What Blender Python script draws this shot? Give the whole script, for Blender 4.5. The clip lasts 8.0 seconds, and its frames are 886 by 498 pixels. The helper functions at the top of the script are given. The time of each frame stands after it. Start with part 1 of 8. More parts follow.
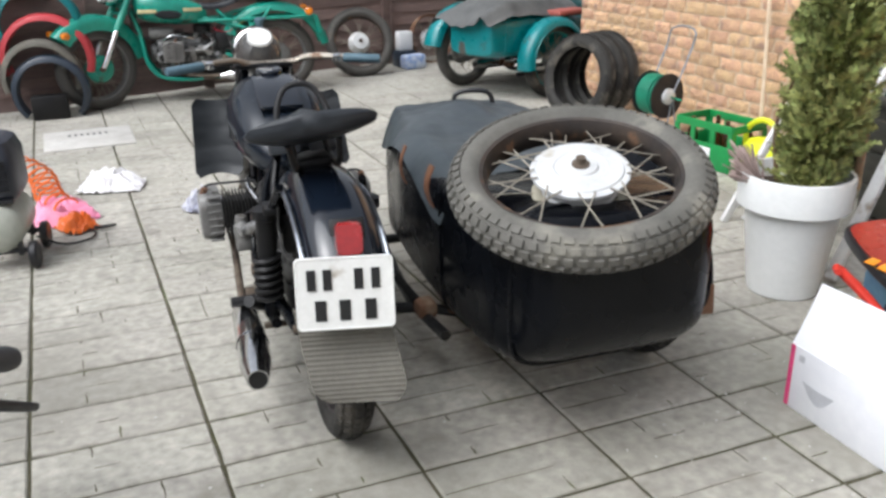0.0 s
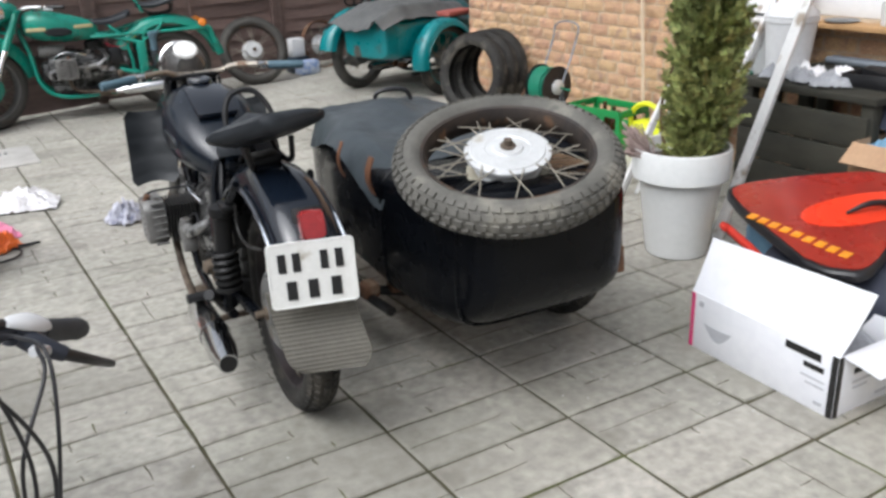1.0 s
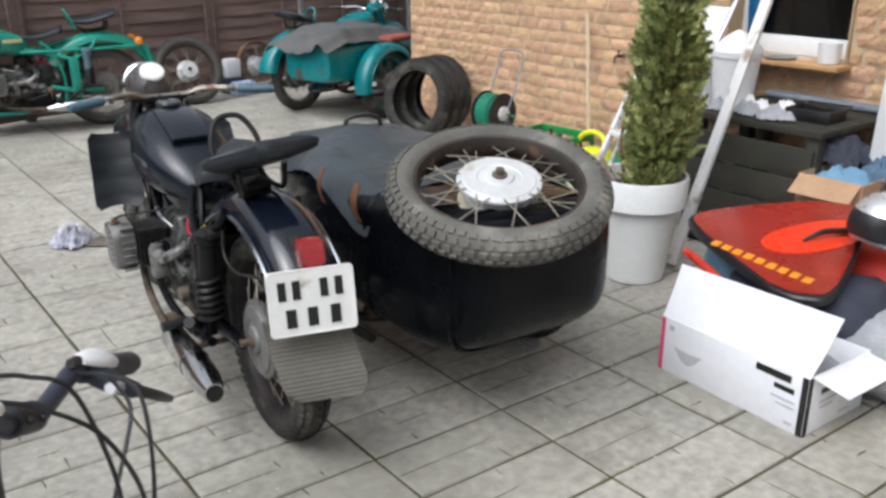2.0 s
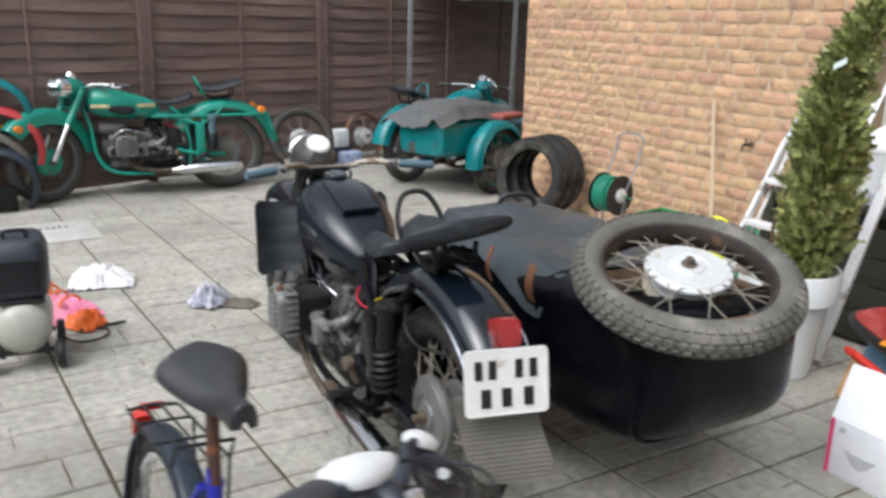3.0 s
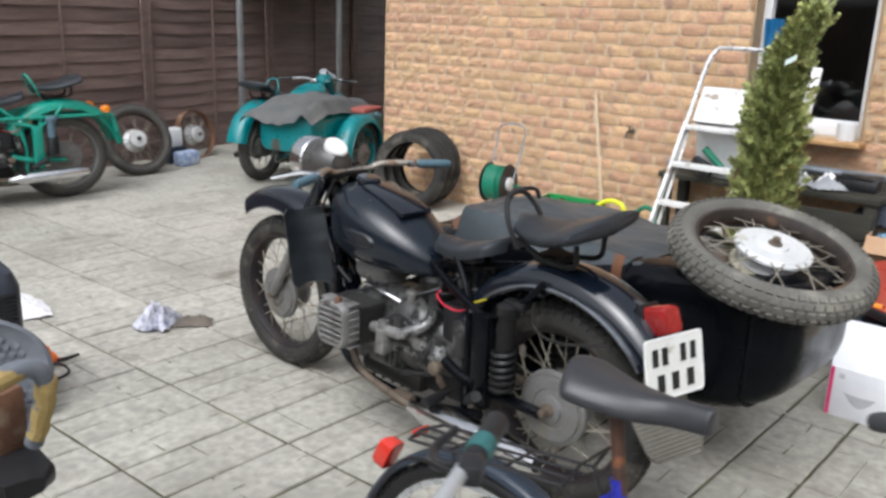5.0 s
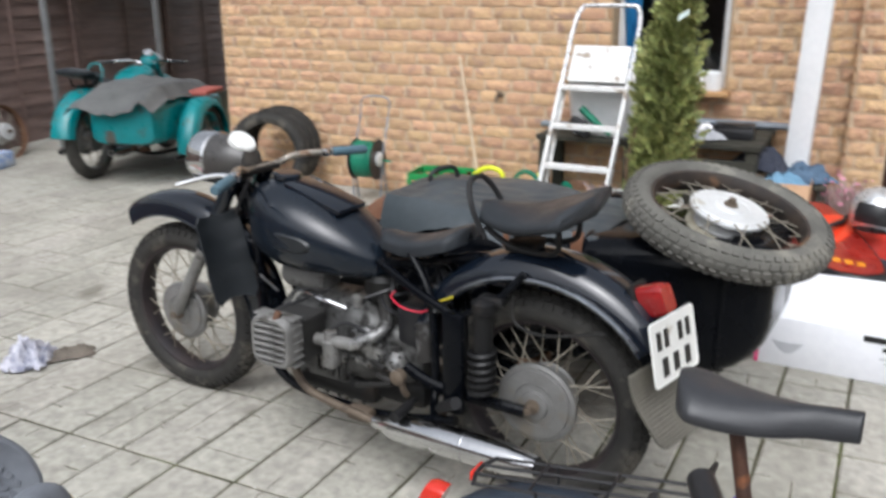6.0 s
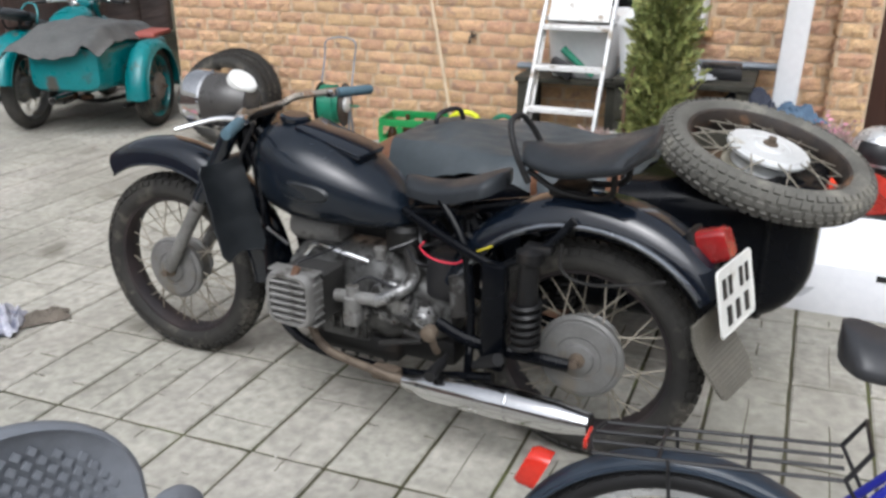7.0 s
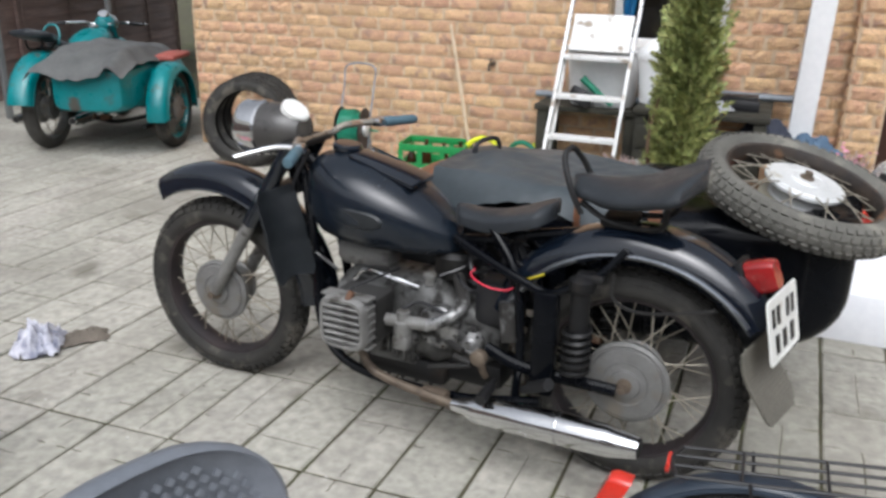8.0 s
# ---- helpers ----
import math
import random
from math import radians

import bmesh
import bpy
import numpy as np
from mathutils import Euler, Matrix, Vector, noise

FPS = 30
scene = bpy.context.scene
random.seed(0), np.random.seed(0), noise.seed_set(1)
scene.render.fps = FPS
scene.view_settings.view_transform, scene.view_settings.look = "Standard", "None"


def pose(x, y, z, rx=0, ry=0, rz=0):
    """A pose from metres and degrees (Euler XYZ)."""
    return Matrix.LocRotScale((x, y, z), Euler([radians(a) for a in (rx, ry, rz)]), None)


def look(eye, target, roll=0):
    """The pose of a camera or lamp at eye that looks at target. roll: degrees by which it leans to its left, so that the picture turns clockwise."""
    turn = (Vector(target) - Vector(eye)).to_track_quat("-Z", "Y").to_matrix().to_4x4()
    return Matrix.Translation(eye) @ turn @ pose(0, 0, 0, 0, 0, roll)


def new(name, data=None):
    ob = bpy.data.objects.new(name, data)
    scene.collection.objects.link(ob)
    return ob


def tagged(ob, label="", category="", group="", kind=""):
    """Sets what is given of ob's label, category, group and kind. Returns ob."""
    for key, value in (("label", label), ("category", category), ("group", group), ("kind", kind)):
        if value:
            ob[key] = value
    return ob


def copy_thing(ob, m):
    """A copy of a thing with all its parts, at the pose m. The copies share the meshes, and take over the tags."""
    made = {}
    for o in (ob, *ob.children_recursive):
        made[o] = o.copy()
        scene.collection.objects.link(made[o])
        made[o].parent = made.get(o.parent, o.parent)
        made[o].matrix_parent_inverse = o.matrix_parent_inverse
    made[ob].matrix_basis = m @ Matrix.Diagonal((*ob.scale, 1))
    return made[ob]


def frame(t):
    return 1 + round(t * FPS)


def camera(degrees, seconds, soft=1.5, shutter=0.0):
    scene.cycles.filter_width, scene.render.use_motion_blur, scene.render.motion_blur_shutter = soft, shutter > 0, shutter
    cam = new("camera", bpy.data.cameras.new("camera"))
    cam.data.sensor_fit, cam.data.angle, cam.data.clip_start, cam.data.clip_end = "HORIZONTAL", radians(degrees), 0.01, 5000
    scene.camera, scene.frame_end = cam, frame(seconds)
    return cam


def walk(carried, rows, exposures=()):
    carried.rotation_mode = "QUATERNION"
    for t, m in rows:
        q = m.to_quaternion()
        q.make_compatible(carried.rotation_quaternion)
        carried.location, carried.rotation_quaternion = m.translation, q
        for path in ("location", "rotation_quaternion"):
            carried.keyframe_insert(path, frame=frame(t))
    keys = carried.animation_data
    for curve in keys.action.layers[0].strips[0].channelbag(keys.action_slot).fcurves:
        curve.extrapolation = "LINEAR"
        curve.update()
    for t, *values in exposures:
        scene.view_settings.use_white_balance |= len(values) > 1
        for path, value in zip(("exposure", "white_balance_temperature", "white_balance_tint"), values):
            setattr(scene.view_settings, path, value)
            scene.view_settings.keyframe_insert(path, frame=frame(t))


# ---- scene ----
cam = camera(55.5, 8.0, soft=2.9, shutter=0.4)
PATH = [
    (0, (-0.419, -2.295, 1.489), (0.165, -0.527, 0.759), -0.9),
    (0.5, (-0.508, -2.425, 1.517), (0.116, -0.662, 0.809), -0.8),
    (1, (-0.677, -2.505, 1.531), (0.143, -0.834, 0.799), -2.5),
    (1.2, (-0.706, -2.466, 1.529), (0.153, -0.81, 0.806), -1.5),
    (2.3, (-0.956, -2.364, 1.58), (0.066, -0.786, 0.898), -0.4),
    (2.5, (-0.996, -2.307, 1.587), (-0.017, -0.688, 0.939), -0.2),
    (3, (-1.213, -2.21, 1.586), (-0.313, -0.504, 1.058), 1.5),
    (3.5, (-1.607, -2.175, 1.588), (-0.512, -0.56, 1.147), 1.4),
    (4, (-1.882, -2.02, 1.621), (-0.72, -0.459, 1.159), -0.5),
    (4.2, (-1.975, -1.964, 1.623), (-0.765, -0.443, 1.153), -0.2),
    (5.3, (-2.202, -1.306, 1.584), (-0.77, -0.024, 1.031), 1.1),
    (5.5, (-2.205, -1.192, 1.6), (-0.74, 0.05, 1.045), -0.5),
    (6, (-2.24, -0.978, 1.602), (-0.609, 0.011, 0.998), -0.4),
    (6.5, (-2.321, -0.731, 1.571), (-0.636, 0.068, 0.848), -1.3),
    (7, (-2.235, -0.614, 1.537), (-0.561, 0.211, 0.82), 0.1),
    (7.5, (-2.294, -0.55, 1.551), (-0.586, 0.229, 0.86), 0.7),
    (8, (-2.376, -0.477, 1.581), (-0.677, 0.337, 0.91), 1.0),
]
walk(cam, [(t, look(eye, target, roll)) for t, eye, target, roll in PATH],
     exposures=[(0, 0.50, 6220, 10), (0.6, 0.44, 6220, 10), (1.0, 0.30, 6220, 10), (1.2, 0.30, 6220, 10), (2.5, 0.21, 6200, 10),
                (3.5, 0.46, 6220, 10), (4.0, 0.42, 6220, 10), (6.0, 0.33, 6200, 10), (8.0, 0.26, 6200, 10)])
# ---------------------------------------------------------------- world and light
SUN_EL, SUN_AZ = 54.0, 250.0
world = bpy.data.worlds.new("world")
scene.world = world
world.use_nodes = True
wn = world.node_tree.nodes
wl = world.node_tree.links
sky = wn.new("ShaderNodeTexSky")
sky.sky_type = "NISHITA"
sky.sun_disc = False
sky.sun_elevation = radians(SUN_EL)
sky.sun_rotation = radians(SUN_AZ)
sky.air_density, sky.dust_density, sky.ozone_density = 1.0, 6.0, 1.0
grey = wn.new("ShaderNodeHueSaturation")
grey.inputs["Saturation"].default_value = 0.22
wl.new(sky.outputs[0], grey.inputs["Color"])
wl.new(grey.outputs[0], wn["Background"].inputs["Color"])
wn["Background"].inputs["Strength"].default_value = 0.15

sun_data = bpy.data.lights.new("sun", "SUN")
sun_data.energy, sun_data.angle, sun_data.color = 1.1, radians(55), (0.96, 0.98, 1.0)
sun = new("sun", sun_data)
sun.rotation_euler = Euler((radians(90 - SUN_EL), 0, radians(180 - SUN_AZ)))


# ---------------------------------------------------------------- materials
def surf(name, a, b=None, scale=6.0, rough=0.5, rvar=0.15, metal=0.0, bump=0.0, bscale=60.0, dirt=None, dirt_at=0.6,
         dirt_scale=4.0, coat=0.0, vary=0.0, island=False, hue=0.0, fine=0.15, stretch=(1, 1, 1), spec=0.5, patches=None):
    """A surface with two scales of colour variation, uneven gloss, fine relief and patches of dirt or wear."""
    m = bpy.data.materials.new(name)
    m.use_nodes = True
    n, l = m.node_tree.nodes, m.node_tree.links
    bsdf = n["Principled BSDF"]
    co = n.new("ShaderNodeTexCoord")
    mp = n.new("ShaderNodeMapping")
    mp.inputs["Scale"].default_value = stretch
    l.new(co.outputs["Object"], mp.inputs["Vector"])
    vec = mp.outputs[0]
    rnd = None
    if vary or hue:
        if island:
            rnd = n.new("ShaderNodeNewGeometry").outputs["Random Per Island"]
        else:
            rnd = n.new("ShaderNodeObjectInfo").outputs["Random"]
            off = n.new("ShaderNodeVectorMath")
            off.operation = "SCALE"
            off.inputs[0].default_value = (7.1, 3.3, 5.7)
            l.new(rnd, off.inputs["Scale"])
            add = n.new("ShaderNodeVectorMath")
            l.new(vec, add.inputs[0])
            l.new(off.outputs[0], add.inputs[1])
            vec = add.outputs[0]

    def noise_of(sc, detail=4.0):
        t = n.new("ShaderNodeTexNoise")
        t.inputs["Scale"].default_value, t.inputs["Detail"].default_value = sc, detail
        l.new(vec, t.inputs["Vector"])
        return t.outputs["Fac"]

    def ramp(src, lo, hi):
        r = n.new("ShaderNodeMapRange")
        r.inputs["From Min"].default_value, r.inputs["From Max"].default_value = lo, hi
        l.new(src, r.inputs["Value"])
        return r.outputs[0]

    def mix(f, x, y, mode="MIX"):
        k = n.new("ShaderNodeMix")
        k.data_type, k.blend_type = "RGBA", mode
        for sock, v in ((k.inputs["Factor"], f), (k.inputs["A"], x), (k.inputs["B"], y)):
            if isinstance(v, (int, float)):
                sock.default_value = v
            elif isinstance(v, tuple):
                sock.default_value = (*v[:3], 1)
            else:
                l.new(v, sock)
        return k.outputs["Result"]

    coarse = noise_of(scale)
    col = mix(ramp(coarse, 0.3, 0.7), a, b or tuple(c * 0.75 for c in a))
    small = noise_of(scale * 9, 6.0)
    col = mix(fine, col, mix(ramp(small, 0.25, 0.75), (0.25, 0.25, 0.25), (1, 1, 1)), "OVERLAY")
    if patches:
        where = n.new("ShaderNodeNewGeometry").outputs["Position"]
        for sc, lo, hi, amount in ((0.9, 0.48, 0.66, 0.65), (5.5, 0.58, 0.72, 0.5), (38.0, 0.66, 0.72, 0.5)):
            tx = n.new("ShaderNodeTexNoise")
            tx.inputs["Scale"].default_value, tx.inputs["Detail"].default_value = sc, 5.0
            l.new(where, tx.inputs["Vector"])
            mr = n.new("ShaderNodeMapRange")
            mr.inputs["From Min"].default_value, mr.inputs["From Max"].default_value, mr.inputs["To Max"].default_value = lo, hi, amount
            l.new(tx.outputs["Fac"], mr.inputs["Value"])
            col = mix(mr.outputs[0], col, patches)
    if rnd is not None:
        hsv = n.new("ShaderNodeHueSaturation")
        l.new(col, hsv.inputs["Color"])
        v = n.new("ShaderNodeMapRange")
        v.inputs["To Min"].default_value, v.inputs["To Max"].default_value = 1 - vary, 1 + vary
        l.new(rnd, v.inputs["Value"])
        l.new(v.outputs[0], hsv.inputs["Value"])
        if hue:
            w = n.new("ShaderNodeTexWhiteNoise")
            w.noise_dimensions = "1D"
            l.new(rnd, w.inputs["W"])
            h = n.new("ShaderNodeMapRange")
            h.inputs["To Min"].default_value, h.inputs["To Max"].default_value = 0.5 - hue, 0.5 + hue
            l.new(w.outputs["Value"], h.inputs["Value"])
            l.new(h.outputs[0], hsv.inputs["Hue"])
        col = hsv.outputs[0]
    rough_src = None
    r = n.new("ShaderNodeMapRange")
    r.inputs["From Min"].default_value, r.inputs["From Max"].default_value = 0.3, 0.7
    r.inputs["To Min"].default_value, r.inputs["To Max"].default_value = max(0.02, rough - rvar), min(1, rough + rvar)
    l.new(noise_of(scale * 2.3), r.inputs["Value"])
    rough_src = r.outputs[0]
    metal_src = None
    if dirt:
        d = ramp(noise_of(dirt_scale, 8.0), dirt_at, dirt_at + 0.1)
        col = mix(d, col, dirt)
        rr = n.new("ShaderNodeMix")
        l.new(d, rr.inputs["Factor"])
        l.new(rough_src, rr.inputs["A"])
        rr.inputs["B"].default_value = 0.85
        rough_src = rr.outputs["Result"]
        if metal:
            mm = n.new("ShaderNodeMix")
            l.new(d, mm.inputs["Factor"])
            mm.inputs["A"].default_value, mm.inputs["B"].default_value = metal, 0.0
            metal_src = mm.outputs["Result"]
    l.new(col, bsdf.inputs["Base Color"])
    l.new(rough_src, bsdf.inputs["Roughness"])
    bsdf.inputs["Metallic"].default_value = metal
    if metal_src is not None:
        l.new(metal_src, bsdf.inputs["Metallic"])
    bsdf.inputs["Coat Weight"].default_value = coat
    bsdf.inputs["Coat Roughness"].default_value = 0.12
    bsdf.inputs["Specular IOR Level"].default_value = spec
    if bump:
        bp = n.new("ShaderNodeBump")
        bp.inputs["Strength"].default_value, bp.inputs["Distance"].default_value = bump, 0.004
        l.new(noise_of(bscale, 5.0), bp.inputs["Height"])
        l.new(bp.outputs[0], bsdf.inputs["Normal"])
    return m


def glass(name, tint=(0.9, 0.95, 0.95)):
    m = bpy.data.materials.new(name)
    m.use_nodes = True
    b = m.node_tree.nodes["Principled BSDF"]
    b.inputs["Base Color"].default_value = (*tint, 1)
    b.inputs["Transmission Weight"].default_value = 1.0
    b.inputs["Roughness"].default_value = 0.03
    b.inputs["IOR"].default_value = 1.45
    return m


DUST = (0.30, 0.26, 0.21)
RUST = (0.20, 0.085, 0.035)
M_PAVER = surf("paver_concrete", (0.372, 0.357, 0.313), (0.310, 0.297, 0.259), 3.0, 0.85, 0.1, bump=0.5, bscale=140, dirt=(0.19, 0.178, 0.148), dirt_at=0.64, dirt_scale=2.6, vary=0.08, hue=0.008, fine=0.4, patches=(0.215, 0.203, 0.172))
M_PAVER_S = surf("paver_concrete_far", (0.372, 0.357, 0.313), (0.310, 0.297, 0.259), 3.0, 0.85, 0.1, bump=0.5, bscale=140, dirt=(0.19, 0.178, 0.148), dirt_at=0.64, dirt_scale=2.6, vary=0.08, hue=0.008, fine=0.4, patches=(0.215, 0.203, 0.172), island=True)
M_JOINT = surf("joint_sand_moss", (0.086, 0.076, 0.047), (0.046, 0.046, 0.022), 9, 0.95, 0.05, bump=0.6, bscale=200, dirt=(0.085, 0.095, 0.030), dirt_at=0.56, dirt_scale=3)
M_BRICK = surf("brick_face", (0.505, 0.328, 0.188), (0.414, 0.254, 0.162), 15, 0.88, 0.08, bump=1.0, bscale=45, vary=0.14, hue=0.011, fine=0.6, dirt=(0.34, 0.215, 0.160), dirt_at=0.58, dirt_scale=11)
M_BRICK_S = surf("brick_face_far", (0.505, 0.328, 0.188), (0.414, 0.254, 0.162), 15, 0.88, 0.08, bump=1.0, bscale=45, vary=0.14, hue=0.011, fine=0.6, dirt=(0.34, 0.215, 0.160), dirt_at=0.58, dirt_scale=11, island=True)
M_MORTAR = surf("mortar", (0.54, 0.42, 0.295), (0.45, 0.335, 0.225), 12, 0.95, 0.05, bump=0.6, bscale=150)
M_FENCE = surf("fence_stain", (0.215, 0.150, 0.132), (0.140, 0.096, 0.085), 5, 0.55, 0.12, bump=0.5, bscale=50, vary=0.18, stretch=(0.35, 1, 4), fine=0.3)
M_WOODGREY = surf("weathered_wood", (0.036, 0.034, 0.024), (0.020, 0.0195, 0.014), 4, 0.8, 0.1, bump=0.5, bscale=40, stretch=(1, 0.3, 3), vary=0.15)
M_WOODTAN = surf("tan_wood", (0.50, 0.30, 0.14), (0.40, 0.23, 0.10), 4, 0.6, 0.1, bump=0.3, bscale=40, stretch=(3, 0.4, 3))
M_STICK = surf("pale_wood", (0.58, 0.46, 0.33), (0.48, 0.38, 0.26), 8, 0.7, 0.1, stretch=(3, 3, 0.4))
M_BLACK = surf("black_paint", (0.0050, 0.0084, 0.0150), (0.0036, 0.0060, 0.0110), 3, 0.12, 0.05, coat=0.5, bump=0.03, bscale=35, dirt=(0.012, 0.0125, 0.013), dirt_at=0.72, dirt_scale=6, spec=0.48)
M_BODY = surf("worn_black_paint", (0.0030, 0.0037, 0.0055), (0.0022, 0.0027, 0.0040), 4, 0.24, 0.12, bump=0.06, bscale=30, dirt=(0.010, 0.010, 0.010), dirt_at=0.70, dirt_scale=7, spec=0.16)
M_BLACKDULL = surf("dull_black_paint", (0.005, 0.005, 0.0058), (0.008, 0.0078, 0.0075), 7, 0.5, 0.15, bump=0.15, bscale=60, dirt=(0.024, 0.019, 0.015), dirt_at=0.62, dirt_scale=9, spec=0.35)
M_RUBBER = surf("black_rubber", (0.008, 0.008, 0.009), (0.013, 0.013, 0.0135), 5, 0.55, 0.1, bump=0.2, bscale=90, dirt=(0.035, 0.032, 0.028), dirt_at=0.66, dirt_scale=7, spec=0.4)
M_TYRE = surf("dusty_tyre", (0.020, 0.0195, 0.0188), (0.038, 0.036, 0.032), 8, 0.75, 0.1, bump=0.35, bscale=110, dirt=(0.095, 0.087, 0.074), dirt_at=0.52, dirt_scale=9, spec=0.3)
M_TYRE_SPARE = surf("muddy_tyre", (0.080, 0.078, 0.069), (0.135, 0.129, 0.114), 7, 0.85, 0.1, bump=0.4, bscale=110, dirt=(0.205, 0.195, 0.165), dirt_at=0.54, dirt_scale=8)
M_FLAP = surf("grey_ribbed_rubber", (0.115, 0.108, 0.090), (0.150, 0.142, 0.118), 6, 0.75, 0.1, bump=0.3, bscale=80, dirt=(0.20, 0.185, 0.155), dirt_at=0.58, dirt_scale=6)
M_LEATHER = surf("black_leather", (0.019, 0.022, 0.026), (0.031, 0.035, 0.040), 5, 0.42, 0.12, bump=0.3, bscale=160, dirt=(0.050, 0.054, 0.058), dirt_at=0.68, dirt_scale=6, spec=0.30)
M_COVER = surf("grey_black_leatherette", (0.038, 0.048, 0.055), (0.060, 0.070, 0.077), 4, 0.44, 0.12, bump=0.25, bscale=60, dirt=(0.095, 0.103, 0.106), dirt_at=0.64, dirt_scale=5, spec=0.28)
M_CHROME = surf("chrome", (0.72, 0.73, 0.74), (0.62, 0.62, 0.63), 6, 0.13, 0.08, metal=1, dirt=(0.20, 0.15, 0.10), dirt_at=0.68, dirt_scale=12)
M_ALU = surf("cast_aluminium", (0.46, 0.46, 0.46), (0.13, 0.13, 0.128), 12, 0.36, 0.14, metal=0.85, bump=0.4, bscale=90, dirt=(0.014, 0.0125, 0.011), dirt_at=0.46, dirt_scale=13)
M_CASE = surf("oily_casting", (0.15, 0.15, 0.148), (0.055, 0.054, 0.052), 16, 0.48, 0.14, metal=0.55, bump=0.4, bscale=90, dirt=(0.013, 0.012, 0.011), dirt_at=0.50, dirt_scale=22)
M_ALUDULL = surf("oxidised_aluminium", (0.24, 0.236, 0.228), (0.15, 0.147, 0.14), 9, 0.6, 0.12, metal=0.4, bump=0.4, bscale=110, dirt=(0.055, 0.050, 0.042), dirt_at=0.55, dirt_scale=14)
M_HUB = surf("hub_casting", (0.185, 0.184, 0.180), (0.135, 0.132, 0.126), 8, 0.55, 0.1, metal=0.3, bump=0.25, bscale=90, dirt=(0.15, 0.135, 0.11), dirt_at=0.54, dirt_scale=9)
M_HUBWHITE = surf("pale_hub", (0.68, 0.69, 0.69), (0.56, 0.57, 0.57), 8, 0.45, 0.1, metal=0.25, bump=0.2, bscale=90, dirt=(0.42, 0.39, 0.33), dirt_at=0.63, dirt_scale=9)
M_HUBDIRT = surf("mud_stained_hub", (0.40, 0.375, 0.30), (0.30, 0.275, 0.21), 9, 0.65, 0.1, bump=0.25, bscale=90)
M_SPOKE = surf("dirty_spoke", (0.34, 0.32, 0.27), (0.22, 0.19, 0.145), 14, 0.5, 0.1, metal=0.5, dirt=(0.22, 0.14, 0.08), dirt_at=0.6, dirt_scale=20)
M_STEEL = surf("dark_steel", (0.024, 0.023, 0.022), (0.014, 0.0135, 0.013), 10, 0.55, 0.15, metal=0.2, bump=0.3, bscale=90, dirt=(0.065, 0.042, 0.028), dirt_at=0.58, dirt_scale=12)
M_RUST = surf("rusty_steel", (0.17, 0.085, 0.045), (0.10, 0.05, 0.03), 12, 0.8, 0.1, bump=0.5, bscale=120, dirt=(0.26, 0.19, 0.13), dirt_at=0.6,
              dirt_scale=9)
M_RIM = surf("rusty_black_rim", (0.014, 0.0125, 0.015), (0.034, 0.025, 0.025), 8, 0.55, 0.12, metal=0.2, bump=0.3, bscale=90)
M_RIMRUST = surf("rust_edged_rim", (0.030, 0.027, 0.026), (0.062, 0.045, 0.034), 12, 0.55, 0.12, metal=0.3, bump=0.3, bscale=90, dirt=(0.15, 0.080, 0.042), dirt_at=0.57, dirt_scale=14)
M_PIPE = surf("burnt_pipe", (0.150, 0.118, 0.088), (0.080, 0.060, 0.045), 9, 0.55, 0.15, metal=0.3, dirt=(0.06, 0.044, 0.032), dirt_at=0.54, dirt_scale=9)
M_TEAL = surf("teal_paint", (0.0, 0.185, 0.200), (0.0, 0.140, 0.155), 4, 0.35, 0.12, coat=0.2, bump=0.08, bscale=40, dirt=(0.06, 0.055, 0.045), dirt_at=0.60, dirt_scale=6)
M_GREEN = surf("sea_green_paint", (0.010, 0.285, 0.205), (0.008, 0.215, 0.158), 4, 0.35, 0.12, coat=0.2, bump=0.08, bscale=40, dirt=(0.08, 0.06, 0.042), dirt_at=0.63, dirt_scale=6)
M_RENDER = surf("grey_render", (0.34, 0.34, 0.335), (0.28, 0.28, 0.275), 2, 0.9, 0.05, bump=0.3, bscale=60)
M_SHIELD = surf("dusty_black_rubber", (0.011, 0.0135, 0.016), (0.017, 0.0195, 0.022), 5, 0.40, 0.12, bump=0.25, bscale=60, dirt=(0.055, 0.055, 0.052), dirt_at=0.66, dirt_scale=8)
# glossy black rail; its white highlight is put into a brighter metal colour
M_RAILSHINE = surf("black_rail_painted_shine", (0.24, 0.255, 0.28), (0.15, 0.16, 0.18), 8, 0.20, 0.08, metal=0.85)
M_BAR = surf("pitted_chrome", (0.50, 0.46, 0.40), (0.36, 0.31, 0.25), 12, 0.32, 0.12, metal=0.9, dirt=(0.20, 0.11, 0.06), dirt_at=0.54, dirt_scale=16)
M_TYREGREY = surf("grey_dusty_tyre", (0.052, 0.049, 0.044), (0.075, 0.071, 0.064), 8, 0.8, 0.1, bump=0.35, bscale=110, dirt=(0.10, 0.093, 0.08), dirt_at=0.58, dirt_scale=9)
M_POST = surf("rust_spotted_post", (0.040, 0.028, 0.026), (0.11, 0.050, 0.030), 22, 0.55, 0.12, metal=0.3, dirt=(0.20, 0.075, 0.03), dirt_at=0.60, dirt_scale=16)
M_CREAM = surf("cream_stripe", (0.62, 0.55, 0.30), None, 6, 0.5)
M_RED = surf("red_lens", (0.30, 0.013, 0.013), (0.20, 0.009, 0.010), 12, 0.22, 0.08, coat=0.4, dirt=(0.16, 0.06, 0.05), dirt_at=0.66)
M_ORANGE = surf("orange_lens", (0.85, 0.25, 0.02), None, 8, 0.25, 0.05, coat=0.3)
M_REFL = surf("red_reflector", (0.56, 0.030, 0.016), (0.44, 0.02, 0.012), 15, 0.2, 0.05, coat=0.5)
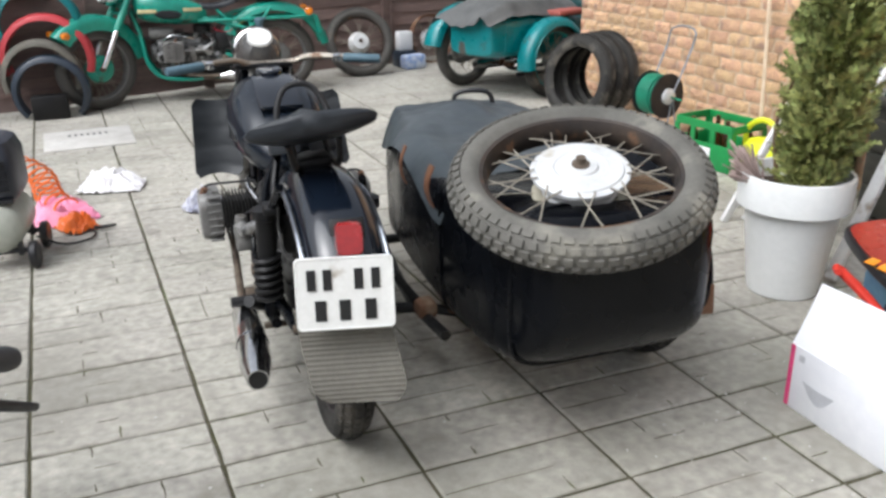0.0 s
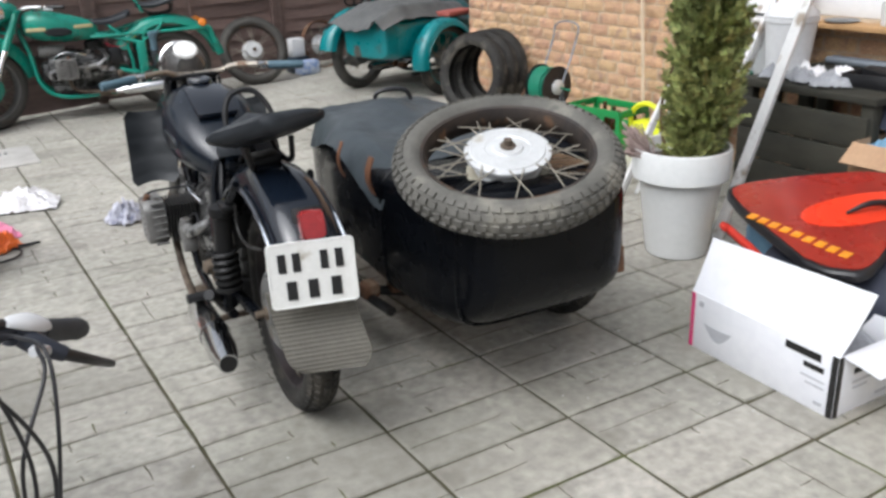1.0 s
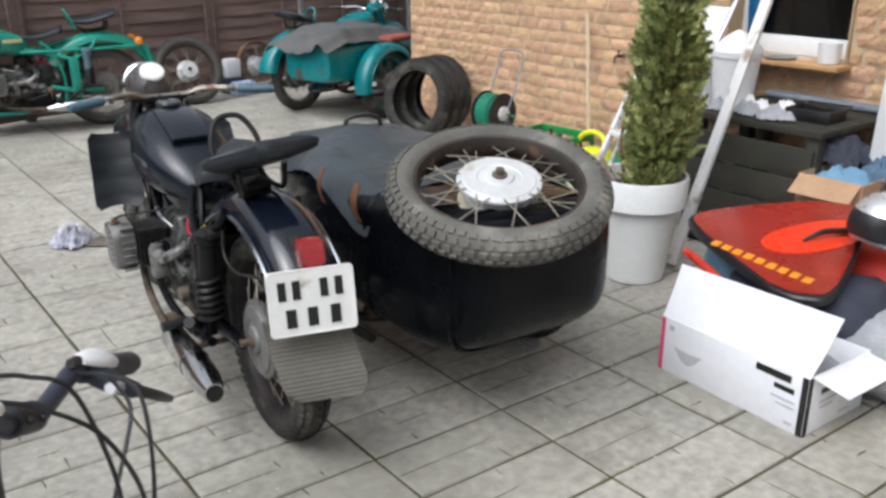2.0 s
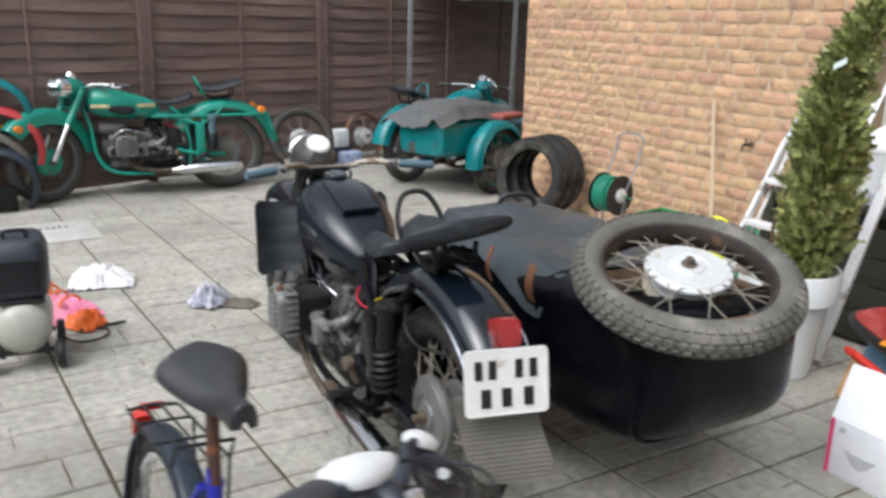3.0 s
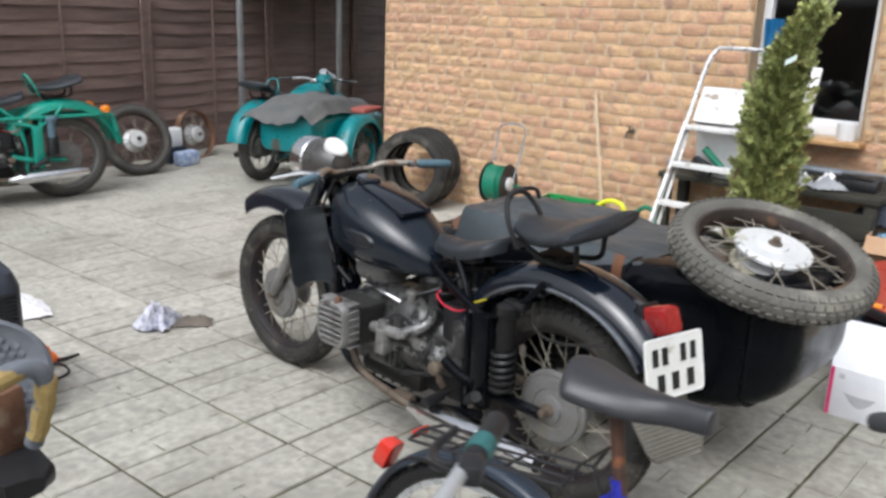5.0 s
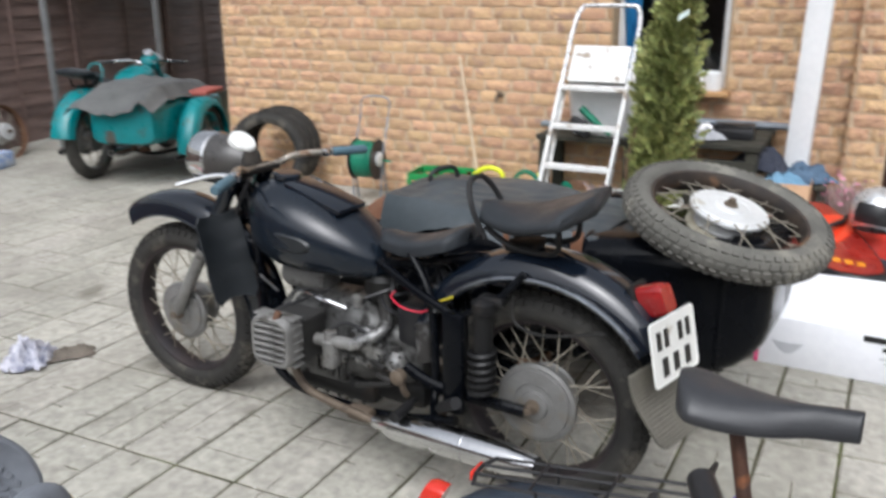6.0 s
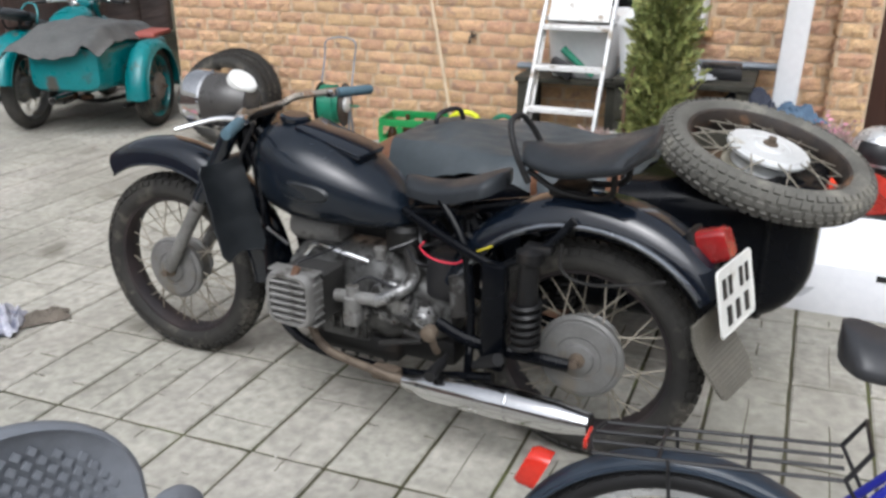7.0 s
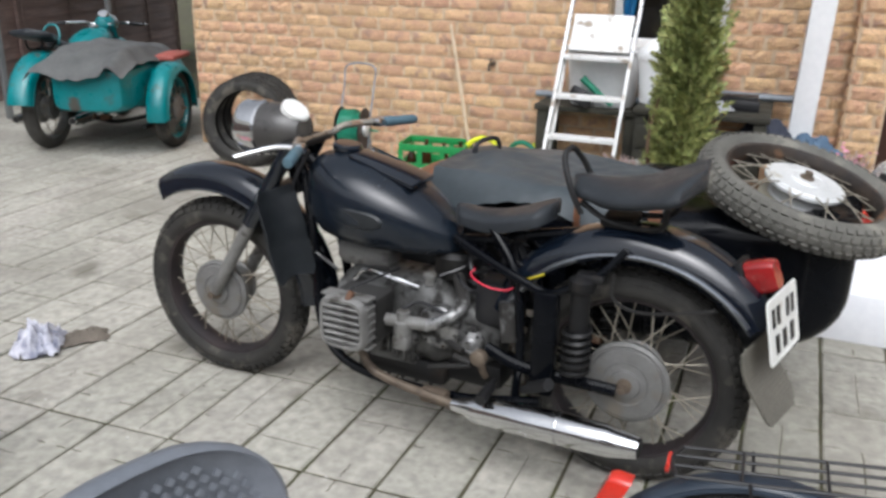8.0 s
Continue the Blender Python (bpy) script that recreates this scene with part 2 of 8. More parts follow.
M_REDPAINT = surf("faded_red_paint", (0.50, 0.05, 0.06), (0.40, 0.04, 0.05), 4, 0.5, 0.1, dirt=(0.16, 0.10, 0.08), dirt_at=0.64)
M_TERRA = surf("faded_red_vinyl", (0.34, 0.09, 0.065), (0.26, 0.06, 0.05), 4, 0.6, 0.1, bump=0.2)
M_BLUEGREY = surf("blue_grey_grip", (0.085, 0.15, 0.19), (0.06, 0.11, 0.14), 8, 0.6, 0.1)
M_WHITE = surf("white_enamel_plate", (0.75, 0.75, 0.72), (0.66, 0.66, 0.63), 9, 0.45, 0.1, dirt=(0.42, 0.38, 0.32), dirt_at=0.66, dirt_scale=14)
M_INKSHADE = surf("black_ink_and_hole_shade", (0.012, 0.012, 0.012), None, 9, 0.5, 0.05)
M_POT = surf("white_plastic_pot", (0.80, 0.81, 0.80), (0.73, 0.745, 0.735), 4, 0.4, 0.1, dirt=(0.55, 0.54, 0.49), dirt_at=0.68, dirt_scale=3)
M_WHITEPL = surf("white_plastic", (0.74, 0.75, 0.76), (0.66, 0.67, 0.68), 4, 0.4, 0.1)
M_WHITEPAINT = surf("white_metal_paint", (0.72, 0.72, 0.71), (0.62, 0.62, 0.61), 7, 0.45, 0.1, dirt=(0.32, 0.27, 0.22), dirt_at=0.57, dirt_scale=11)
M_CARDW = surf("white_card", (0.78, 0.79, 0.82), (0.72, 0.73, 0.77), 3, 0.6, 0.08)
M_CARD = surf("brown_card", (0.42, 0.27, 0.16), (0.36, 0.22, 0.13), 5, 0.8, 0.08)
M_GREYINK = surf("grey_print", (0.42, 0.43, 0.46), (0.50, 0.51, 0.54), 14, 0.6, 0.05)
M_PINK = surf("pink_print", (0.72, 0.06, 0.20), None, 9, 0.5)
M_CLOTHW = surf("white_cloth", (0.78, 0.77, 0.78), (0.70, 0.69, 0.71), 9, 0.9, 0.05, bump=0.4, bscale=120)
M_CLOTHB = surf("printed_cloth", (0.62, 0.62, 0.68), (0.16, 0.17, 0.24), 22, 0.9, 0.05, bump=0.4, bscale=120, fine=0.3)
M_CLOTHD = surf("oily_cloth", (0.10, 0.085, 0.07), (0.17, 0.145, 0.12), 12, 0.95, 0.05, bump=0.4, bscale=120)
M_PINKBAG = surf("pink_plastic_bag", (0.80, 0.30, 0.42), (0.75, 0.22, 0.36), 7, 0.45, 0.1)
M_HOSE = surf("orange_hose", (0.85, 0.17, 0.025), (0.75, 0.14, 0.02), 8, 0.4, 0.1)
M_COMPB = surf("blue_black_plastic", (0.022, 0.026, 0.038), (0.030, 0.033, 0.045), 5, 0.45, 0.1)
M_COMPT = surf("grey_green_tank", (0.42, 0.43, 0.37), (0.36, 0.37, 0.32), 4, 0.4, 0.1, dirt=(0.25, 0.23, 0.18), dirt_at=0.66)
M_TARP = surf("grey_tarpaulin", (0.115, 0.118, 0.116), (0.070, 0.072, 0.072), 4, 0.8, 0.1, bump=0.3, bscale=40)
M_CRATE = surf("green_crate_plastic", (0.012, 0.24, 0.06), (0.010, 0.19, 0.05), 5, 0.4, 0.1)
M_HOSEG = surf("green_hose", (0.012, 0.20, 0.12), (0.010, 0.15, 0.09), 8, 0.45, 0.1)
M_LIME = surf("lime_plastic", (0.70, 0.74, 0.02), (0.60, 0.64, 0.02), 5, 0.4, 0.1)
M_BLUE = surf("royal_blue_paint", (0.018, 0.025, 0.33), (0.015, 0.02, 0.25), 5, 0.3, 0.1, coat=0.3)
M_NAVY = surf("dark_blue_mudguard", (0.020, 0.030, 0.045), (0.028, 0.040, 0.058), 4, 0.4, 0.12, coat=0.1)
M_BIKEBLACK = surf("black_bicycle_paint", (0.014, 0.014, 0.016), None, 8, 0.4, 0.1)
M_SADDLE = surf("bicycle_saddle_vinyl", (0.022, 0.023, 0.026), (0.034, 0.035, 0.039), 5, 0.42, 0.1, bump=0.15, bscale=180)
M_SEATPAD = surf("grey_vinyl_pad", (0.125, 0.138, 0.160), (0.155, 0.168, 0.190), 5, 0.55, 0.1, bump=0.2, bscale=120)
M_LAMPGREY = surf("dusty_grey_paint", (0.040, 0.038, 0.037), (0.062, 0.058, 0.054), 6, 0.32, 0.1, coat=0.1, dirt=(0.16, 0.145, 0.12), dirt_at=0.64)
M_TANK = surf("satin_blue_black", (0.0080, 0.0124, 0.0195), (0.0060, 0.0094, 0.0152), 3, 0.22, 0.08, bump=0.05, bscale=30, dirt=(0.018, 0.021, 0.025), dirt_at=0.70, dirt_scale=5, spec=0.55)
M_FOAM = surf("torn_yellow_foam", (0.46, 0.34, 0.13), (0.34, 0.24, 0.09), 18, 0.95, 0.04, bump=0.6, bscale=90)
M_GRIP = surf("grey_rubber_grip", (0.040, 0.042, 0.046), (0.055, 0.057, 0.061), 9, 0.7, 0.1, bump=0.3, bscale=160)
M_BARBLUE = surf("blue_black_satin_paint", (0.024, 0.028, 0.040), (0.034, 0.039, 0.054), 6, 0.38, 0.1)
M_GRIPG = surf("green_grip_band", (0.03, 0.13, 0.13), None, 8, 0.5)
M_SILVER = surf("silver_paint", (0.62, 0.63, 0.64), (0.52, 0.53, 0.54), 8, 0.3, 0.1, metal=0.6)
M_STEM = surf("thuja_bark", (0.16, 0.10, 0.06), (0.10, 0.06, 0.035), 20, 0.9, 0.05, bump=0.6, bscale=60)
M_LEAF = surf("thuja_green", (0.325, 0.345, 0.118), (0.170, 0.20, 0.068), 5, 0.6, 0.1, vary=0.50, hue=0.022, island=True)
M_DRY = surf("dry_heather", (0.42, 0.33, 0.30), (0.34, 0.25, 0.23), 9, 0.9, 0.05, vary=0.2, island=True)
M_BLOOM = surf("pink_blossom", (0.52, 0.22, 0.31), (0.38, 0.16, 0.20), 9, 0.8, 0.05, vary=0.25, island=True)
M_LEAFTAG = surf("pale_label", (0.66, 0.78, 0.72), None, 9, 0.5)
M_SOIL = surf("soil", (0.05, 0.035, 0.022), None, 30, 0.95, 0.03, bump=0.8, bscale=60)
M_CREAMWALL = surf("cream_render", (0.86, 0.85, 0.78), (0.82, 0.81, 0.74), 1.5, 0.85, 0.08)
M_EAVE_SHADE = surf("dark_eave_and_canopy_shade", (0.030, 0.026, 0.020), (0.045, 0.038, 0.028), 3, 0.6, 0.1)
M_ROOFSHEET = surf("grey_roof_sheet", (0.16, 0.165, 0.165), (0.12, 0.125, 0.125), 2, 0.55, 0.1)
M_GALV = surf("galvanised_steel", (0.30, 0.31, 0.315), (0.24, 0.25, 0.255), 9, 0.5, 0.1, metal=0.5)
M_UPVC = surf("white_window_frame", (0.75, 0.76, 0.77), (0.70, 0.71, 0.72), 3, 0.35, 0.08)
M_REVEAL = surf("tan_reveal", (0.40, 0.29, 0.18), (0.33, 0.24, 0.15), 4, 0.85, 0.08)
M_ROOMDIM = surf("room_dimness_colour", (0.055, 0.06, 0.065), (0.035, 0.04, 0.045), 2, 0.8, 0.1)
M_DOOR = surf("dark_brown_door", (0.055, 0.024, 0.016), (0.04, 0.017, 0.012), 4, 0.5, 0.1, stretch=(3, 1, 0.3))
M_BLUECLOTH = surf("bright_blue_cloth", (0.006, 0.13, 0.30), (0.005, 0.10, 0.24), 4, 0.6, 0.1)
M_BOARD = surf("red_bodyboard", (0.33, 0.022, 0.012), (0.20, 0.013, 0.010), 3, 0.3, 0.08, coat=0.3)
M_BOARDHOT = surf("orange_red_print", (0.80, 0.045, 0.012), (0.70, 0.04, 0.012), 3, 0.3, 0.08, coat=0.3)
M_BOARDTXT = surf("orange_print", (0.85, 0.30, 0.02), None, 6, 0.35)
M_PALEBLUE = surf("pale_blue_fabric", (0.16, 0.30, 0.42), (0.10, 0.20, 0.30), 6, 0.85, 0.05, bump=0.3)
M_DENIM = surf("denim", (0.085, 0.14, 0.21), (0.05, 0.085, 0.135), 6, 0.85, 0.05, bump=0.3)
M_DARKFAB = surf("dark_blue_fabric", (0.022, 0.026, 0.042), (0.035, 0.040, 0.060), 6, 0.85, 0.08, bump=0.3)
M_GREYFAB = surf("grey_fabric", (0.27, 0.28, 0.30), (0.36, 0.37, 0.39), 8, 0.85, 0.08, bump=0.4)
M_REDFAB = surf("red_fabric", (0.62, 0.03, 0.015), (0.48, 0.025, 0.012), 6, 0.6, 0.1, bump=0.3)
M_YELLOW = surf("yellow_plastic", (0.80, 0.52, 0.01), None, 6, 0.4)
M_BLACKPL = surf("black_plastic", (0.010, 0.010, 0.0115), (0.015, 0.015, 0.017), 6, 0.4, 0.1)
M_WIRER = surf("red_wire", (0.55, 0.02, 0.05), None, 9, 0.4)
M_WIREY = surf("yellow_wire", (0.60, 0.50, 0.02), None, 9, 0.4)
M_BLUECAN = surf("blue_white_pack", (0.10, 0.22, 0.55), (0.60, 0.65, 0.72), 16, 0.4, 0.1)
M_BOTTLE = surf("brown_bottle_glass", (0.05, 0.022, 0.008), None, 6, 0.15, 0.05, coat=0.3)
M_STRAP = surf("tan_leather_strap", (0.20, 0.085, 0.042), (0.14, 0.06, 0.03), 12, 0.6, 0.1, bump=0.3)
M_GRATE = surf("drain_casting", (0.52, 0.51, 0.485), (0.41, 0.395, 0.37), 6, 0.8, 0.08)
M_GLASS = glass("window_glass")
M_LENS = glass("lamp_glass")
M_TAPE = surf("galvanised_pipe", (0.22, 0.25, 0.28), (0.17, 0.19, 0.22), 8, 0.45, 0.1, metal=0.3)


# ---------------------------------------------------------------- mesh helpers
def V(*a):
    return Vector(a)


RX = Matrix.Rotation(radians(90), 4, "X")
RY = Matrix.Rotation(radians(90), 4, "Y")


def finish(name, bm, material, angle=35):
    me = bpy.data.meshes.new(name)
    bmesh.ops.recalc_face_normals(bm, faces=bm.faces[:])
    bm.to_mesh(me)
    bm.free()
    me.polygons.foreach_set("use_smooth", [True] * len(me.polygons))
    me.set_sharp_from_angle(angle=radians(angle))
    me.materials.append(material)
    return me


def part(name, bm, material, parent, label="", angle=35):
    ob = new(name, finish(name, bm, material, angle))
    ob.parent = parent
    return tagged(ob, label)


def piece(name, me, parent, m):
    ob = new(name, me)
    ob.parent = parent
    ob.matrix_basis = m
    return ob


def thing(name, label, category, m=None, group="", kind=""):
    ob = new(name)
    ob.empty_display_size = 0.1
    ob.matrix_basis = m or Matrix()
    return tagged(ob, label, category, group, kind)


def solid(name, bm, material, label, category, m=None, group="", kind="", angle=35):
    ob = new(name, finish(name, bm, material, angle))
    ob.matrix_basis = m or Matrix()
    return tagged(ob, label, category, group, kind)


def box(bm, c, s, bevel=0.0, m=None, seg=2):
    r = bmesh.ops.create_cube(bm, size=1.0)
    vs = r["verts"]
    bmesh.ops.scale(bm, verts=vs, vec=s)
    if bevel:
        es = list({e for v in vs for e in v.link_edges})
        o = bmesh.ops.bevel(bm, geom=es, offset=bevel, segments=seg, affect="EDGES", profile=0.5)
        vs = list({v for f in o["faces"] for v in f.verts} | {v for v in vs if v.is_valid})
    mt = Matrix.Translation(c) @ m if m else Matrix.Translation(c)
    bmesh.ops.transform(bm, matrix=mt, verts=vs)
    return vs


def loft(bm, rings, cap=True, wrap=False):
    rows = [[bm.verts.new(p) for p in ring] for ring in rings]
    n = len(rows[0])
    pairs = list(zip(rows, rows[1:])) + ([(rows[-1], rows[0])] if wrap else [])
    for a, b in pairs:
        for i in range(n):
            j = (i + 1) % n
            bm.faces.new((a[i], a[j], b[j], b[i]))
    if cap and not wrap:
        bm.faces.new(rows[0][::-1])
        bm.faces.new(rows[-1])
    return rows


def lathe(bm, prof, n=32, m=None, cap=True):
    """Turns (radius, height) round z, then applies m."""
    m = m or Matrix()
    rings = [[m @ V(r * math.cos(2 * math.pi * i / n), r * math.sin(2 * math.pi * i / n), h) for i in range(n)] for r, h in prof]
    loft(bm, rings, cap)


def ring_loop(bm, prof, n=48, m=None):
    """A closed section turned round z."""
    m = m or Matrix()
    rings = [[m @ V(r * math.cos(2 * math.pi * i / n), r * math.sin(2 * math.pi * i / n), h) for r, h in prof] for i in range(n)]
    loft(bm, rings, wrap=True)


def smooth_path(pts, k=6):
    pts = [Vector(p) for p in pts]
    if len(pts) < 3:
        return pts
    ext = [pts[0] * 2 - pts[1]] + pts + [pts[-1] * 2 - pts[-2]]
    out = []
    for i in range(1, len(ext) - 2):
        a, b, c, d = ext[i - 1:i + 3]
        for j in range(k):
            t = j / k
            out.append(0.5 * (2 * b + (c - a) * t + (2 * a - 5 * b + 4 * c - d) * t * t + (3 * b - a - 3 * c + d) * t ** 3))
    return out + [pts[-1]]


def tube(bm, pts, r, n=8, k=0, closed=False, flat=1.0):
    pts = smooth_path(pts, k) if k else [Vector(p) for p in pts]
    cnt = len(pts)
    side = None
    rings = []
    for i, p in enumerate(pts):
        if closed:
            d = pts[(i + 1) % cnt] - pts[i - 1]
        else:
            d = pts[min(i + 1, cnt - 1)] - pts[max(i - 1, 0)]
        d.normalize()
        if side is None:
            side = d.orthogonal().normalized() if abs(d.z) > 0.9 else d.cross(V(0, 0, 1)).normalized()
        side = (side - d * side.dot(d)).normalized()
        up = side.cross(d)
        rad = r[min(len(r) - 1, int(i * len(r) / cnt))] if isinstance(r, (list, tuple)) else r
        if isinstance(r, (list, tuple)):
            f = i / (cnt - 1) * (len(r) - 1)
            a = int(min(f, len(r) - 2))
            rad = r[a] + (r[a + 1] - r[a]) * (f - a)
        rings.append([p + side * (rad * math.cos(2 * math.pi * j / n)) + up * (rad * flat * math.sin(2 * math.pi * j / n)) for j in range(n)])
    loft(bm, rings, cap=not closed, wrap=closed)


def oval(c, hw, hh, p=2.5, n=24, axis="y"):
    """A rounded loop across y (or x, or z) round c."""
    out = []
    for i in range(n):
        a = 2 * math.pi * i / n
        ca, sa = math.cos(a), math.sin(a)
        u = hw * math.copysign(abs(ca) ** (2 / p), ca)
        w = hh * math.copysign(abs(sa) ** (2 / p), sa)
        out.append(V(c[0] + u, c[1], c[2] + w) if axis == "y" else V(c[0], c[1] + u, c[2] + w) if axis == "x" else V(c[0] + u, c[1] + w, c[2]))
    return out


def sheet(bm, fn, nu, nv, thick=0.003):
    g = [[bm.verts.new(fn(i / nu, j / nv)) for j in range(nv + 1)] for i in range(nu + 1)]
    fs = [bm.faces.new((g[i][j], g[i + 1][j], g[i + 1][j + 1], g[i][j + 1])) for i in range(nu) for j in range(nv)]
    bmesh.ops.recalc_face_normals(bm, faces=fs)
    if thick:
        bmesh.ops.solidify(bm, geom=fs, thickness=thick)


def ball(bm, c, r, s=(1, 1, 1), u=20, v=12):
    o = bmesh.ops.create_uvsphere(bm, u_segments=u, v_segments=v, radius=r)
    bmesh.ops.transform(bm, matrix=Matrix.Translation(c) @ Matrix.Diagonal((*s, 1)), verts=o["verts"])


def rod(bm, a, b, r, n=10):
    tube(bm, [a, b], r, n)


def B():
    return bmesh.new()


# ---------------------------------------------------------------- ground and paving
PAVE = pose(0.158, -0.335, 0, 0, 0, 5.6)  # one corner of the paving grid
CW, CH = 0.524, 0.257                     # one slab with its joint
SKEW = 0.042                              # the cross joints run a little askew
bm = B()
bmesh.ops.create_grid(bm, x_segments=24, y_segments=24, size=400)
ground = solid("ground", bm, M_JOINT, "sandy mossy ground under and between the pavers", "ground", pose(0, 0, -0.008), kind="structure")


def false_joints(i, j):
    """The dirt-filled dummy joints pressed into slab (i, j): (x0, y0, x1, y1, half width) from its corner."""
    rng = random.Random(i * 7919 + j * 104729)
    W, H = CW, CH
    kind = rng.choice("aabbccdef")
    cuts = {"a": [(W / 2, 0, W / 2, H)], "b": [(2 * W / 3, 0, 2 * W / 3, H), (0, H / 2, 2 * W / 3, H / 2)],
            "c": [(W / 2, 0, W / 2, H), (0, H / 2, W / 2, H / 2)], "d": [(W / 3, 0, W / 3, H), (W / 3, H / 2, W, H / 2)],
            "e": [(0, H / 2, W, H / 2), (W / 2, H / 2, W / 2, H), (2 * W / 3, 0, 2 * W / 3, H / 2)], "f": [(W / 4, 0, W / 4, H), (3 * W / 4, 0, 3 * W / 4, H)]}[kind]
    out = []
    for x0, y0, x1, y1 in cuts:
        w = rng.uniform(0.0017, 0.0030)
        how = rng.random()
        if how < 0.30:                    # open along its whole length
            runs = [(0.0, 1.0)]
        elif how < 0.75:                  # worn away but for a stub at each end
            runs = [(0.0, rng.uniform(0.15, 0.38)), (1 - rng.uniform(0.08, 0.30), 1.0)]
        else:
            runs = [(0.0, rng.uniform(0.25, 0.5))] if rng.random() < 0.5 else [(rng.uniform(0.55, 0.8), 1.0)]
        for f0, f1 in runs:
            out.append((x0 + (x1 - x0) * f0, y0 + (y1 - y0) * f0, x0 + (x1 - x0) * f1, y0 + (y1 - y0) * f1, w))
    return out


def slab_geometry(i, j):
    """Vertices and faces of slab (i, j) round its centre: worn edges first, then the dummy joints."""
    rng = random.Random(i * 31 + j * 977)
    g, b = 0.0052, 0.006
    w, h = CW / 2, CH / 2
    nx, ny = 6, 3
    rim = [(-w + 2 * w * k / nx, -h) for k in range(nx)] + [(w, -h + 2 * h * k / ny) for k in range(ny)]
    rim += [(-x, -y) for x, y in rim]
    verts, faces = [], []
    out = []
    for x, y in rim:
        e = g + rng.uniform(-0.0022, 0.0030)
        out.append((max(-w + e, min(w - e, x)), max(-h + e, min(h - e, y))))
    n = len(out)
    for z, ins in ((-0.03, 0.0), (-0.0045, 0.0), (0.0, b)):
        for x, y in out:
            f = rng.uniform(0.6, 1.5) if ins else 1.0
            verts.append((max(-w + g + ins * f, min(w - g - ins * f, x)), max(-h + g + ins * f, min(h - g - ins * f, y)), z))
    for r in (0, n):
        for q in range(n):
            p = (q + 1) % n
            faces.append((r + q, r + p, r + n + p, r + n + q))
    faces.append(tuple(range(2 * n, 3 * n)))
    solid_faces = len(faces)
    for x0, y0, x1, y1, hw in false_joints(i, j):
        x0, x1, y0, y1 = x0 - w, x1 - w, y0 - h, y1 - h
        lim = 0.008
        x0, x1 = max(-w + lim, min(w - lim, x0)), max(-w + lim, min(w - lim, x1))
        y0, y1 = max(-h + lim, min(h - lim, y0)), max(-h + lim, min(h - lim, y1))
        d = V(x1 - x0, y1 - y0, 0)
        if d.length < 0.015:
            continue
        nrm = V(-d.y, d.x, 0).normalized()
        m = 4
        k = len(verts)
        for q in range(m + 1):
            c = V(x0, y0, 0.0006) + d * (q / m) + nrm * rng.uniform(-0.0022, 0.0022)
            e = hw * rng.uniform(0.6, 1.5) * (0.5 if q in (0, m) else 1.0)
            verts.append(tuple(c - nrm * e))
            verts.append(tuple(c + nrm * e))
        for q in range(m):
            faces.append((k + 2 * q, k + 2 * q + 2, k + 2 * q + 3, k + 2 * q + 1))
    return [(x, y - SKEW * x, z) for x, y, z in verts], faces, solid_faces


def build_paving():
    bm = B()
    box(bm, (0, 0, -0.06), (0.4, 0.4, 0.03))
    holder = solid("pavement", bm, M_JOINT, "grey concrete slab paving with mossy sand joints", "pavement", PAVE, kind="structure")
    near = 0
    verts, faces, mats = [], [], []
    for j in range(-14, 42):
        for i in range(-12, 10):
            x, y = (i + 0.5) * CW, (j + 0.5) * CH
            rng = random.Random(i * 53 + j * 1213)
            m = pose(x, y - SKEW * x, rng.uniform(-0.002, 0.001), rng.uniform(-0.4, 0.4), rng.uniform(-0.3, 0.3), 0)
            vs, fs, split = slab_geometry(i, j)
            slots = [0] * split + [1] * (len(fs) - split)
            if -2.9 < x < 2.4 and -1.6 < y < 5.2 and near < 300:
                me = bpy.data.meshes.new("paver")
                me.from_pydata(vs, [], fs)
                me.materials.append(M_PAVER)
                me.materials.append(M_JOINT)
                me.polygons.foreach_set("material_index", slots)
                piece("paver", me, holder, m)
                near += 1
            else:
                k = len(verts)
                verts += [m @ Vector(v) for v in vs]
                faces += [tuple(k + q for q in f) for f in fs]
                mats += slots
    me = bpy.data.meshes.new("far_pavers")
    me.from_pydata(verts, [], faces)
    me.materials.append(M_PAVER_S)
    me.materials.append(M_JOINT)
    me.polygons.foreach_set("material_index", mats)
    rest = new("far_pavers", me)
    rest.parent = holder
    tagged(rest, kind="stuff")


# ---------------------------------------------------------------- brick house
WALL = pose(3.09, 4.42, 0, 0, 0, -86)     # x runs along the wall from its corner, y into the house
BL, BH = 0.208, 0.0845
OPEN = (3.37, 4.14, 0.93, 1.97)           # the window's opening along the wall and up
PIL = (4.88, 5.10)                        # the pilaster beside the door
WALL_H = 3.2


def wall_mesh(bm, u0, u1, z0, z1, y0, y1):
    box(bm, ((u0 + u1) / 2, (y0 + y1) / 2, (z0 + z1) / 2), (u1 - u0, y1 - y0, z1 - z0))


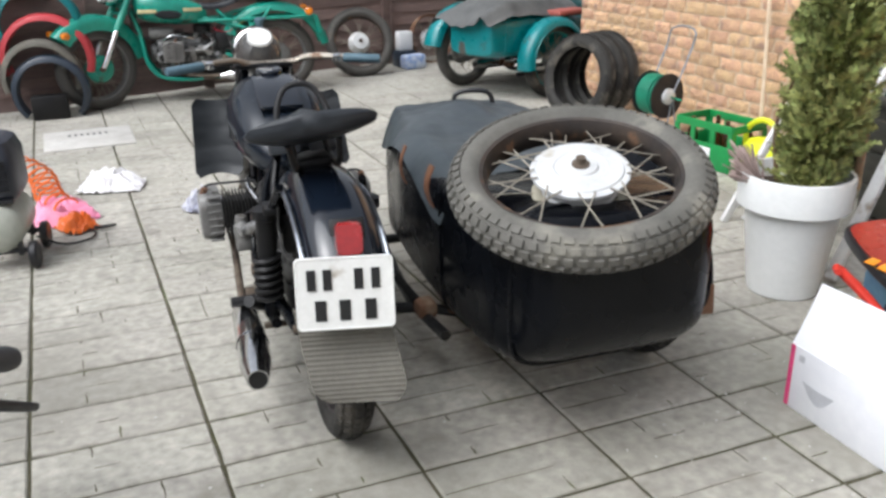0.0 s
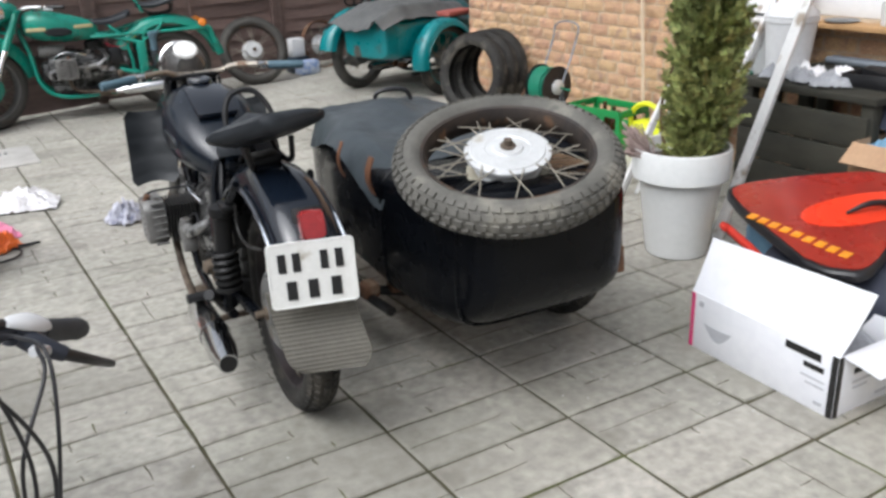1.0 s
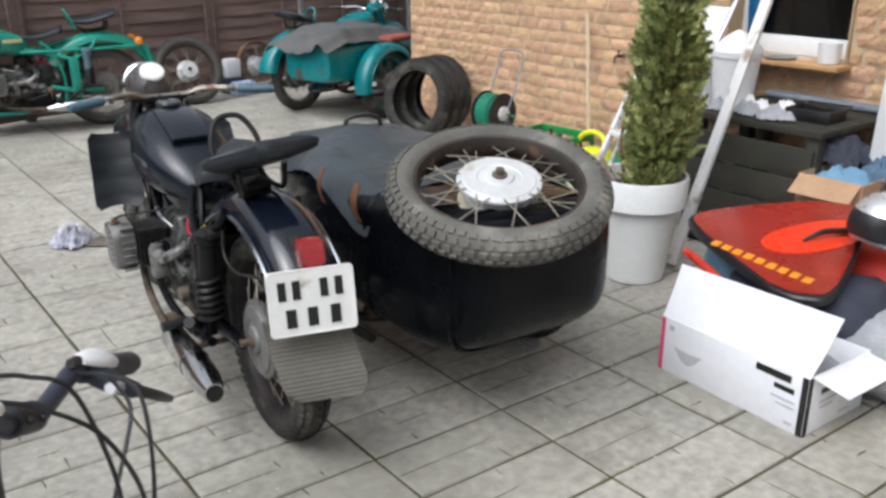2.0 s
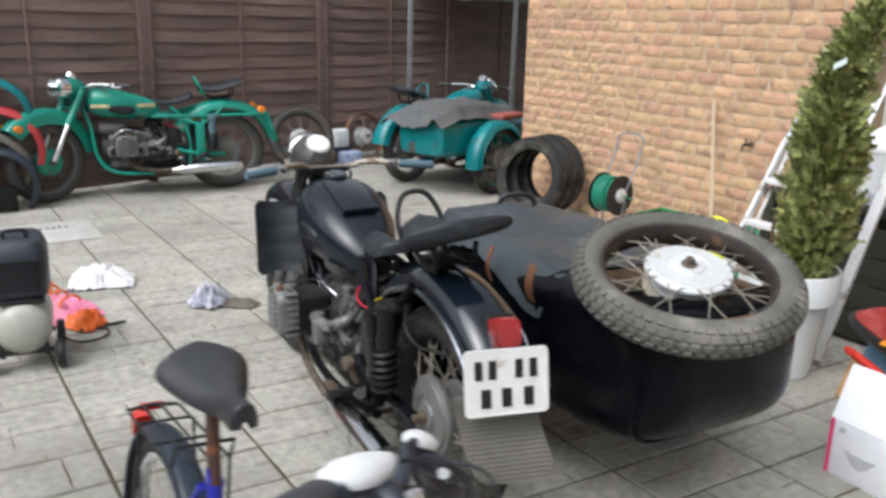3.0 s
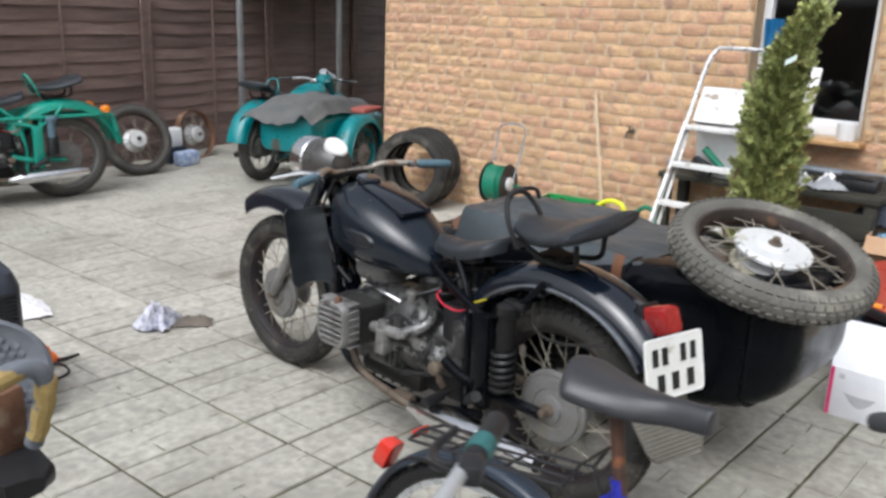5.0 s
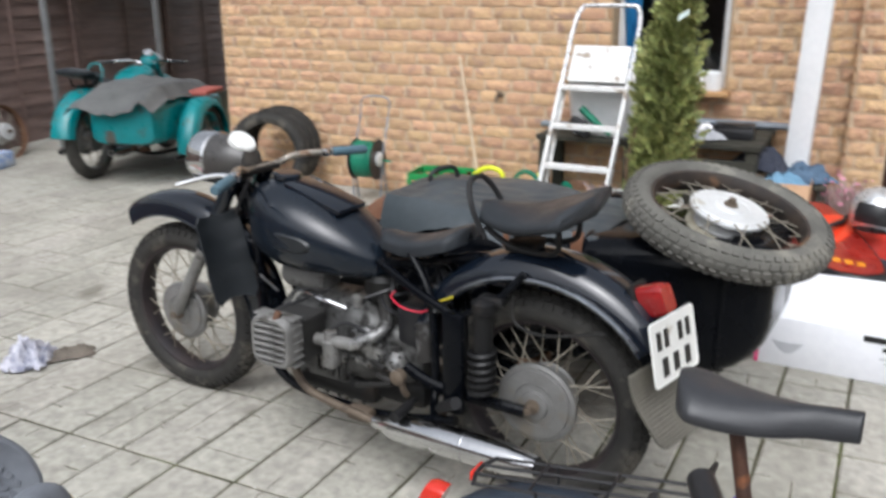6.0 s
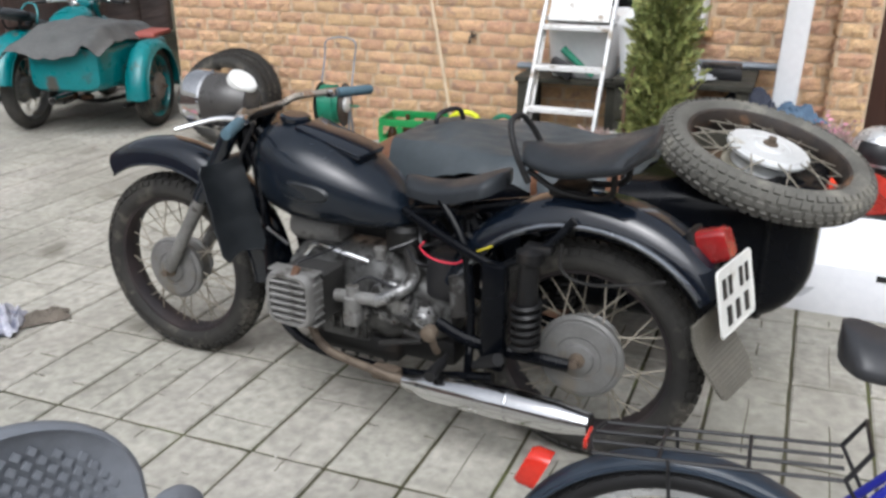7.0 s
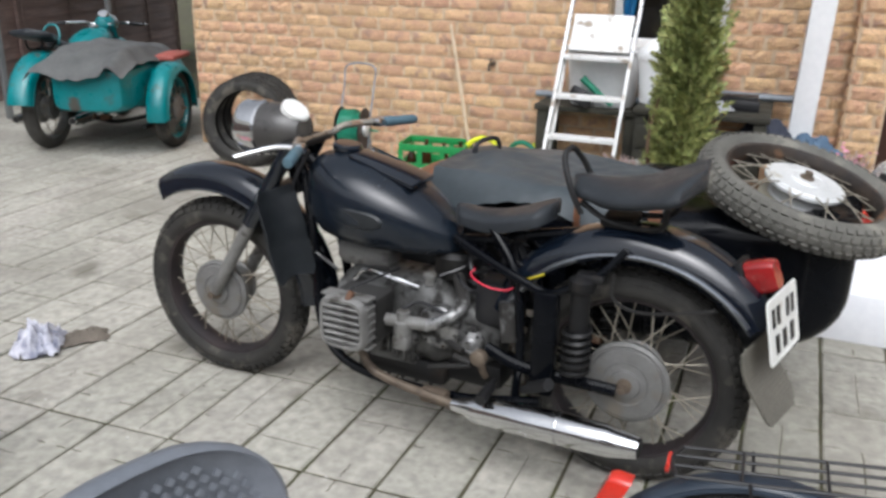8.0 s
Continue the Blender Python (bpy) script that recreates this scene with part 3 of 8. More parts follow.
def brick_mesh(seed, length):
    rng = random.Random(seed)
    bm = B()
    nx, nz = 6, 3
    d = 0.011
    hl, hh = length / 2 - 0.0085, BH / 2 - 0.0072
    grid = []
    for i in range(nx + 1):
        row = []
        for k in range(nz + 1):
            edge = i in (0, nx) or k in (0, nz)
            x = -hl + 2 * hl * i / nx + (rng.uniform(-0.004, 0.004) if edge else 0)
            z = -hh + 2 * hh * k / nz + (rng.uniform(-0.005, 0.0045) if edge else 0)
            y = -d + (0.006 if edge else 0) + rng.uniform(-0.006, 0.0035)
            row.append(bm.verts.new((x, y, z)))
        grid.append(row)
    for i in range(nx):
        for k in range(nz):
            bm.faces.new((grid[i][k], grid[i + 1][k], grid[i + 1][k + 1], grid[i][k + 1]))
    rim = [e for e in bm.edges if e.is_boundary]
    o = bmesh.ops.extrude_edge_only(bm, edges=rim)
    for v in o["geom"]:
        if isinstance(v, bmesh.types.BMVert):
            v.co.y = 0.004
    return finish("brick", bm, M_BRICK, 60)


def build_house():
    bm = B()
    u0, u1, z0, z1 = OPEN
    wall_mesh(bm, 0, u0, 0, WALL_H, 0, 0.3)
    wall_mesh(bm, u0, u1, 0, z0, 0, 0.3)
    wall_mesh(bm, u0, u1, z1, WALL_H, 0, 0.3)
    wall_mesh(bm, u1, PIL[1], 0, WALL_H, 0, 0.3)
    wall_mesh(bm, PIL[0], PIL[1], 0, WALL_H, -0.10, 0)
    wall_mesh(bm, 6.1, 9.0, 0, WALL_H, 0, 0.3)
    wall_mesh(bm, PIL[1], 6.1, 2.2, WALL_H, 0, 0.3)
    wall = solid("wall_front", bm, M_MORTAR, "house wall clad in rough ochre bricks with pale mortar", "wall", WALL, kind="structure")
    bm = B()
    box(bm, (0.152, 3.3, WALL_H / 2), (0.3, 6.0, WALL_H))
    solid("wall_side", bm, M_MORTAR, "side wall of the brick house in the shade", "wall", WALL, kind="structure")
    bm = B()
    box(bm, (4.5, 3.0, WALL_H + 0.06), (9.6, 6.8, 0.12))
    solid("roof", bm, M_EAVE_SHADE, "dark roof slab over the brick house", "roof", WALL, kind="structure")
    # bricks, course by course
    shapes = {}
    far = []
    near = 0
    spots = []
    for c in range(int(WALL_H / BH)):
        z = (c + 0.5) * BH
        shift = (0.0, 0.5, 0.27, 0.72)[c % 4] * BL
        u = -shift
        while u < 9.0:
            a, b = max(u, 0.0), u + BL
            for lo, hi, dy in ((0.0, u0, 0.0), (u1, PIL[0], 0.0), (PIL[0] + 0.001, PIL[1], -0.10), (6.1, 9.0, 0.0)) if z0 < z < z1 else \
                    ((0.0, PIL[0], 0.0), (PIL[0] + 0.001, PIL[1], -0.10), (6.1, 9.0, 0.0)):
                s, e = max(a, lo), min(b, hi)
                if e - s > 0.03:
                    spots.append((s, e, z, dy))
            u += BL
    for s, e, z, dy in spots:
        ln = e - s
        key = (round(ln / 0.02), int(s * 37 + z * 91) % 6)
        if key not in shapes:
            shapes[key] = brick_mesh(key[0] * 10 + key[1], max(0.04, key[0] * 0.02))
        m = pose((s + e) / 2, dy, z)
        if 1.05 < s < 3.4 and 0.35 < z < 1.75 and near < 300:
            piece("brick", shapes[key], wall, m)
            near += 1
        else:
            far.append((shapes[key], m))
    verts, faces = [], []
    for me, m in far:
        k = len(verts)
        verts += [m @ v.co for v in me.vertices]
        faces += [tuple(k + i for i in p.vertices) for p in me.polygons]
    me = bpy.data.meshes.new("far_bricks")
    me.from_pydata(verts, [], faces)
    me.materials.append(M_BRICK_S)
    rest = new("far_bricks", me)
    rest.parent = wall
    tagged(rest, kind="stuff")
    # returns of the pilaster and of the house corner
    for name, px, y0, y1, side in (("pilaster_bricks", PIL[0], -0.10, 0.0, -1), ("corner_bricks", 0.0, 0.0, 4.0, -1)):
        verts, faces = [], []
        for c in range(int(WALL_H / BH)):
            z = (c + 0.5) * BH
            y = y0 - (BL / 2 if c % 2 and y1 - y0 > 1 else 0)
            while y < y1:
                s, e = max(y, y0), min(y + BL, y1)
                if e - s > 0.02:
                    k = len(verts)
                    for yy, zz, xx in ((s + 0.004, z - BH / 2 + 0.004, px), (e - 0.004, z - BH / 2 + 0.004, px), (e - 0.004, z + BH / 2 - 0.004, px),
                                       (s + 0.004, z + BH / 2 - 0.004, px)):
                        verts.append((xx, yy, zz))
                    for yy, zz in ((s + 0.01, z - BH / 2 + 0.01), (e - 0.01, z - BH / 2 + 0.01), (e - 0.01, z + BH / 2 - 0.01), (s + 0.01, z + BH / 2 - 0.01)):
                        verts.append((px + side * 0.012, yy, zz))
                    faces += [(k + q, k + (q + 1) % 4, k + 4 + (q + 1) % 4, k + 4 + q) for q in range(4)] + [(k + 4, k + 5, k + 6, k + 7)]
                y += BL
        me = bpy.data.meshes.new(name)
        me.from_pydata(verts, [], faces)
        me.materials.append(M_BRICK_S)
        o = new(name, me)
        o.parent = wall
        tagged(o, kind="stuff")


def build_window():
    u0, u1, z0, z1 = OPEN
    win = thing("window_1", "white plastic window in a deep tan reveal with a wooden sill board", "window", WALL, kind="structure")
    bm = B()
    t = 0.012
    box(bm, (u0 + t / 2, 0.085, (z0 + z1) / 2), (t, 0.21, z1 - z0))
    box(bm, (u1 - t / 2, 0.085, (z0 + z1) / 2), (t, 0.21, z1 - z0))
    box(bm, ((u0 + u1) / 2, 0.085, z1 - t / 2), (u1 - u0 - 2 * t, 0.21, t))
    part("reveal", bm, M_REVEAL, win, "tan plastered reveal")
    f = 0.055
    bm = B()
    a0, a1, b0, b1 = u0 + t, u1 - t, z0 + 0.002, z1 - t
    for c, s in (((a0 + f / 2, 0.15, (b0 + b1) / 2), (f, 0.07, b1 - b0)), ((a1 - f / 2, 0.15, (b0 + b1) / 2), (f, 0.07, b1 - b0)),
                 (((a0 + a1) / 2, 0.15, b0 + 0.05), (a1 - a0 - 2 * f, 0.068, 0.10)), (((a0 + a1) / 2, 0.15, b1 - f / 2), (a1 - a0 - 2 * f, 0.068, f))):
        box(bm, c, s, 0.006)
    part("window_frame", bm, M_UPVC, win)
    bm = B()
    box(bm, ((a0 + a1) / 2, 0.16, (b0 + b1) / 2 + 0.02), (a1 - a0 - 2 * f + 0.01, 0.006, b1 - b0 - 0.15))
    pane = part("pane", bm, M_GLASS, win)
    pane.visible_shadow = False
    bm = B()
    box(bm, ((u0 + u1) / 2, -0.05, z0 - 0.016), (u1 - u0 + 0.06, 0.22, 0.03), 0.006)
    part("window_sill", bm, M_WOODTAN, win, "tan wooden sill board")
    # the room behind: plain shell whose dark colour stands for its dimness
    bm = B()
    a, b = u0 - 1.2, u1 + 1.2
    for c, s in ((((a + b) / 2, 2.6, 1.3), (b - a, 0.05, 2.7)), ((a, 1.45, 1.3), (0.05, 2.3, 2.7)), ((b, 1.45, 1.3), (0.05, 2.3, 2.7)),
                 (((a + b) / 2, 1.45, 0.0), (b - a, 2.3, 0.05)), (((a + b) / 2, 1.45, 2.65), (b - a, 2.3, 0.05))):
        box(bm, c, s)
    solid("room_shell", bm, M_ROOMDIM, "room shell behind the window, its dimness put into dark colour", "room", WALL, kind="structure")


def build_door():
    d = thing("door_1", "closed dark brown panelled house door", "door", WALL, kind="structure")
    bm = B()
    box(bm, (5.6, 0.10, 1.1), (1.0, 0.05, 2.2), 0.004)
    for k in range(5):
        box(bm, (5.6, 0.07, 0.25 + k * 0.42), (0.78, 0.012, 0.30), 0.005)
    part("door_leaf", bm, M_DOOR, d)
    bm = B()
    rod(bm, (5.2, 0.03, 1.0), (5.2, 0.03, 1.12), 0.009)
    rod(bm, (5.2, 0.03, 1.06), (5.2, 0.075, 1.06), 0.007)
    part("door_handle", bm, M_STEEL, d)


# ---------------------------------------------------------------- fence, canopy, neighbour
FENCE = pose(0.026, 6.175, 0, 0, 0, 20.3)
PANEL = 2.11


def lamella_mesh(sign, length, h):
    """One lath: pressed flat at the battens, bowing out between them, its lower edge standing proud."""
    bm = B()
    n = 28

    def fn(u, v):
        x = -length / 2 + length * u
        bow = math.sin(2 * math.pi * u) ** 2 * (0.031 if sign > 0 else 0.026)
        return V(x, -bow * (1.0 - 0.85 * v) - 0.008 * (1 - v), (v - 0.5) * h + 0.003 * math.sin(9 * u + 2 * sign))
    sheet(bm, fn, n, 2, 0.010)
    return finish("slat", bm, M_FENCE, 30)


def build_fence():
    h = 0.142
    shapes = [lamella_mesh(1, PANEL - 0.10, h), lamella_mesh(-1, PANEL - 0.10, h)]
    for k in range(-3, 4):
        f = thing("fence", "dark brown woven lath fence panel", "fence", FENCE @ pose((k + 0.5) * PANEL, 0, 0), "fence panels", kind="structure")
        for j in range(14):
            piece("slat", shapes[j % 2], f, pose(0, 0, 0.095 + j * 0.128))
        for x in (-PANEL / 2 + 0.05, 0.0, PANEL / 2 - 0.05):
            bm = B()
            edge = abs(x) > PANEL / 3
            box(bm, (x, -0.03 if edge else -0.020, 0.95), (0.038 if edge else 0.022, 0.03 if edge else 0.014, 1.84), 0.003)
            part("batten", bm, M_FENCE, f)
        bm = B()
        box(bm, (0, 0, 1.89), (PANEL - 0.01, 0.05, 0.035), 0.005)
        part("top_rail", bm, M_FENCE, f)
        bm = B()
        box(bm, (-PANEL / 2, 0, 0.96), (0.075, 0.08, 1.92), 0.006)
        part("post", bm, M_FENCE, f)


def build_canopy():
    c = thing("canopy", "lean-to canopy with grey sheet roof on thin steel posts", "canopy")
    for x, y in ((2.975, 6.654), (4.462, 6.817)):
        bm = B()
        box(bm, (x, y, 1.03), (0.05, 0.05, 2.06), 0.004)
        part("post", bm, M_GALV, c)
    bm = B()
    box(bm, (4.1, 6.78, 2.08), (2.4, 0.06, 0.06), 0.004, Matrix.Rotation(math.atan2(0.163, 1.487), 4, "Z"))
    part("beam", bm, M_GALV, c)
    bm = B()

    def fn(u, v):
        x = 2.93 + 3.6 * u + 1.2 * v
        y = 6.55 + 2.2 * v + 0.11 * (3.6 * u - 0.045)
        return V(x, y, 2.115 + 0.28 * v + 0.012 * math.sin(u * 150))
    sheet(bm, fn, 90, 2, 0.004)
    part("roof_sheet", bm, M_ROOFSHEET, c, "grey corrugated roof sheet")
    # added dark panel in place of the canopy's shade above the fence
    bm = B()
    box(bm, (5.15, 0.06, 2.03), (3.9, 0.03, 0.36), 0.004, FENCE)
    part("back_board", bm, M_EAVE_SHADE, c, "dark panel standing in for the shade under the roof")


def build_neighbour():
    h = thing("neighbour_house", "pale cream house behind the fence with a dark eave", "house", FENCE)
    bm = B()
    box(bm, (1.0, 6.0, 2.6), (21, 0.3, 5.2))
    part("wall", bm, M_CREAMWALL, h)
    bm = B()
    box(bm, (5.55, 5.72, 2.26), (4.3, 0.28, 0.10), 0.01)
    part("eave", bm, M_EAVE_SHADE, h, "dark timber eave")
    bm = B()
    rod(bm, (4.9, 5.52, 2.24), (4.9, 5.52, 5.1), 0.05, 10)
    part("downpipe", bm, M_EAVE_SHADE, h)


def leaf_cloud(bm, rng, n, place, size, up=0.4):
    for _ in range(n):
        p = place(rng)
        a = rng.uniform(0, 2 * math.pi)
        d = V(math.cos(a), math.sin(a), rng.uniform(-0.3, 1.0) * up).normalized()
        s = d.cross(V(rng.uniform(-1, 1), rng.uniform(-1, 1), rng.uniform(-1, 1))).normalized()
        z = size * rng.uniform(0.6, 1.4)
        vs = [bm.verts.new(p), bm.verts.new(p + d * z * 0.5 + s * z * 0.28), bm.verts.new(p + d * z), bm.verts.new(p + d * z * 0.5 - s * z * 0.28)]
        bm.faces.new(vs)


def build_shrub():
    s = thing("shrub", "green leafy shrub growing behind the fence", "shrub", FENCE @ pose(3.95, 1.1, 0))
    bm = B()
    tube(bm, [(0, 0, 0), (0.05, 0, 0.9), (0.0, 0.05, 1.9)], [0.05, 0.03, 0.012], 8, 4)
    part("trunk", bm, M_STEM, s)
    bm = B()
    leaf_cloud(bm, random.Random(5), 1500, lambda r: V(r.gauss(0, 0.17), r.gauss(0, 0.2), 1.85 + r.gauss(0, 0.20)), 0.07)
    part("crown", bm, M_LEAF, s)


def build_unseen_walls():
    """Unseen plain walls, added behind and beside the camera to darken reflections."""
    bm = B()
    box(bm, (-1.5, -8.2, 1.4), (18, 0.25, 2.8))
    solid("wall_rear", bm, M_RENDER, "unseen plain wall added behind the camera to darken reflections", "wall", kind="structure")
    bm = B()
    box(bm, (-6.6, -1.5, 1.0), (0.12, 13.2, 2.0))
    solid("wall_left", bm, M_FENCE, "unseen dark wall added beside the camera to darken reflections", "wall", kind="structure")


build_unseen_walls()
build_window()
build_door()
build_fence()
build_canopy()
build_neighbour()
build_shrub()


# ---------------------------------------------------------------- wheels
R_TYRE, W_TYRE = 0.350, 0.054


def tyre_section(R=R_TYRE, w=W_TYRE, bead=0.262):
    out = []
    for i in range(15):
        a = math.radians(-128 + 256 * i / 14)
        out.append((R - w + (w - 0.004) * math.cos(a) * 1.0, w * math.sin(a)))
    out[0], out[-1] = (bead, -w * 0.62), (bead, w * 0.62)
    return out


def add_tread(bm, rows, R=R_TYRE, w=W_TYRE, n=54):
    """Tread blocks round the tyre's crown and shoulders."""
    for i in range(n):
        for k, (ang, bw) in enumerate(rows):
            a = 2 * math.pi * (i + 0.5 * (k % 2)) / n
            t = math.radians(ang)
            r = R - w + (w - 0.002) * math.cos(t)
            m = Matrix.Rotation(a, 4, "Z") @ Matrix.Translation((r, 0, w * math.sin(t))) @ Matrix.Rotation(-t, 4, "Y")
            box(bm, (0, 0, 0), (0.010, 2 * math.pi * R / n * 0.62, bw), 0, None)
            bmesh.ops.transform(bm, matrix=m, verts=bm.verts[-8:])


SPOKE_BM = B()
rod(SPOKE_BM, (0, 0, 0), (0, 0, 1), 0.0026, 5)
SPOKE_ME = finish("spoke", SPOKE_BM, M_SPOKE)


def make_wheel(parent, m, tyre_mat=None, rim_mat=None, hub_mat=None, tread="road", spokes=36, name="wheel", tyre=True, drum_side=-1, hub_r=0.10, k=1.0):
    """A spoked wheel that turns round x at pose m under parent."""
    tyre_mat, rim_mat, hub_mat = tyre_mat or M_TYRE, rim_mat or M_RIM, hub_mat or M_HUB
    bm = B()
    ring_loop(bm, [(0.256, -0.037), (0.266, -0.040), (0.268, -0.034), (0.260, -0.028), (0.252, -0.010), (0.252, 0.010), (0.260, 0.028), (0.268, 0.034),
                   (0.266, 0.040), (0.256, 0.037), (0.245, 0.012), (0.245, -0.012)], 64, RY)
    w = part(name, bm, rim_mat, parent)
    w.matrix_basis = m
    if tyre:
        bm = B()
        sec = tyre_section()
        ring_loop(bm, sec + [(0.266, 0.026), (0.280, 0.0), (0.266, -0.026)], 80, Matrix())
        if tread == "block":
            add_tread(bm, ((-58, 0.018), (-30, 0.017), (0, 0.018), (30, 0.017), (58, 0.018)), n=62)
        elif tread == "road":
            add_tread(bm, ((-42, 0.016), (-12, 0.014), (12, 0.014), (42, 0.016)), n=60)
        bmesh.ops.transform(bm, matrix=RY, verts=bm.verts[:])
        part("tyre", bm, tyre_mat, w)
    s = drum_side
    bm = B()
    lathe(bm, [(r, z * s * k) for r, z in ((0.03, -0.062), (hub_r * 0.8, -0.058), (hub_r * 0.86, -0.04), (hub_r * 0.8, -0.034), (hub_r * 0.8, 0.018), (hub_r * 1.05, 0.03),
               (hub_r * 1.12, 0.042), (hub_r * 1.12, 0.056), (hub_r * 1.04, 0.062), (hub_r * 0.98, 0.060), (hub_r * 0.95, 0.068), (hub_r * 0.60, 0.071), (hub_r * 0.57, 0.067), (0.048, 0.069), (0.044, 0.078), (0.03, 0.080))], 40, RY)
    hub = part("hub", bm, hub_mat, w)
    bm = B()
    lathe(bm, [(0.024, 0.070 * s * k), (0.024, 0.088 * s * k), (0.013, 0.090 * s * k), (0.013, 0.118 * s * k)], 16, RY)
    part("axle_nut", bm, M_PIPE, w)
    bm = B()
    lathe(bm, [(0.02, -0.064 * s), (0.02, -0.08 * s), (0.011, -0.082 * s), (0.011, -0.105 * s)], 16, RY)
    part("axle_nut", bm, M_PIPE, w)
    for i in range(spokes):
        a = 2 * math.pi * i / spokes
        side = 1 if i % 2 else -1
        b = a + (0.32 if (i // 2) % 2 else -0.32)
        hr = hub_r * (1.04 if side == s else 0.76)
        p = V(0.044 * side, hr * math.cos(a), hr * math.sin(a))
        q = V(0.006 * side, 0.248 * math.cos(b), 0.248 * math.sin(b))
        d = q - p
        mm = Matrix.Translation(p) @ d.to_track_quat("Z", "Y").to_matrix().to_4x4() @ Matrix.Diagonal((1, 1, d.length, 1))
        piece("spoke", SPOKE_ME, w, mm)
    return w


def fender(bm, c, R, a0, a1, hw, drop, n=40):
    """An arched mudguard round the axle c (y, z): section U, from angle a0 to a1 (degrees from +y, upwards)."""
    def fn(u, v):
        a = radians(a0 + (a1 - a0) * u)
        s = v * 2 - 1
        x = hw * math.sin(s * 1.45) / math.sin(1.45)
        r = R - drop * abs(s) ** 2.6
        return V(x, c[0] + r * math.cos(a), c[1] + r * math.sin(a))
    sheet(bm, fn, n, 14, 0.003)
    for s in (-1, 1):
        pts = [fn(i / n, 0 if s < 0 else 1) for i in range(n + 1)]
        tube(bm, pts, 0.005, 6)


def saddle_mesh(bm, y0, y1, w_rear, w_nose, z, thick, rise=0.0, skirt=0.035):
    """A sprung saddle: narrow nose at y1, broad rounded back at y0."""
    rings = []
    n = 14
    for i in range(n + 1):
        f = i / n
        y = y0 + (y1 - y0) * f
        w = w_rear + (w_nose - w_rear) * (f ** 0.8)
        w *= min(1.0, math.sqrt(max(0.0, 1 - (1 - min(1, f / 0.22)) ** 2)) + 0.15, math.sqrt(max(0.0, 1 - (1 - min(1, (1 - f) / 0.12)) ** 2)) + 0.25)
        zz = z + rise * (1 - f) ** 2 + 0.012 * math.cos(f * 5)
        ring = []
        for k in range(20):
            a = 2 * math.pi * k / 20
            ca, sa = math.cos(a), math.sin(a)
            x = w * math.copysign(abs(ca) ** 0.7, ca)
            h = thick * (0.45 if sa > 0 else 1.0) * (1.0 if f < 0.75 else 0.85)
            ring.append(V(x, y, zz + h * math.copysign(abs(sa) ** 0.8, sa) - (skirt * abs(ca) ** 3 if sa <= 0 else 0.012 * abs(ca) ** 2)))
        rings.append(ring)
    loft(bm, rings)


# ---------------------------------------------------------------- motorcycles
def fin_mesh(size, bevel, mat):
    fb = B()
    box(fb, (0, 0, 0), size, bevel, None, 1)
    return finish("fin", fb, mat)


CYL_FIN = fin_mesh((0.006, 0.165, 0.155), 0.003, M_STEEL)
HEAD_RIB = fin_mesh((0.020, 0.136, 0.0105), 0.003, M_ALUDULL)
HEAD_FIN = fin_mesh((0.050, 0.172, 0.0075), 0.002, M_ALUDULL)


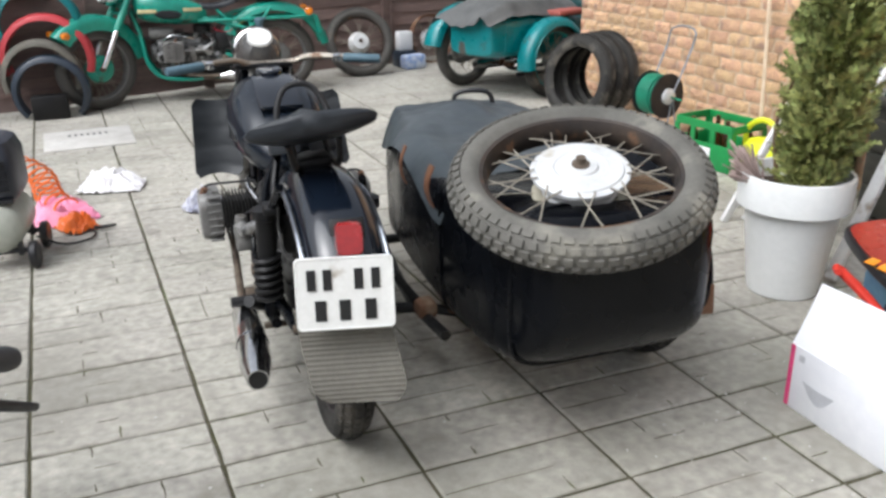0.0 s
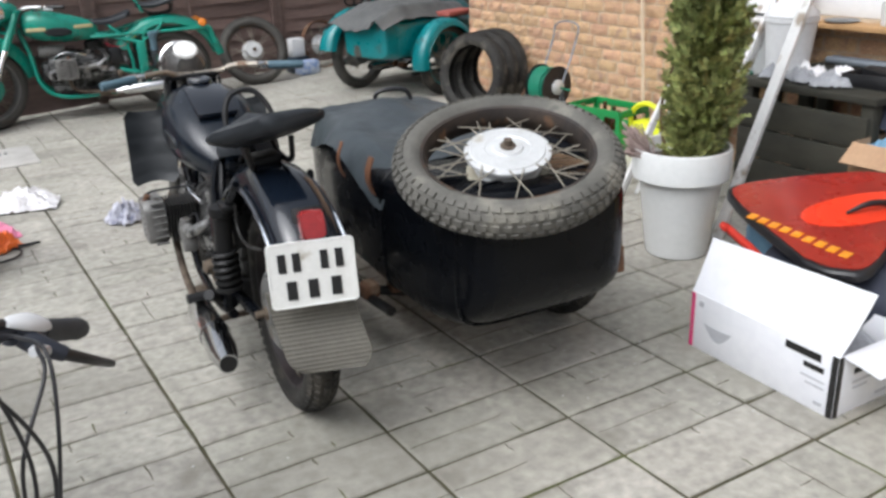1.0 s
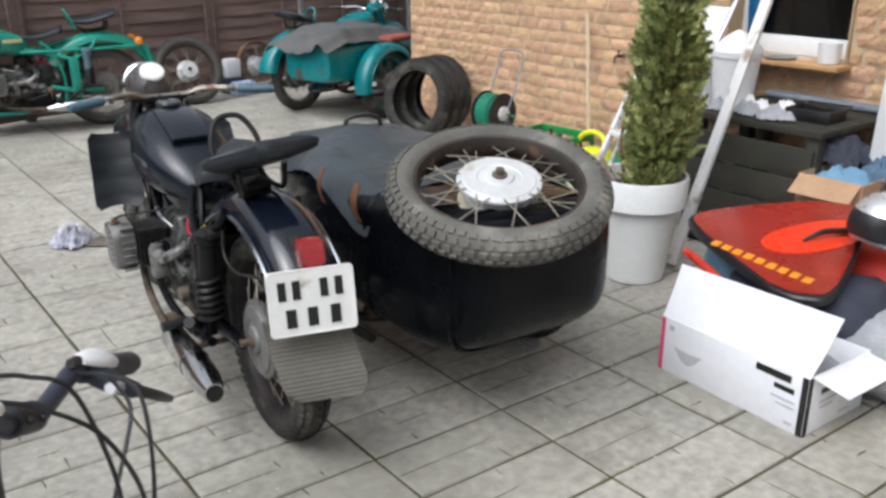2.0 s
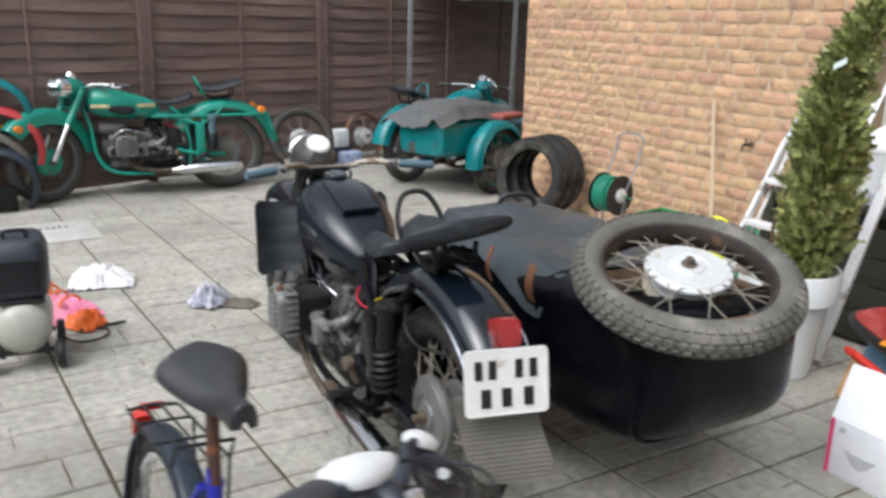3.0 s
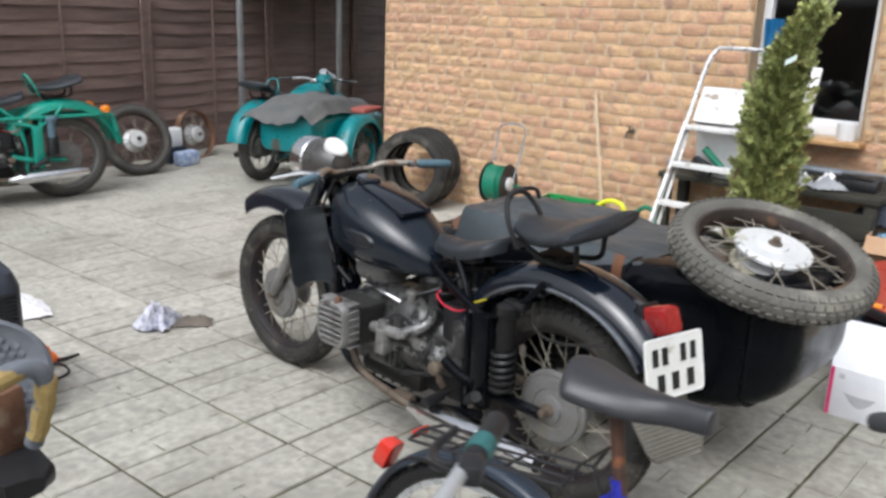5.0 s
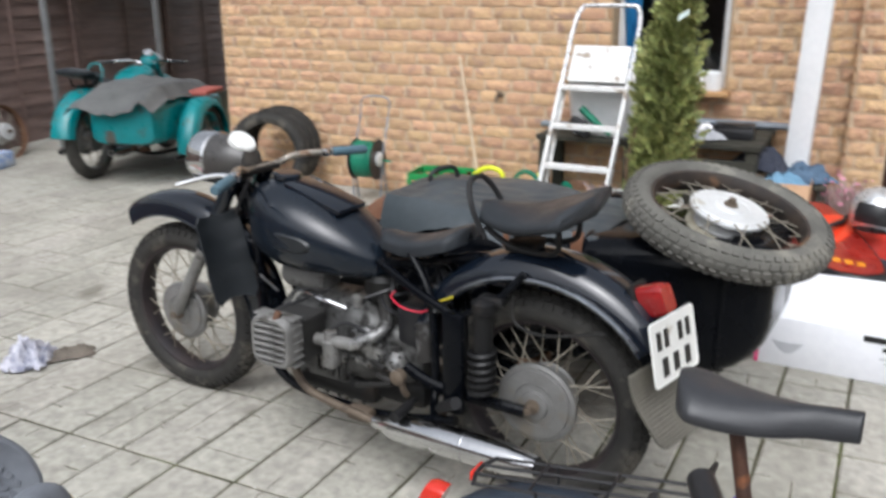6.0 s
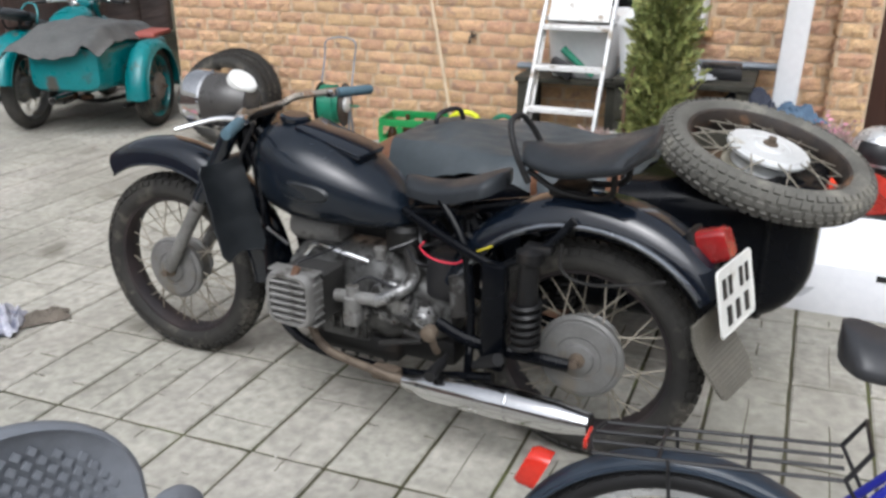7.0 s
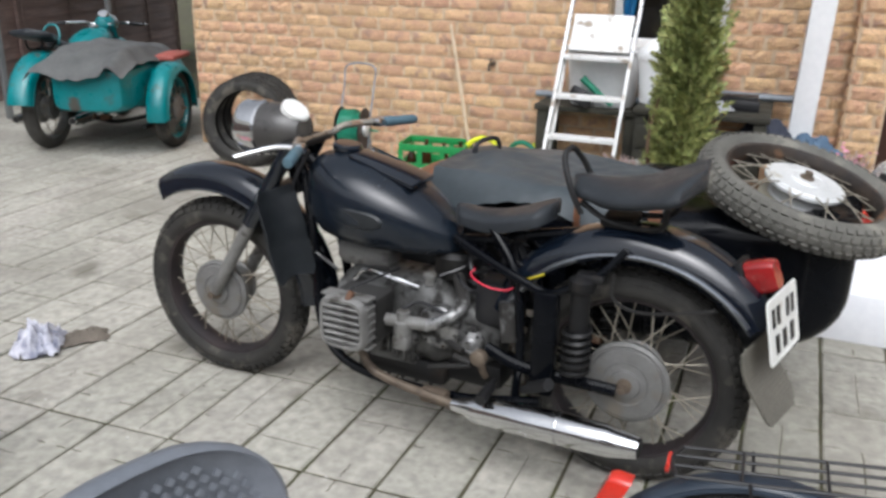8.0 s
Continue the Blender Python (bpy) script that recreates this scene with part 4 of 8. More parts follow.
def build_moto(root, st):
    """A boxer motorcycle; forward is +y, the rear wheel stands on the origin. st: its paint and fittings."""
    paint, frame_mat = st["paint"], st["frame"]
    FY, RZ = st.get("front", 1.54), 0.348
    side_mirror = ((-1, "left"), (1, "right"))
    make_wheel(root, pose(0, 0, RZ), st["tyre"], st["rim"], st["hub"], tread="block", hub_r=0.118)
    steer = Matrix.Translation((0, FY, RZ)) @ Matrix.Rotation(radians(st.get("steer", 0)), 4, "Z")
    front_wheel = make_wheel(root, steer, st["tyre"], st["rim"], st["front_hub"], tread="block", hub_r=0.105)
    # mudguards
    bm = B()
    fender(bm, (FY, RZ), 0.485 if not st["teal"] else 0.455, st.get("front_start", 57), st.get("front_end", 176), 0.082, 0.085 if not st["teal"] else 0.125)
    front = [front_wheel, part("front_mudguard", bm, paint, root)]
    bm = B()
    fender(bm, (0, RZ), 0.490, 22 if not st["teal"] else 30, 143 if not st["teal"] else 168, 0.105, 0.075)
    rear = part("rear_mudguard", bm, paint, root)
    if not st["teal"]:
        bm = B()
        for s in (-1, 1):
            tube(bm, [(s * 0.112, 0.425 * math.cos(radians(a)), RZ + 0.425 * math.sin(radians(a))) for a in range(26, 146, 6)], 0.008, 8)
        part("mudguard_rail", bm, M_RAILSHINE, rear)
        bm = B()
        tube(bm, [(-0.125, 0.05, 0.72), (-0.128, 0.045, 0.64), (-0.128, -0.05, 0.615), (-0.125, -0.24, 0.66)], 0.005, 6, 5)
        part("brake_line", bm, M_STEEL, rear)
    # fuel tank
    bm = B()
    secs = ((0.545, 0.035, 0.735, 0.055), (0.57, 0.065, 0.745, 0.075), (0.65, 0.112, 0.765, 0.095), (0.75, 0.142, 0.785, 0.110), (0.86, 0.156, 0.805, 0.122),
            (0.96, 0.155, 0.818, 0.128), (1.05, 0.135, 0.828, 0.118), (1.10, 0.10, 0.835, 0.095), (1.125, 0.055, 0.838, 0.055))
    if not st["teal"]:
        secs = ((0.548, 0.030, 0.690, 0.030), (0.57, 0.060, 0.700, 0.050), (0.65, 0.110, 0.730, 0.086), (0.75, 0.145, 0.758, 0.118), (0.86, 0.162, 0.780, 0.142),
                (0.96, 0.163, 0.795, 0.150), (1.04, 0.146, 0.806, 0.142), (1.09, 0.115, 0.815, 0.120), (1.125, 0.06, 0.822, 0.07))
    if not st["teal"]:
        secs = [(0.548 + (y - 0.548) * 0.945, hw * 1.10, z, hh) for y, hw, z, hh in secs]
    loft(bm, [oval((0, y, z), hw, hh, 2.6, 28) for y, hw, z, hh in secs])
    tank = part("fuel_tank", bm, st["tank"], root)
    if not st["teal"]:
        tank.location = (0, 0.03, -0.004)
    bm = B()
    lathe(bm, [(0.045, 0.0), (0.045, 0.022), (0.05, 0.026), (0.05, 0.04), (0.042, 0.046), (0.0001, 0.047)], 24, pose(0.0, 0.985, 0.925, 6, 0, 0))
    part("filler_cap", bm, M_BLACK if not st["teal"] else M_CHROME, tank)
    if not st["teal"]:
        bm = B()
        box(bm, (0, 0.815, 0.906), (0.155, 0.25, 0.024), 0.009, Matrix.Rotation(radians(17), 4, "X"))
        part("tool_lid", bm, M_BLACK, tank)
    for s, _ in side_mirror:
        bm = B()
        loft(bm, [[V(s * ((0.148 if st["teal"] else 0.163) + 0.010 * k - 0.012 * abs(p.x) / 0.1), 0.862 + p.x, 0.772 + p.z - 0.12 * p.x * -0.6) for p in oval((0, 0, 0), 0.120 - 0.012 * k, 0.042 - 0.008 * k, 2.2, 20)]
                  for k in range(3)])
        part("knee_grip", bm, M_SHIELD, tank)
    if st["teal"]:
        for s, _ in side_mirror:
            for y in (0.66, 1.02):
                bm = B()
                box(bm, (s * (0.122 if y < 0.8 else 0.146), y, 0.80), (0.012, 0.15, 0.030), 0.004, Matrix.Rotation(radians(s * -8 if y < 0.8 else s * 8), 4, "Z"))
                part("stripe", bm, M_CREAM, tank)
    # seats
    bm = B()
    saddle_mesh(bm, 0.265, 0.60, 0.125, 0.05, 0.835 if st["teal"] else 0.803, 0.028, 0.045, 0.034)
    part("front_saddle", bm, M_LEATHER, root, "", 75)
    bm = B()
    saddle_mesh(bm, -0.16, 0.215, 0.212, 0.06, 0.945, 0.044, 0.060, 0.010)
    rs = part("rear_saddle", bm, M_LEATHER, root, "", 75)
    if not st["teal"]:                    # it sits askew on its bracket
        rs.matrix_basis = Matrix.Translation((-0.022, 0.03, 0.94)) @ Matrix.Rotation(radians(-6), 4, "Y") @ Matrix.Rotation(radians(-4), 4, "Z") @ Matrix.Translation((0, -0.03, -0.94))
    bm = B()
    for s in (-1, 1):
        tube(bm, [(s * 0.05, 0.18, 0.90), (s * 0.05, 0.08, 0.85), (s * 0.06, -0.06, 0.86), (s * 0.07, -0.08, 0.935)], 0.009, 8, 4)
    box(bm, (0, 0.07, 0.845), (0.10, 0.10, 0.03), 0.01)
    part("saddle_bracket", bm, M_BLACKDULL, rs)
    bm = B()
    tube(bm, [(-0.07, 0.17, 0.87), (-0.075, 0.205, 0.955), (-0.045, 0.235, 1.02), (0.0, 0.24, 1.035), (0.045, 0.235, 1.02), (0.075, 0.205, 0.955), (0.07, 0.17, 0.87)], 0.009, 10, 5)
    part("grab_loop", bm, M_RUBBER if not st["teal"] else paint, rs)
    # frame
    bm = B()
    for s in (-1, 1):
        tube(bm, [(s * 0.03, 1.17, 0.86), (s * 0.08, 1.10, 0.60), (s * 0.11, 1.06, 0.34), (s * 0.13, 0.92, 0.215), (s * 0.14, 0.55, 0.20), (s * 0.14, 0.24, 0.26)], 0.017, 10, 5)
        tube(bm, [(s * 0.06, 0.58, 0.72), (s * 0.12, 0.40, 0.67), (s * 0.15, 0.24, 0.625)], 0.015, 10, 4)
        tube(bm, [(s * 0.13, 0.33, 0.24), (s * 0.13, 0.32, 0.45), (s * 0.10, 0.36, 0.66), (s * 0.06, 0.46, 0.78)], 0.014, 10, 4)
        tube(bm, [(s * 0.13, 0.43, 0.40), (s * 0.14, 0.30, 0.365), (s * 0.10, 0.02, 0.335)], 0.020, 10, 4)
        box(bm, (s * 0.15, 0.235, 0.47), (0.05, 0.075, 0.34), 0.012)
        tube(bm, [(s * 0.15, 0.235, 0.62), (s * 0.14, 0.10, 0.70), (s * 0.12, 0.02, 0.79)], 0.012, 8, 4)
    tube(bm, [(0, 1.17, 0.90), (0, 0.90, 0.70), (0, 0.55, 0.70), (0, 0.30, 0.76), (0, 0.1, 0.80)], 0.018, 10, 4)
    lathe(bm, [(0.032, 0), (0.036, 0.01), (0.036, 0.18), (0.032, 0.19)], 16, pose(0, 1.185, 0.78, -26, 0, 0))
    part("frame", bm, frame_mat, root)
    # fork, headlamp, bars
    for s, _ in side_mirror:
        bm = B()
        a = V(s * 0.085, 1.185, 0.95)
        e = V(s * 0.092, FY - 0.005, RZ + 0.005)
        d = (e - a)
        tube(bm, [a, a + d * 0.50], [0.028, 0.030], 14)
        leg = part("fork_leg", bm, paint if st["teal"] else M_BLACK, root)
        front.append(leg)
        bm = B()
        tube(bm, [a + d * 0.47, a + d * 0.52, a + d * 0.97, e], [0.020, 0.024, 0.024, 0.018], 14)
        part("fork_slider", bm, M_ALUDULL if not st["teal"] else M_CHROME, leg)
    for c, sz in (((0, 1.18, 0.955), (0.23, 0.075, 0.022)), ((0, 1.26, 0.79), (0.22, 0.07, 0.025))):
        bm = B()
        box(bm, c, sz, 0.008)
        front.append(part("fork_yoke", bm, paint if st["teal"] else M_BLACKDULL, root))
    hl = Matrix.Translation((0.0, 1.30, 0.985) if not st["teal"] else (0.0, 1.255, 0.955)) @ Matrix.Rotation(radians(st.get("steer", 0)), 4, "Z") @ Matrix.Rotation(radians(-90), 4, "X")
    bm = B()
    lathe(bm, [(0.02, -0.125), (0.055, -0.115), (0.078, -0.08), (0.089, -0.03), (0.092, 0.04)], 32, hl)
    lamp = part("headlamp", bm, st["lamp"], root)
    front.append(lamp)
    bm = B()
    lathe(bm, [(0.091, 0.035), (0.097, 0.042), (0.098, 0.10), (0.092, 0.118), (0.083, 0.122)], 32, hl, cap=False)
    ring_loop(bm, [(0.083, 0.121), (0.086, 0.126), (0.092, 0.119), (0.098, 0.10), (0.098, 0.042), (0.091, 0.035), (0.08, 0.05)], 32, hl)
    part("bezel", bm, M_CHROME, lamp)
    bm = B()
    lathe(bm, [(0.085, 0.112), (0.07, 0.132), (0.045, 0.142), (0.001, 0.146)], 32, hl, cap=False)
    part("lens", bm, M_LENS, lamp)
    bm = B()
    lathe(bm, [(0.001, 0.02), (0.04, 0.035), (0.082, 0.105)], 32, hl, cap=False)
    part("reflector", bm, M_CHROME, lamp)
    bm = B()
    lathe(bm, [(0.046, -0.02), (0.050, 0.0), (0.050, 0.018), (0.044, 0.024), (0.0001, 0.025)], 28, pose(0.0, 1.225, 1.045, 40, 0, 0))
    part("speedometer", bm, M_WHITE if not st["teal"] else M_CHROME, lamp)
    bm = B()
    bx = 0.41 if st["teal"] else 0.385
    tube(bm, [(-bx + 0.03, 1.005, 0.980), (-0.26, 1.06, 0.985), (-0.15, 1.125, 0.985), (-0.09, 1.155, 0.965), (0, 1.165, 0.96), (0.09, 1.155, 0.965), (0.15, 1.125, 0.985),
              (0.26, 1.06, 0.985), (bx - 0.03, 1.005, 0.980)], 0.0125, 10, 5)
    bars = part("handlebar", bm, M_BAR if not st["teal"] else M_CHROME, root, "rust-spotted tubular handlebar" if not st["teal"] else "")
    front.append(bars)
    if not st["teal"]:
        bars.location.x = 0.03
    turned = Matrix.Translation((0, 1.185, 0)) @ Matrix.Rotation(radians(st.get("turned", 0)), 4, "Z") @ Matrix.Translation((0, -1.185, 0))
    for o in front:                       # the whole fork swings round the steering head
        o.matrix_basis = turned @ o.matrix_basis
    for s, _ in side_mirror:
        bm = B()
        a, b = V(s * (bx - 0.115), 1.043, 0.983), V(s * (bx + 0.02), 0.985, 0.978)
        tube(bm, [a, a + (b - a) * 0.05, a + (b - a) * 0.95, b], [0.015, 0.0175, 0.0175, 0.014], 14)
        part("grip", bm, M_BLUEGREY if not st["teal"] else M_BLACKPL, bars)
        bm = B()
        p = V(s * (bx - 0.14), 1.055, 0.985)
        if s < 0 and not st["teal"]:
            tube(bm, [p, p + V(-0.02, 0.07, 0), p + V(-0.055, 0.14, -0.018), p + V(-0.085, 0.19, -0.033)], [0.010, 0.009, 0.008, 0.007], 8, 5)
        else:
            tube(bm, [p, p + V(s * 0.02, 0.05, -0.004), p + V(s * 0.08, 0.075, -0.01), p + V(s * 0.17, 0.04, -0.012)], [0.010, 0.008, 0.007, 0.007], 8, 5)
        box(bm, p, (0.035, 0.035, 0.03), 0.006)
        part("lever", bm, M_CHROME, bars)
    if not st["teal"]:
        for s, _ in side_mirror:
            bm = B()

            def shield(u, v):
                x = 0.108 + 0.187 * u
                z = 0.825 - 0.275 * v
                bow = 0.035 * math.sin(math.pi * u)
                crease = 0.0022 * math.exp(-((v * 4.0) % 1.0 - 0.5) ** 2 / 0.01)
                y = 1.165 + 0.02 * u - 0.10 * v + bow * 0.6 + crease
                x2 = 0.21 + (x - 0.21) * (1 - 0.22 * max(0, abs(v - 0.5) - 0.42) / 0.08) + 0.02 * v
                return V(s * x2, y, z - 0.05 * (u - 0.5) ** 2 * (1 if v > 0.5 else -1))
            sheet(bm, shield, 12, 24, 0.006)
            part("leg_shield", bm, M_SHIELD, root, "black rubber leg shield with creases")
    # engine
    bm = B()
    loft(bm, [oval((0, y, z), hw, hh, 3.2, 24) for y, hw, z, hh in ((0.985, 0.07, 0.42, 0.11), (0.97, 0.10, 0.42, 0.135), (0.88, 0.118, 0.42, 0.15), (0.70, 0.118, 0.42, 0.15), (0.66, 0.12, 0.42, 0.15))])
    box(bm, (0, 0.83, 0.275), (0.20, 0.28, 0.06), 0.015)
    lathe(bm, [(0.055, -0.02), (0.085, 0.0), (0.085, 0.03), (0.06, 0.05)], 28, pose(0, 0.985, 0.43, -90, 0, 0))
    eng = part("engine", bm, M_CASE, root, "oily cast aluminium boxer engine")
    bm = B()
    loft(bm, [oval((0, y, z), hw, hh, 3.0, 24) for y, hw, z, hh in ((0.66, 0.125, 0.42, 0.155), (0.62, 0.125, 0.42, 0.155), (0.58, 0.10, 0.41, 0.125), (0.46, 0.085, 0.39, 0.105), (0.42, 0.05, 0.38, 0.07))])
    box(bm, (-0.09, 0.53, 0.40), (0.03, 0.10, 0.09), 0.01)
    lathe(bm, [(0.02, 0), (0.032, 0.004), (0.032, 0.03), (0.02, 0.036)], 16, pose(-0.07, 0.62, 0.47, 0, -90, 0))
    gear = part("gearbox", bm, M_CASE, root)
    bm = B()
    lathe(bm, [(0.03, -0.10), (0.050, -0.095), (0.054, -0.08), (0.054, 0.08), (0.045, 0.10), (0.03, 0.105)], 28, pose(0, 0.93, 0.595, -90, 0, 0))
    part("generator", bm, M_ALUDULL, eng)
    bm = B()
    lathe(bm, [(0.07, 0.0), (0.072, 0.07), (0.058, 0.085), (0.02, 0.09)], 24, pose(0.0, 0.60, 0.575))
    part("air_filter", bm, M_BLACKDULL, eng)
    bm = B()
    box(bm, (0, 0.76, 0.238), (0.20, 0.34, 0.085), 0.022)
    for k in range(5):
        box(bm, (0, 0.65 + 0.055 * k, 0.193), (0.17, 0.012, 0.016), 0.003)
    part("oil_pan", bm, M_BLACKDULL, eng, "oil-blackened ribbed oil pan")
    bm = B()
    box(bm, (0, 0.50, 0.262), (0.15, 0.20, 0.09), 0.02)
    part("gearbox_foot", bm, M_BLACKDULL, gear)
    # castings bolted on the flanks: clutch and timing covers, ribs, bolts, oil filler
    for s, _ in side_mirror:
        for y, z, r, out, host in ((0.60, 0.43, 0.074, 0.118, gear), (0.50, 0.385, 0.046, 0.088, gear), (0.715, 0.375, 0.038, 0.112, eng), (0.945, 0.40, 0.052, 0.100, eng)):
            bm = B()
            face = Matrix.Translation((s * out, y, z)) @ Matrix.Rotation(radians(90 * s), 4, "Y")
            lathe(bm, [(r, -0.02), (r, 0.010), (r * 0.93, 0.017), (r * 0.60, 0.023), (r * 0.50, 0.020), (r * 0.28, 0.027), (0.0005, 0.028)], 28, face)
            part("cover", bm, M_ALU, host)
            for k in range(6):
                a = 2 * math.pi * (k + 0.3) / 6
                bm = B()
                lathe(bm, [(0.0058, 0.010), (0.0058, 0.021), (0.004, 0.023), (0.0004, 0.0232)], 6, face @ pose(r * 0.84 * math.cos(a), r * 0.84 * math.sin(a), 0))
                part("bolt", bm, M_STEEL, host)
        bm = B()
        for k in range(5):
            box(bm, (s * 0.119, 0.70 + k * 0.03, 0.315 + 0.006 * k), (0.014, 0.010, 0.075), 0.003)
        part("crankcase_ribs", bm, M_CASE, eng)
        bm = B()
        tube(bm, [(s * 0.10, 0.93, 0.53), (s * 0.13, 0.86, 0.585), (s * 0.14, 0.76, 0.575), (s * 0.12, 0.68, 0.55)], 0.010, 10, 5)
        part("breather_pipe", bm, M_CHROME if s < 0 else M_STEEL, eng)
        bm = B()
        lathe(bm, [(0.017, 0), (0.017, 0.022), (0.022, 0.024), (0.022, 0.036), (0.014, 0.040)], 14, pose(s * 0.085, 0.655, 0.555))
        part("oil_filler", bm, M_ALUDULL, gear)
        bm = B()
        tube(bm, [(s * 0.15, 0.52, 0.47), (s * 0.155, 0.58, 0.50), (s * 0.15, 0.66, 0.515), (s * 0.17, 0.71, 0.49)], 0.0055, 8, 5)
        part("fuel_line", bm, M_BLACKPL, eng)
    for s, _ in side_mirror:
        bm = B()
        lathe(bm, [(0.055, 0.11), (0.055, 0.255)], 20, Matrix.Translation((0, 0.85, 0.455)) @ Matrix.Rotation(radians(90 * s), 4, "Y"))
        cyl = part("cylinder", bm, M_STEEL, root)
        for k in range(9):
            piece("fin", CYL_FIN, cyl, pose(s * (0.130 + k * 0.0125), 0.85, 0.455))
        bm = B()
        hm = Matrix.Translation((s * 0.278, 0.85, 0.465))
        loft(bm, [[hm @ V(s * dx, p.x, p.z) for p in oval((0, 0, 0), w, h, 4.0, 28)] for dx, w, h in ((-0.035, 0.080, 0.084), (0.02, 0.085, 0.090), (0.036, 0.083, 0.088), (0.044, 0.078, 0.083), (0.044, 0.068, 0.073), (0.026, 0.064, 0.069))])
        head = part("cylinder_head", bm, M_ALUDULL, root)
        for k in range(6):
            piece("fin", HEAD_RIB, head, hm @ pose(s * 0.037, 0, -0.0575 + k * 0.023) @ Matrix.Diagonal((1, 1 - 0.03 * abs(k - 2.5), 1, 1)))
        for k in range(7):
            piece("fin", HEAD_FIN, head, hm @ pose(s * -0.006, 0, -0.082 + k * 0.0275))
        bm = B()
        tube(bm, [hm @ V(s * 0.03, -0.02, 0.088), hm @ V(s * 0.01, -0.02, 0.115), hm @ V(-s * 0.05, -0.06, 0.13), hm @ V(-s * 0.16, -0.10, 0.14)], 0.0045, 6, 5)
        part("ignition_lead", bm, M_BLACKPL, eng)
        bm = B()
        rod(bm, hm @ V(s * 0.028, -0.02, 0.082), hm @ V(s * 0.018, -0.028, 0.108), 0.012, 10)
        part("spark_plug_cap", bm, M_RUST, eng)
        # carburettor and intake
        bm = B()
        lathe(bm, [(0.028, 0), (0.030, 0.02), (0.030, 0.055), (0.022, 0.06), (0.022, 0.09)], 18, pose(s * 0.185, 0.70, 0.40))
        rod(bm, (s * 0.185, 0.76, 0.45), (s * 0.185, 0.61, 0.46), 0.021, 14)
        box(bm, (s * 0.185, 0.70, 0.385), (0.055, 0.055, 0.05), 0.01)
        part("carburettor", bm, M_ALUDULL, eng)
        bm = B()
        tube(bm, [(s * 0.185, 0.62, 0.455), (s * 0.17, 0.55, 0.49), (s * 0.12, 0.52, 0.53), (s * 0.04, 0.58, 0.60)], 0.021, 12, 5)
        part("intake_pipe", bm, M_ALU, eng)
        # exhaust
        bm = B()
        tube(bm, [(s * 0.215, 0.84, 0.38), (s * 0.212, 0.835, 0.315), (s * 0.212, 0.79, 0.265), (s * 0.217, 0.69, 0.244), (s * 0.222, 0.58, 0.233), (s * 0.225, 0.48, 0.225)], 0.0145, 12, 6)
        part("exhaust_pipe", bm, M_PIPE, root)
        if s < 0 or st["teal"]:
            bm = B()
            path = [V(s * 0.225, 0.50, 0.226), V(s * 0.225, 0.455, 0.228), V(s * 0.227, 0.42, 0.230), V(s * 0.230, 0.17, 0.240), V(s * 0.231, 0.15, 0.241), V(s * 0.238, 0.0, 0.247), V(s * 0.243, -0.095, 0.251)]
            tube(bm, path, [0.021, 0.027, 0.044, 0.050, 0.050, 0.048, 0.032], 18)
            mu = part("muffler", bm, M_CHROME, root, "polished chrome silencer")
            bm = B()
            ring_loop(bm, [(0.0515, -0.004), (0.0525, 0), (0.0515, 0.004), (0.049, 0)], 24, Matrix.Translation(path[4]) @ (path[5] - path[4]).to_track_quat("Z", "Y").to_matrix().to_4x4())
            part("muffler_band", bm, M_CHROME, mu)
            # black disc on the closed end paints the darkness inside the mouth
            bm = B()
            lathe(bm, [(0.0001, 0), (0.0275, 0.001)], 18, Matrix.Translation(path[6] + V(0, -0.0015, 0)) @ RX, cap=False)
            part("muffler_mouth", bm, M_INKSHADE, mu)
        bm = B()
        rod(bm, (s * 0.13, 0.40, 0.29), (s * 0.24, 0.395, 0.29), 0.010, 8)
        rod(bm, (s * 0.175, 0.395, 0.29), (s * 0.27, 0.39, 0.29), 0.018, 12)
        part("footrest", bm, M_RUBBER, root)
        bm = B()
        rod(bm, (s * 0.16, 0.29, 0.30), (s * 0.215, 0.195, 0.37), 0.014, 10)
        rod(bm, (s * 0.18, 0.26, 0.325), (s * 0.225, 0.19, 0.375), 0.019, 12)
        part("pillion_footrest", bm, M_RUBBER, root)
        # rear suspension
        bm = B()
        rod(bm, (s * 0.165, 0.135, 0.40), (s * 0.155, 0.13, 0.70), 0.030, 16)
        lathe(bm, [(0.02, -0.02), (0.04, -0.01), (0.04, 0.02), (0.02, 0.03)], 16, pose(s * 0.156, 0.13, 0.675))
        box(bm, (s * 0.14, 0.11, 0.70), (0.05, 0.085, 0.025), 0.008)
        sh = part("shock_absorber", bm, M_BLACKDULL if not st["teal"] else M_BLUEGREY, root)
        bm = B()
        pts = [(s * 0.163 + 0.038 * math.cos(a), 0.133 + 0.038 * math.sin(a), 0.395 + 0.15 * a / (2 * math.pi * 6)) for a in [k * 2 * math.pi / 14 for k in range(14 * 6 + 1)]]
        tube(bm, pts, 0.0085, 6)
        part("spring", bm, M_BLACKDULL, sh)
    bm = B()
    tube(bm, [(-0.135, 0.43, 0.30), (-0.15, 0.435, 0.33), (-0.155, 0.44, 0.38)], 0.012, 10, 4)
    lathe(bm, [(0.012, 0), (0.026, 0.006), (0.026, 0.032), (0.016, 0.038)], 18, pose(-0.15, 0.44, 0.378, 0, -90, 0))
    part("kick_starter", bm, M_PIPE, root)
    bm = B()
    tube(bm, [(-0.16, 0.53, 0.36), (-0.165, 0.47, 0.345), (-0.16, 0.62, 0.30)], 0.010, 8, 4)
    rod(bm, (-0.12, 0.60, 0.395), (-0.16, 0.50, 0.385), 0.011, 8)
    part("gear_pedal", bm, M_STEEL, root)
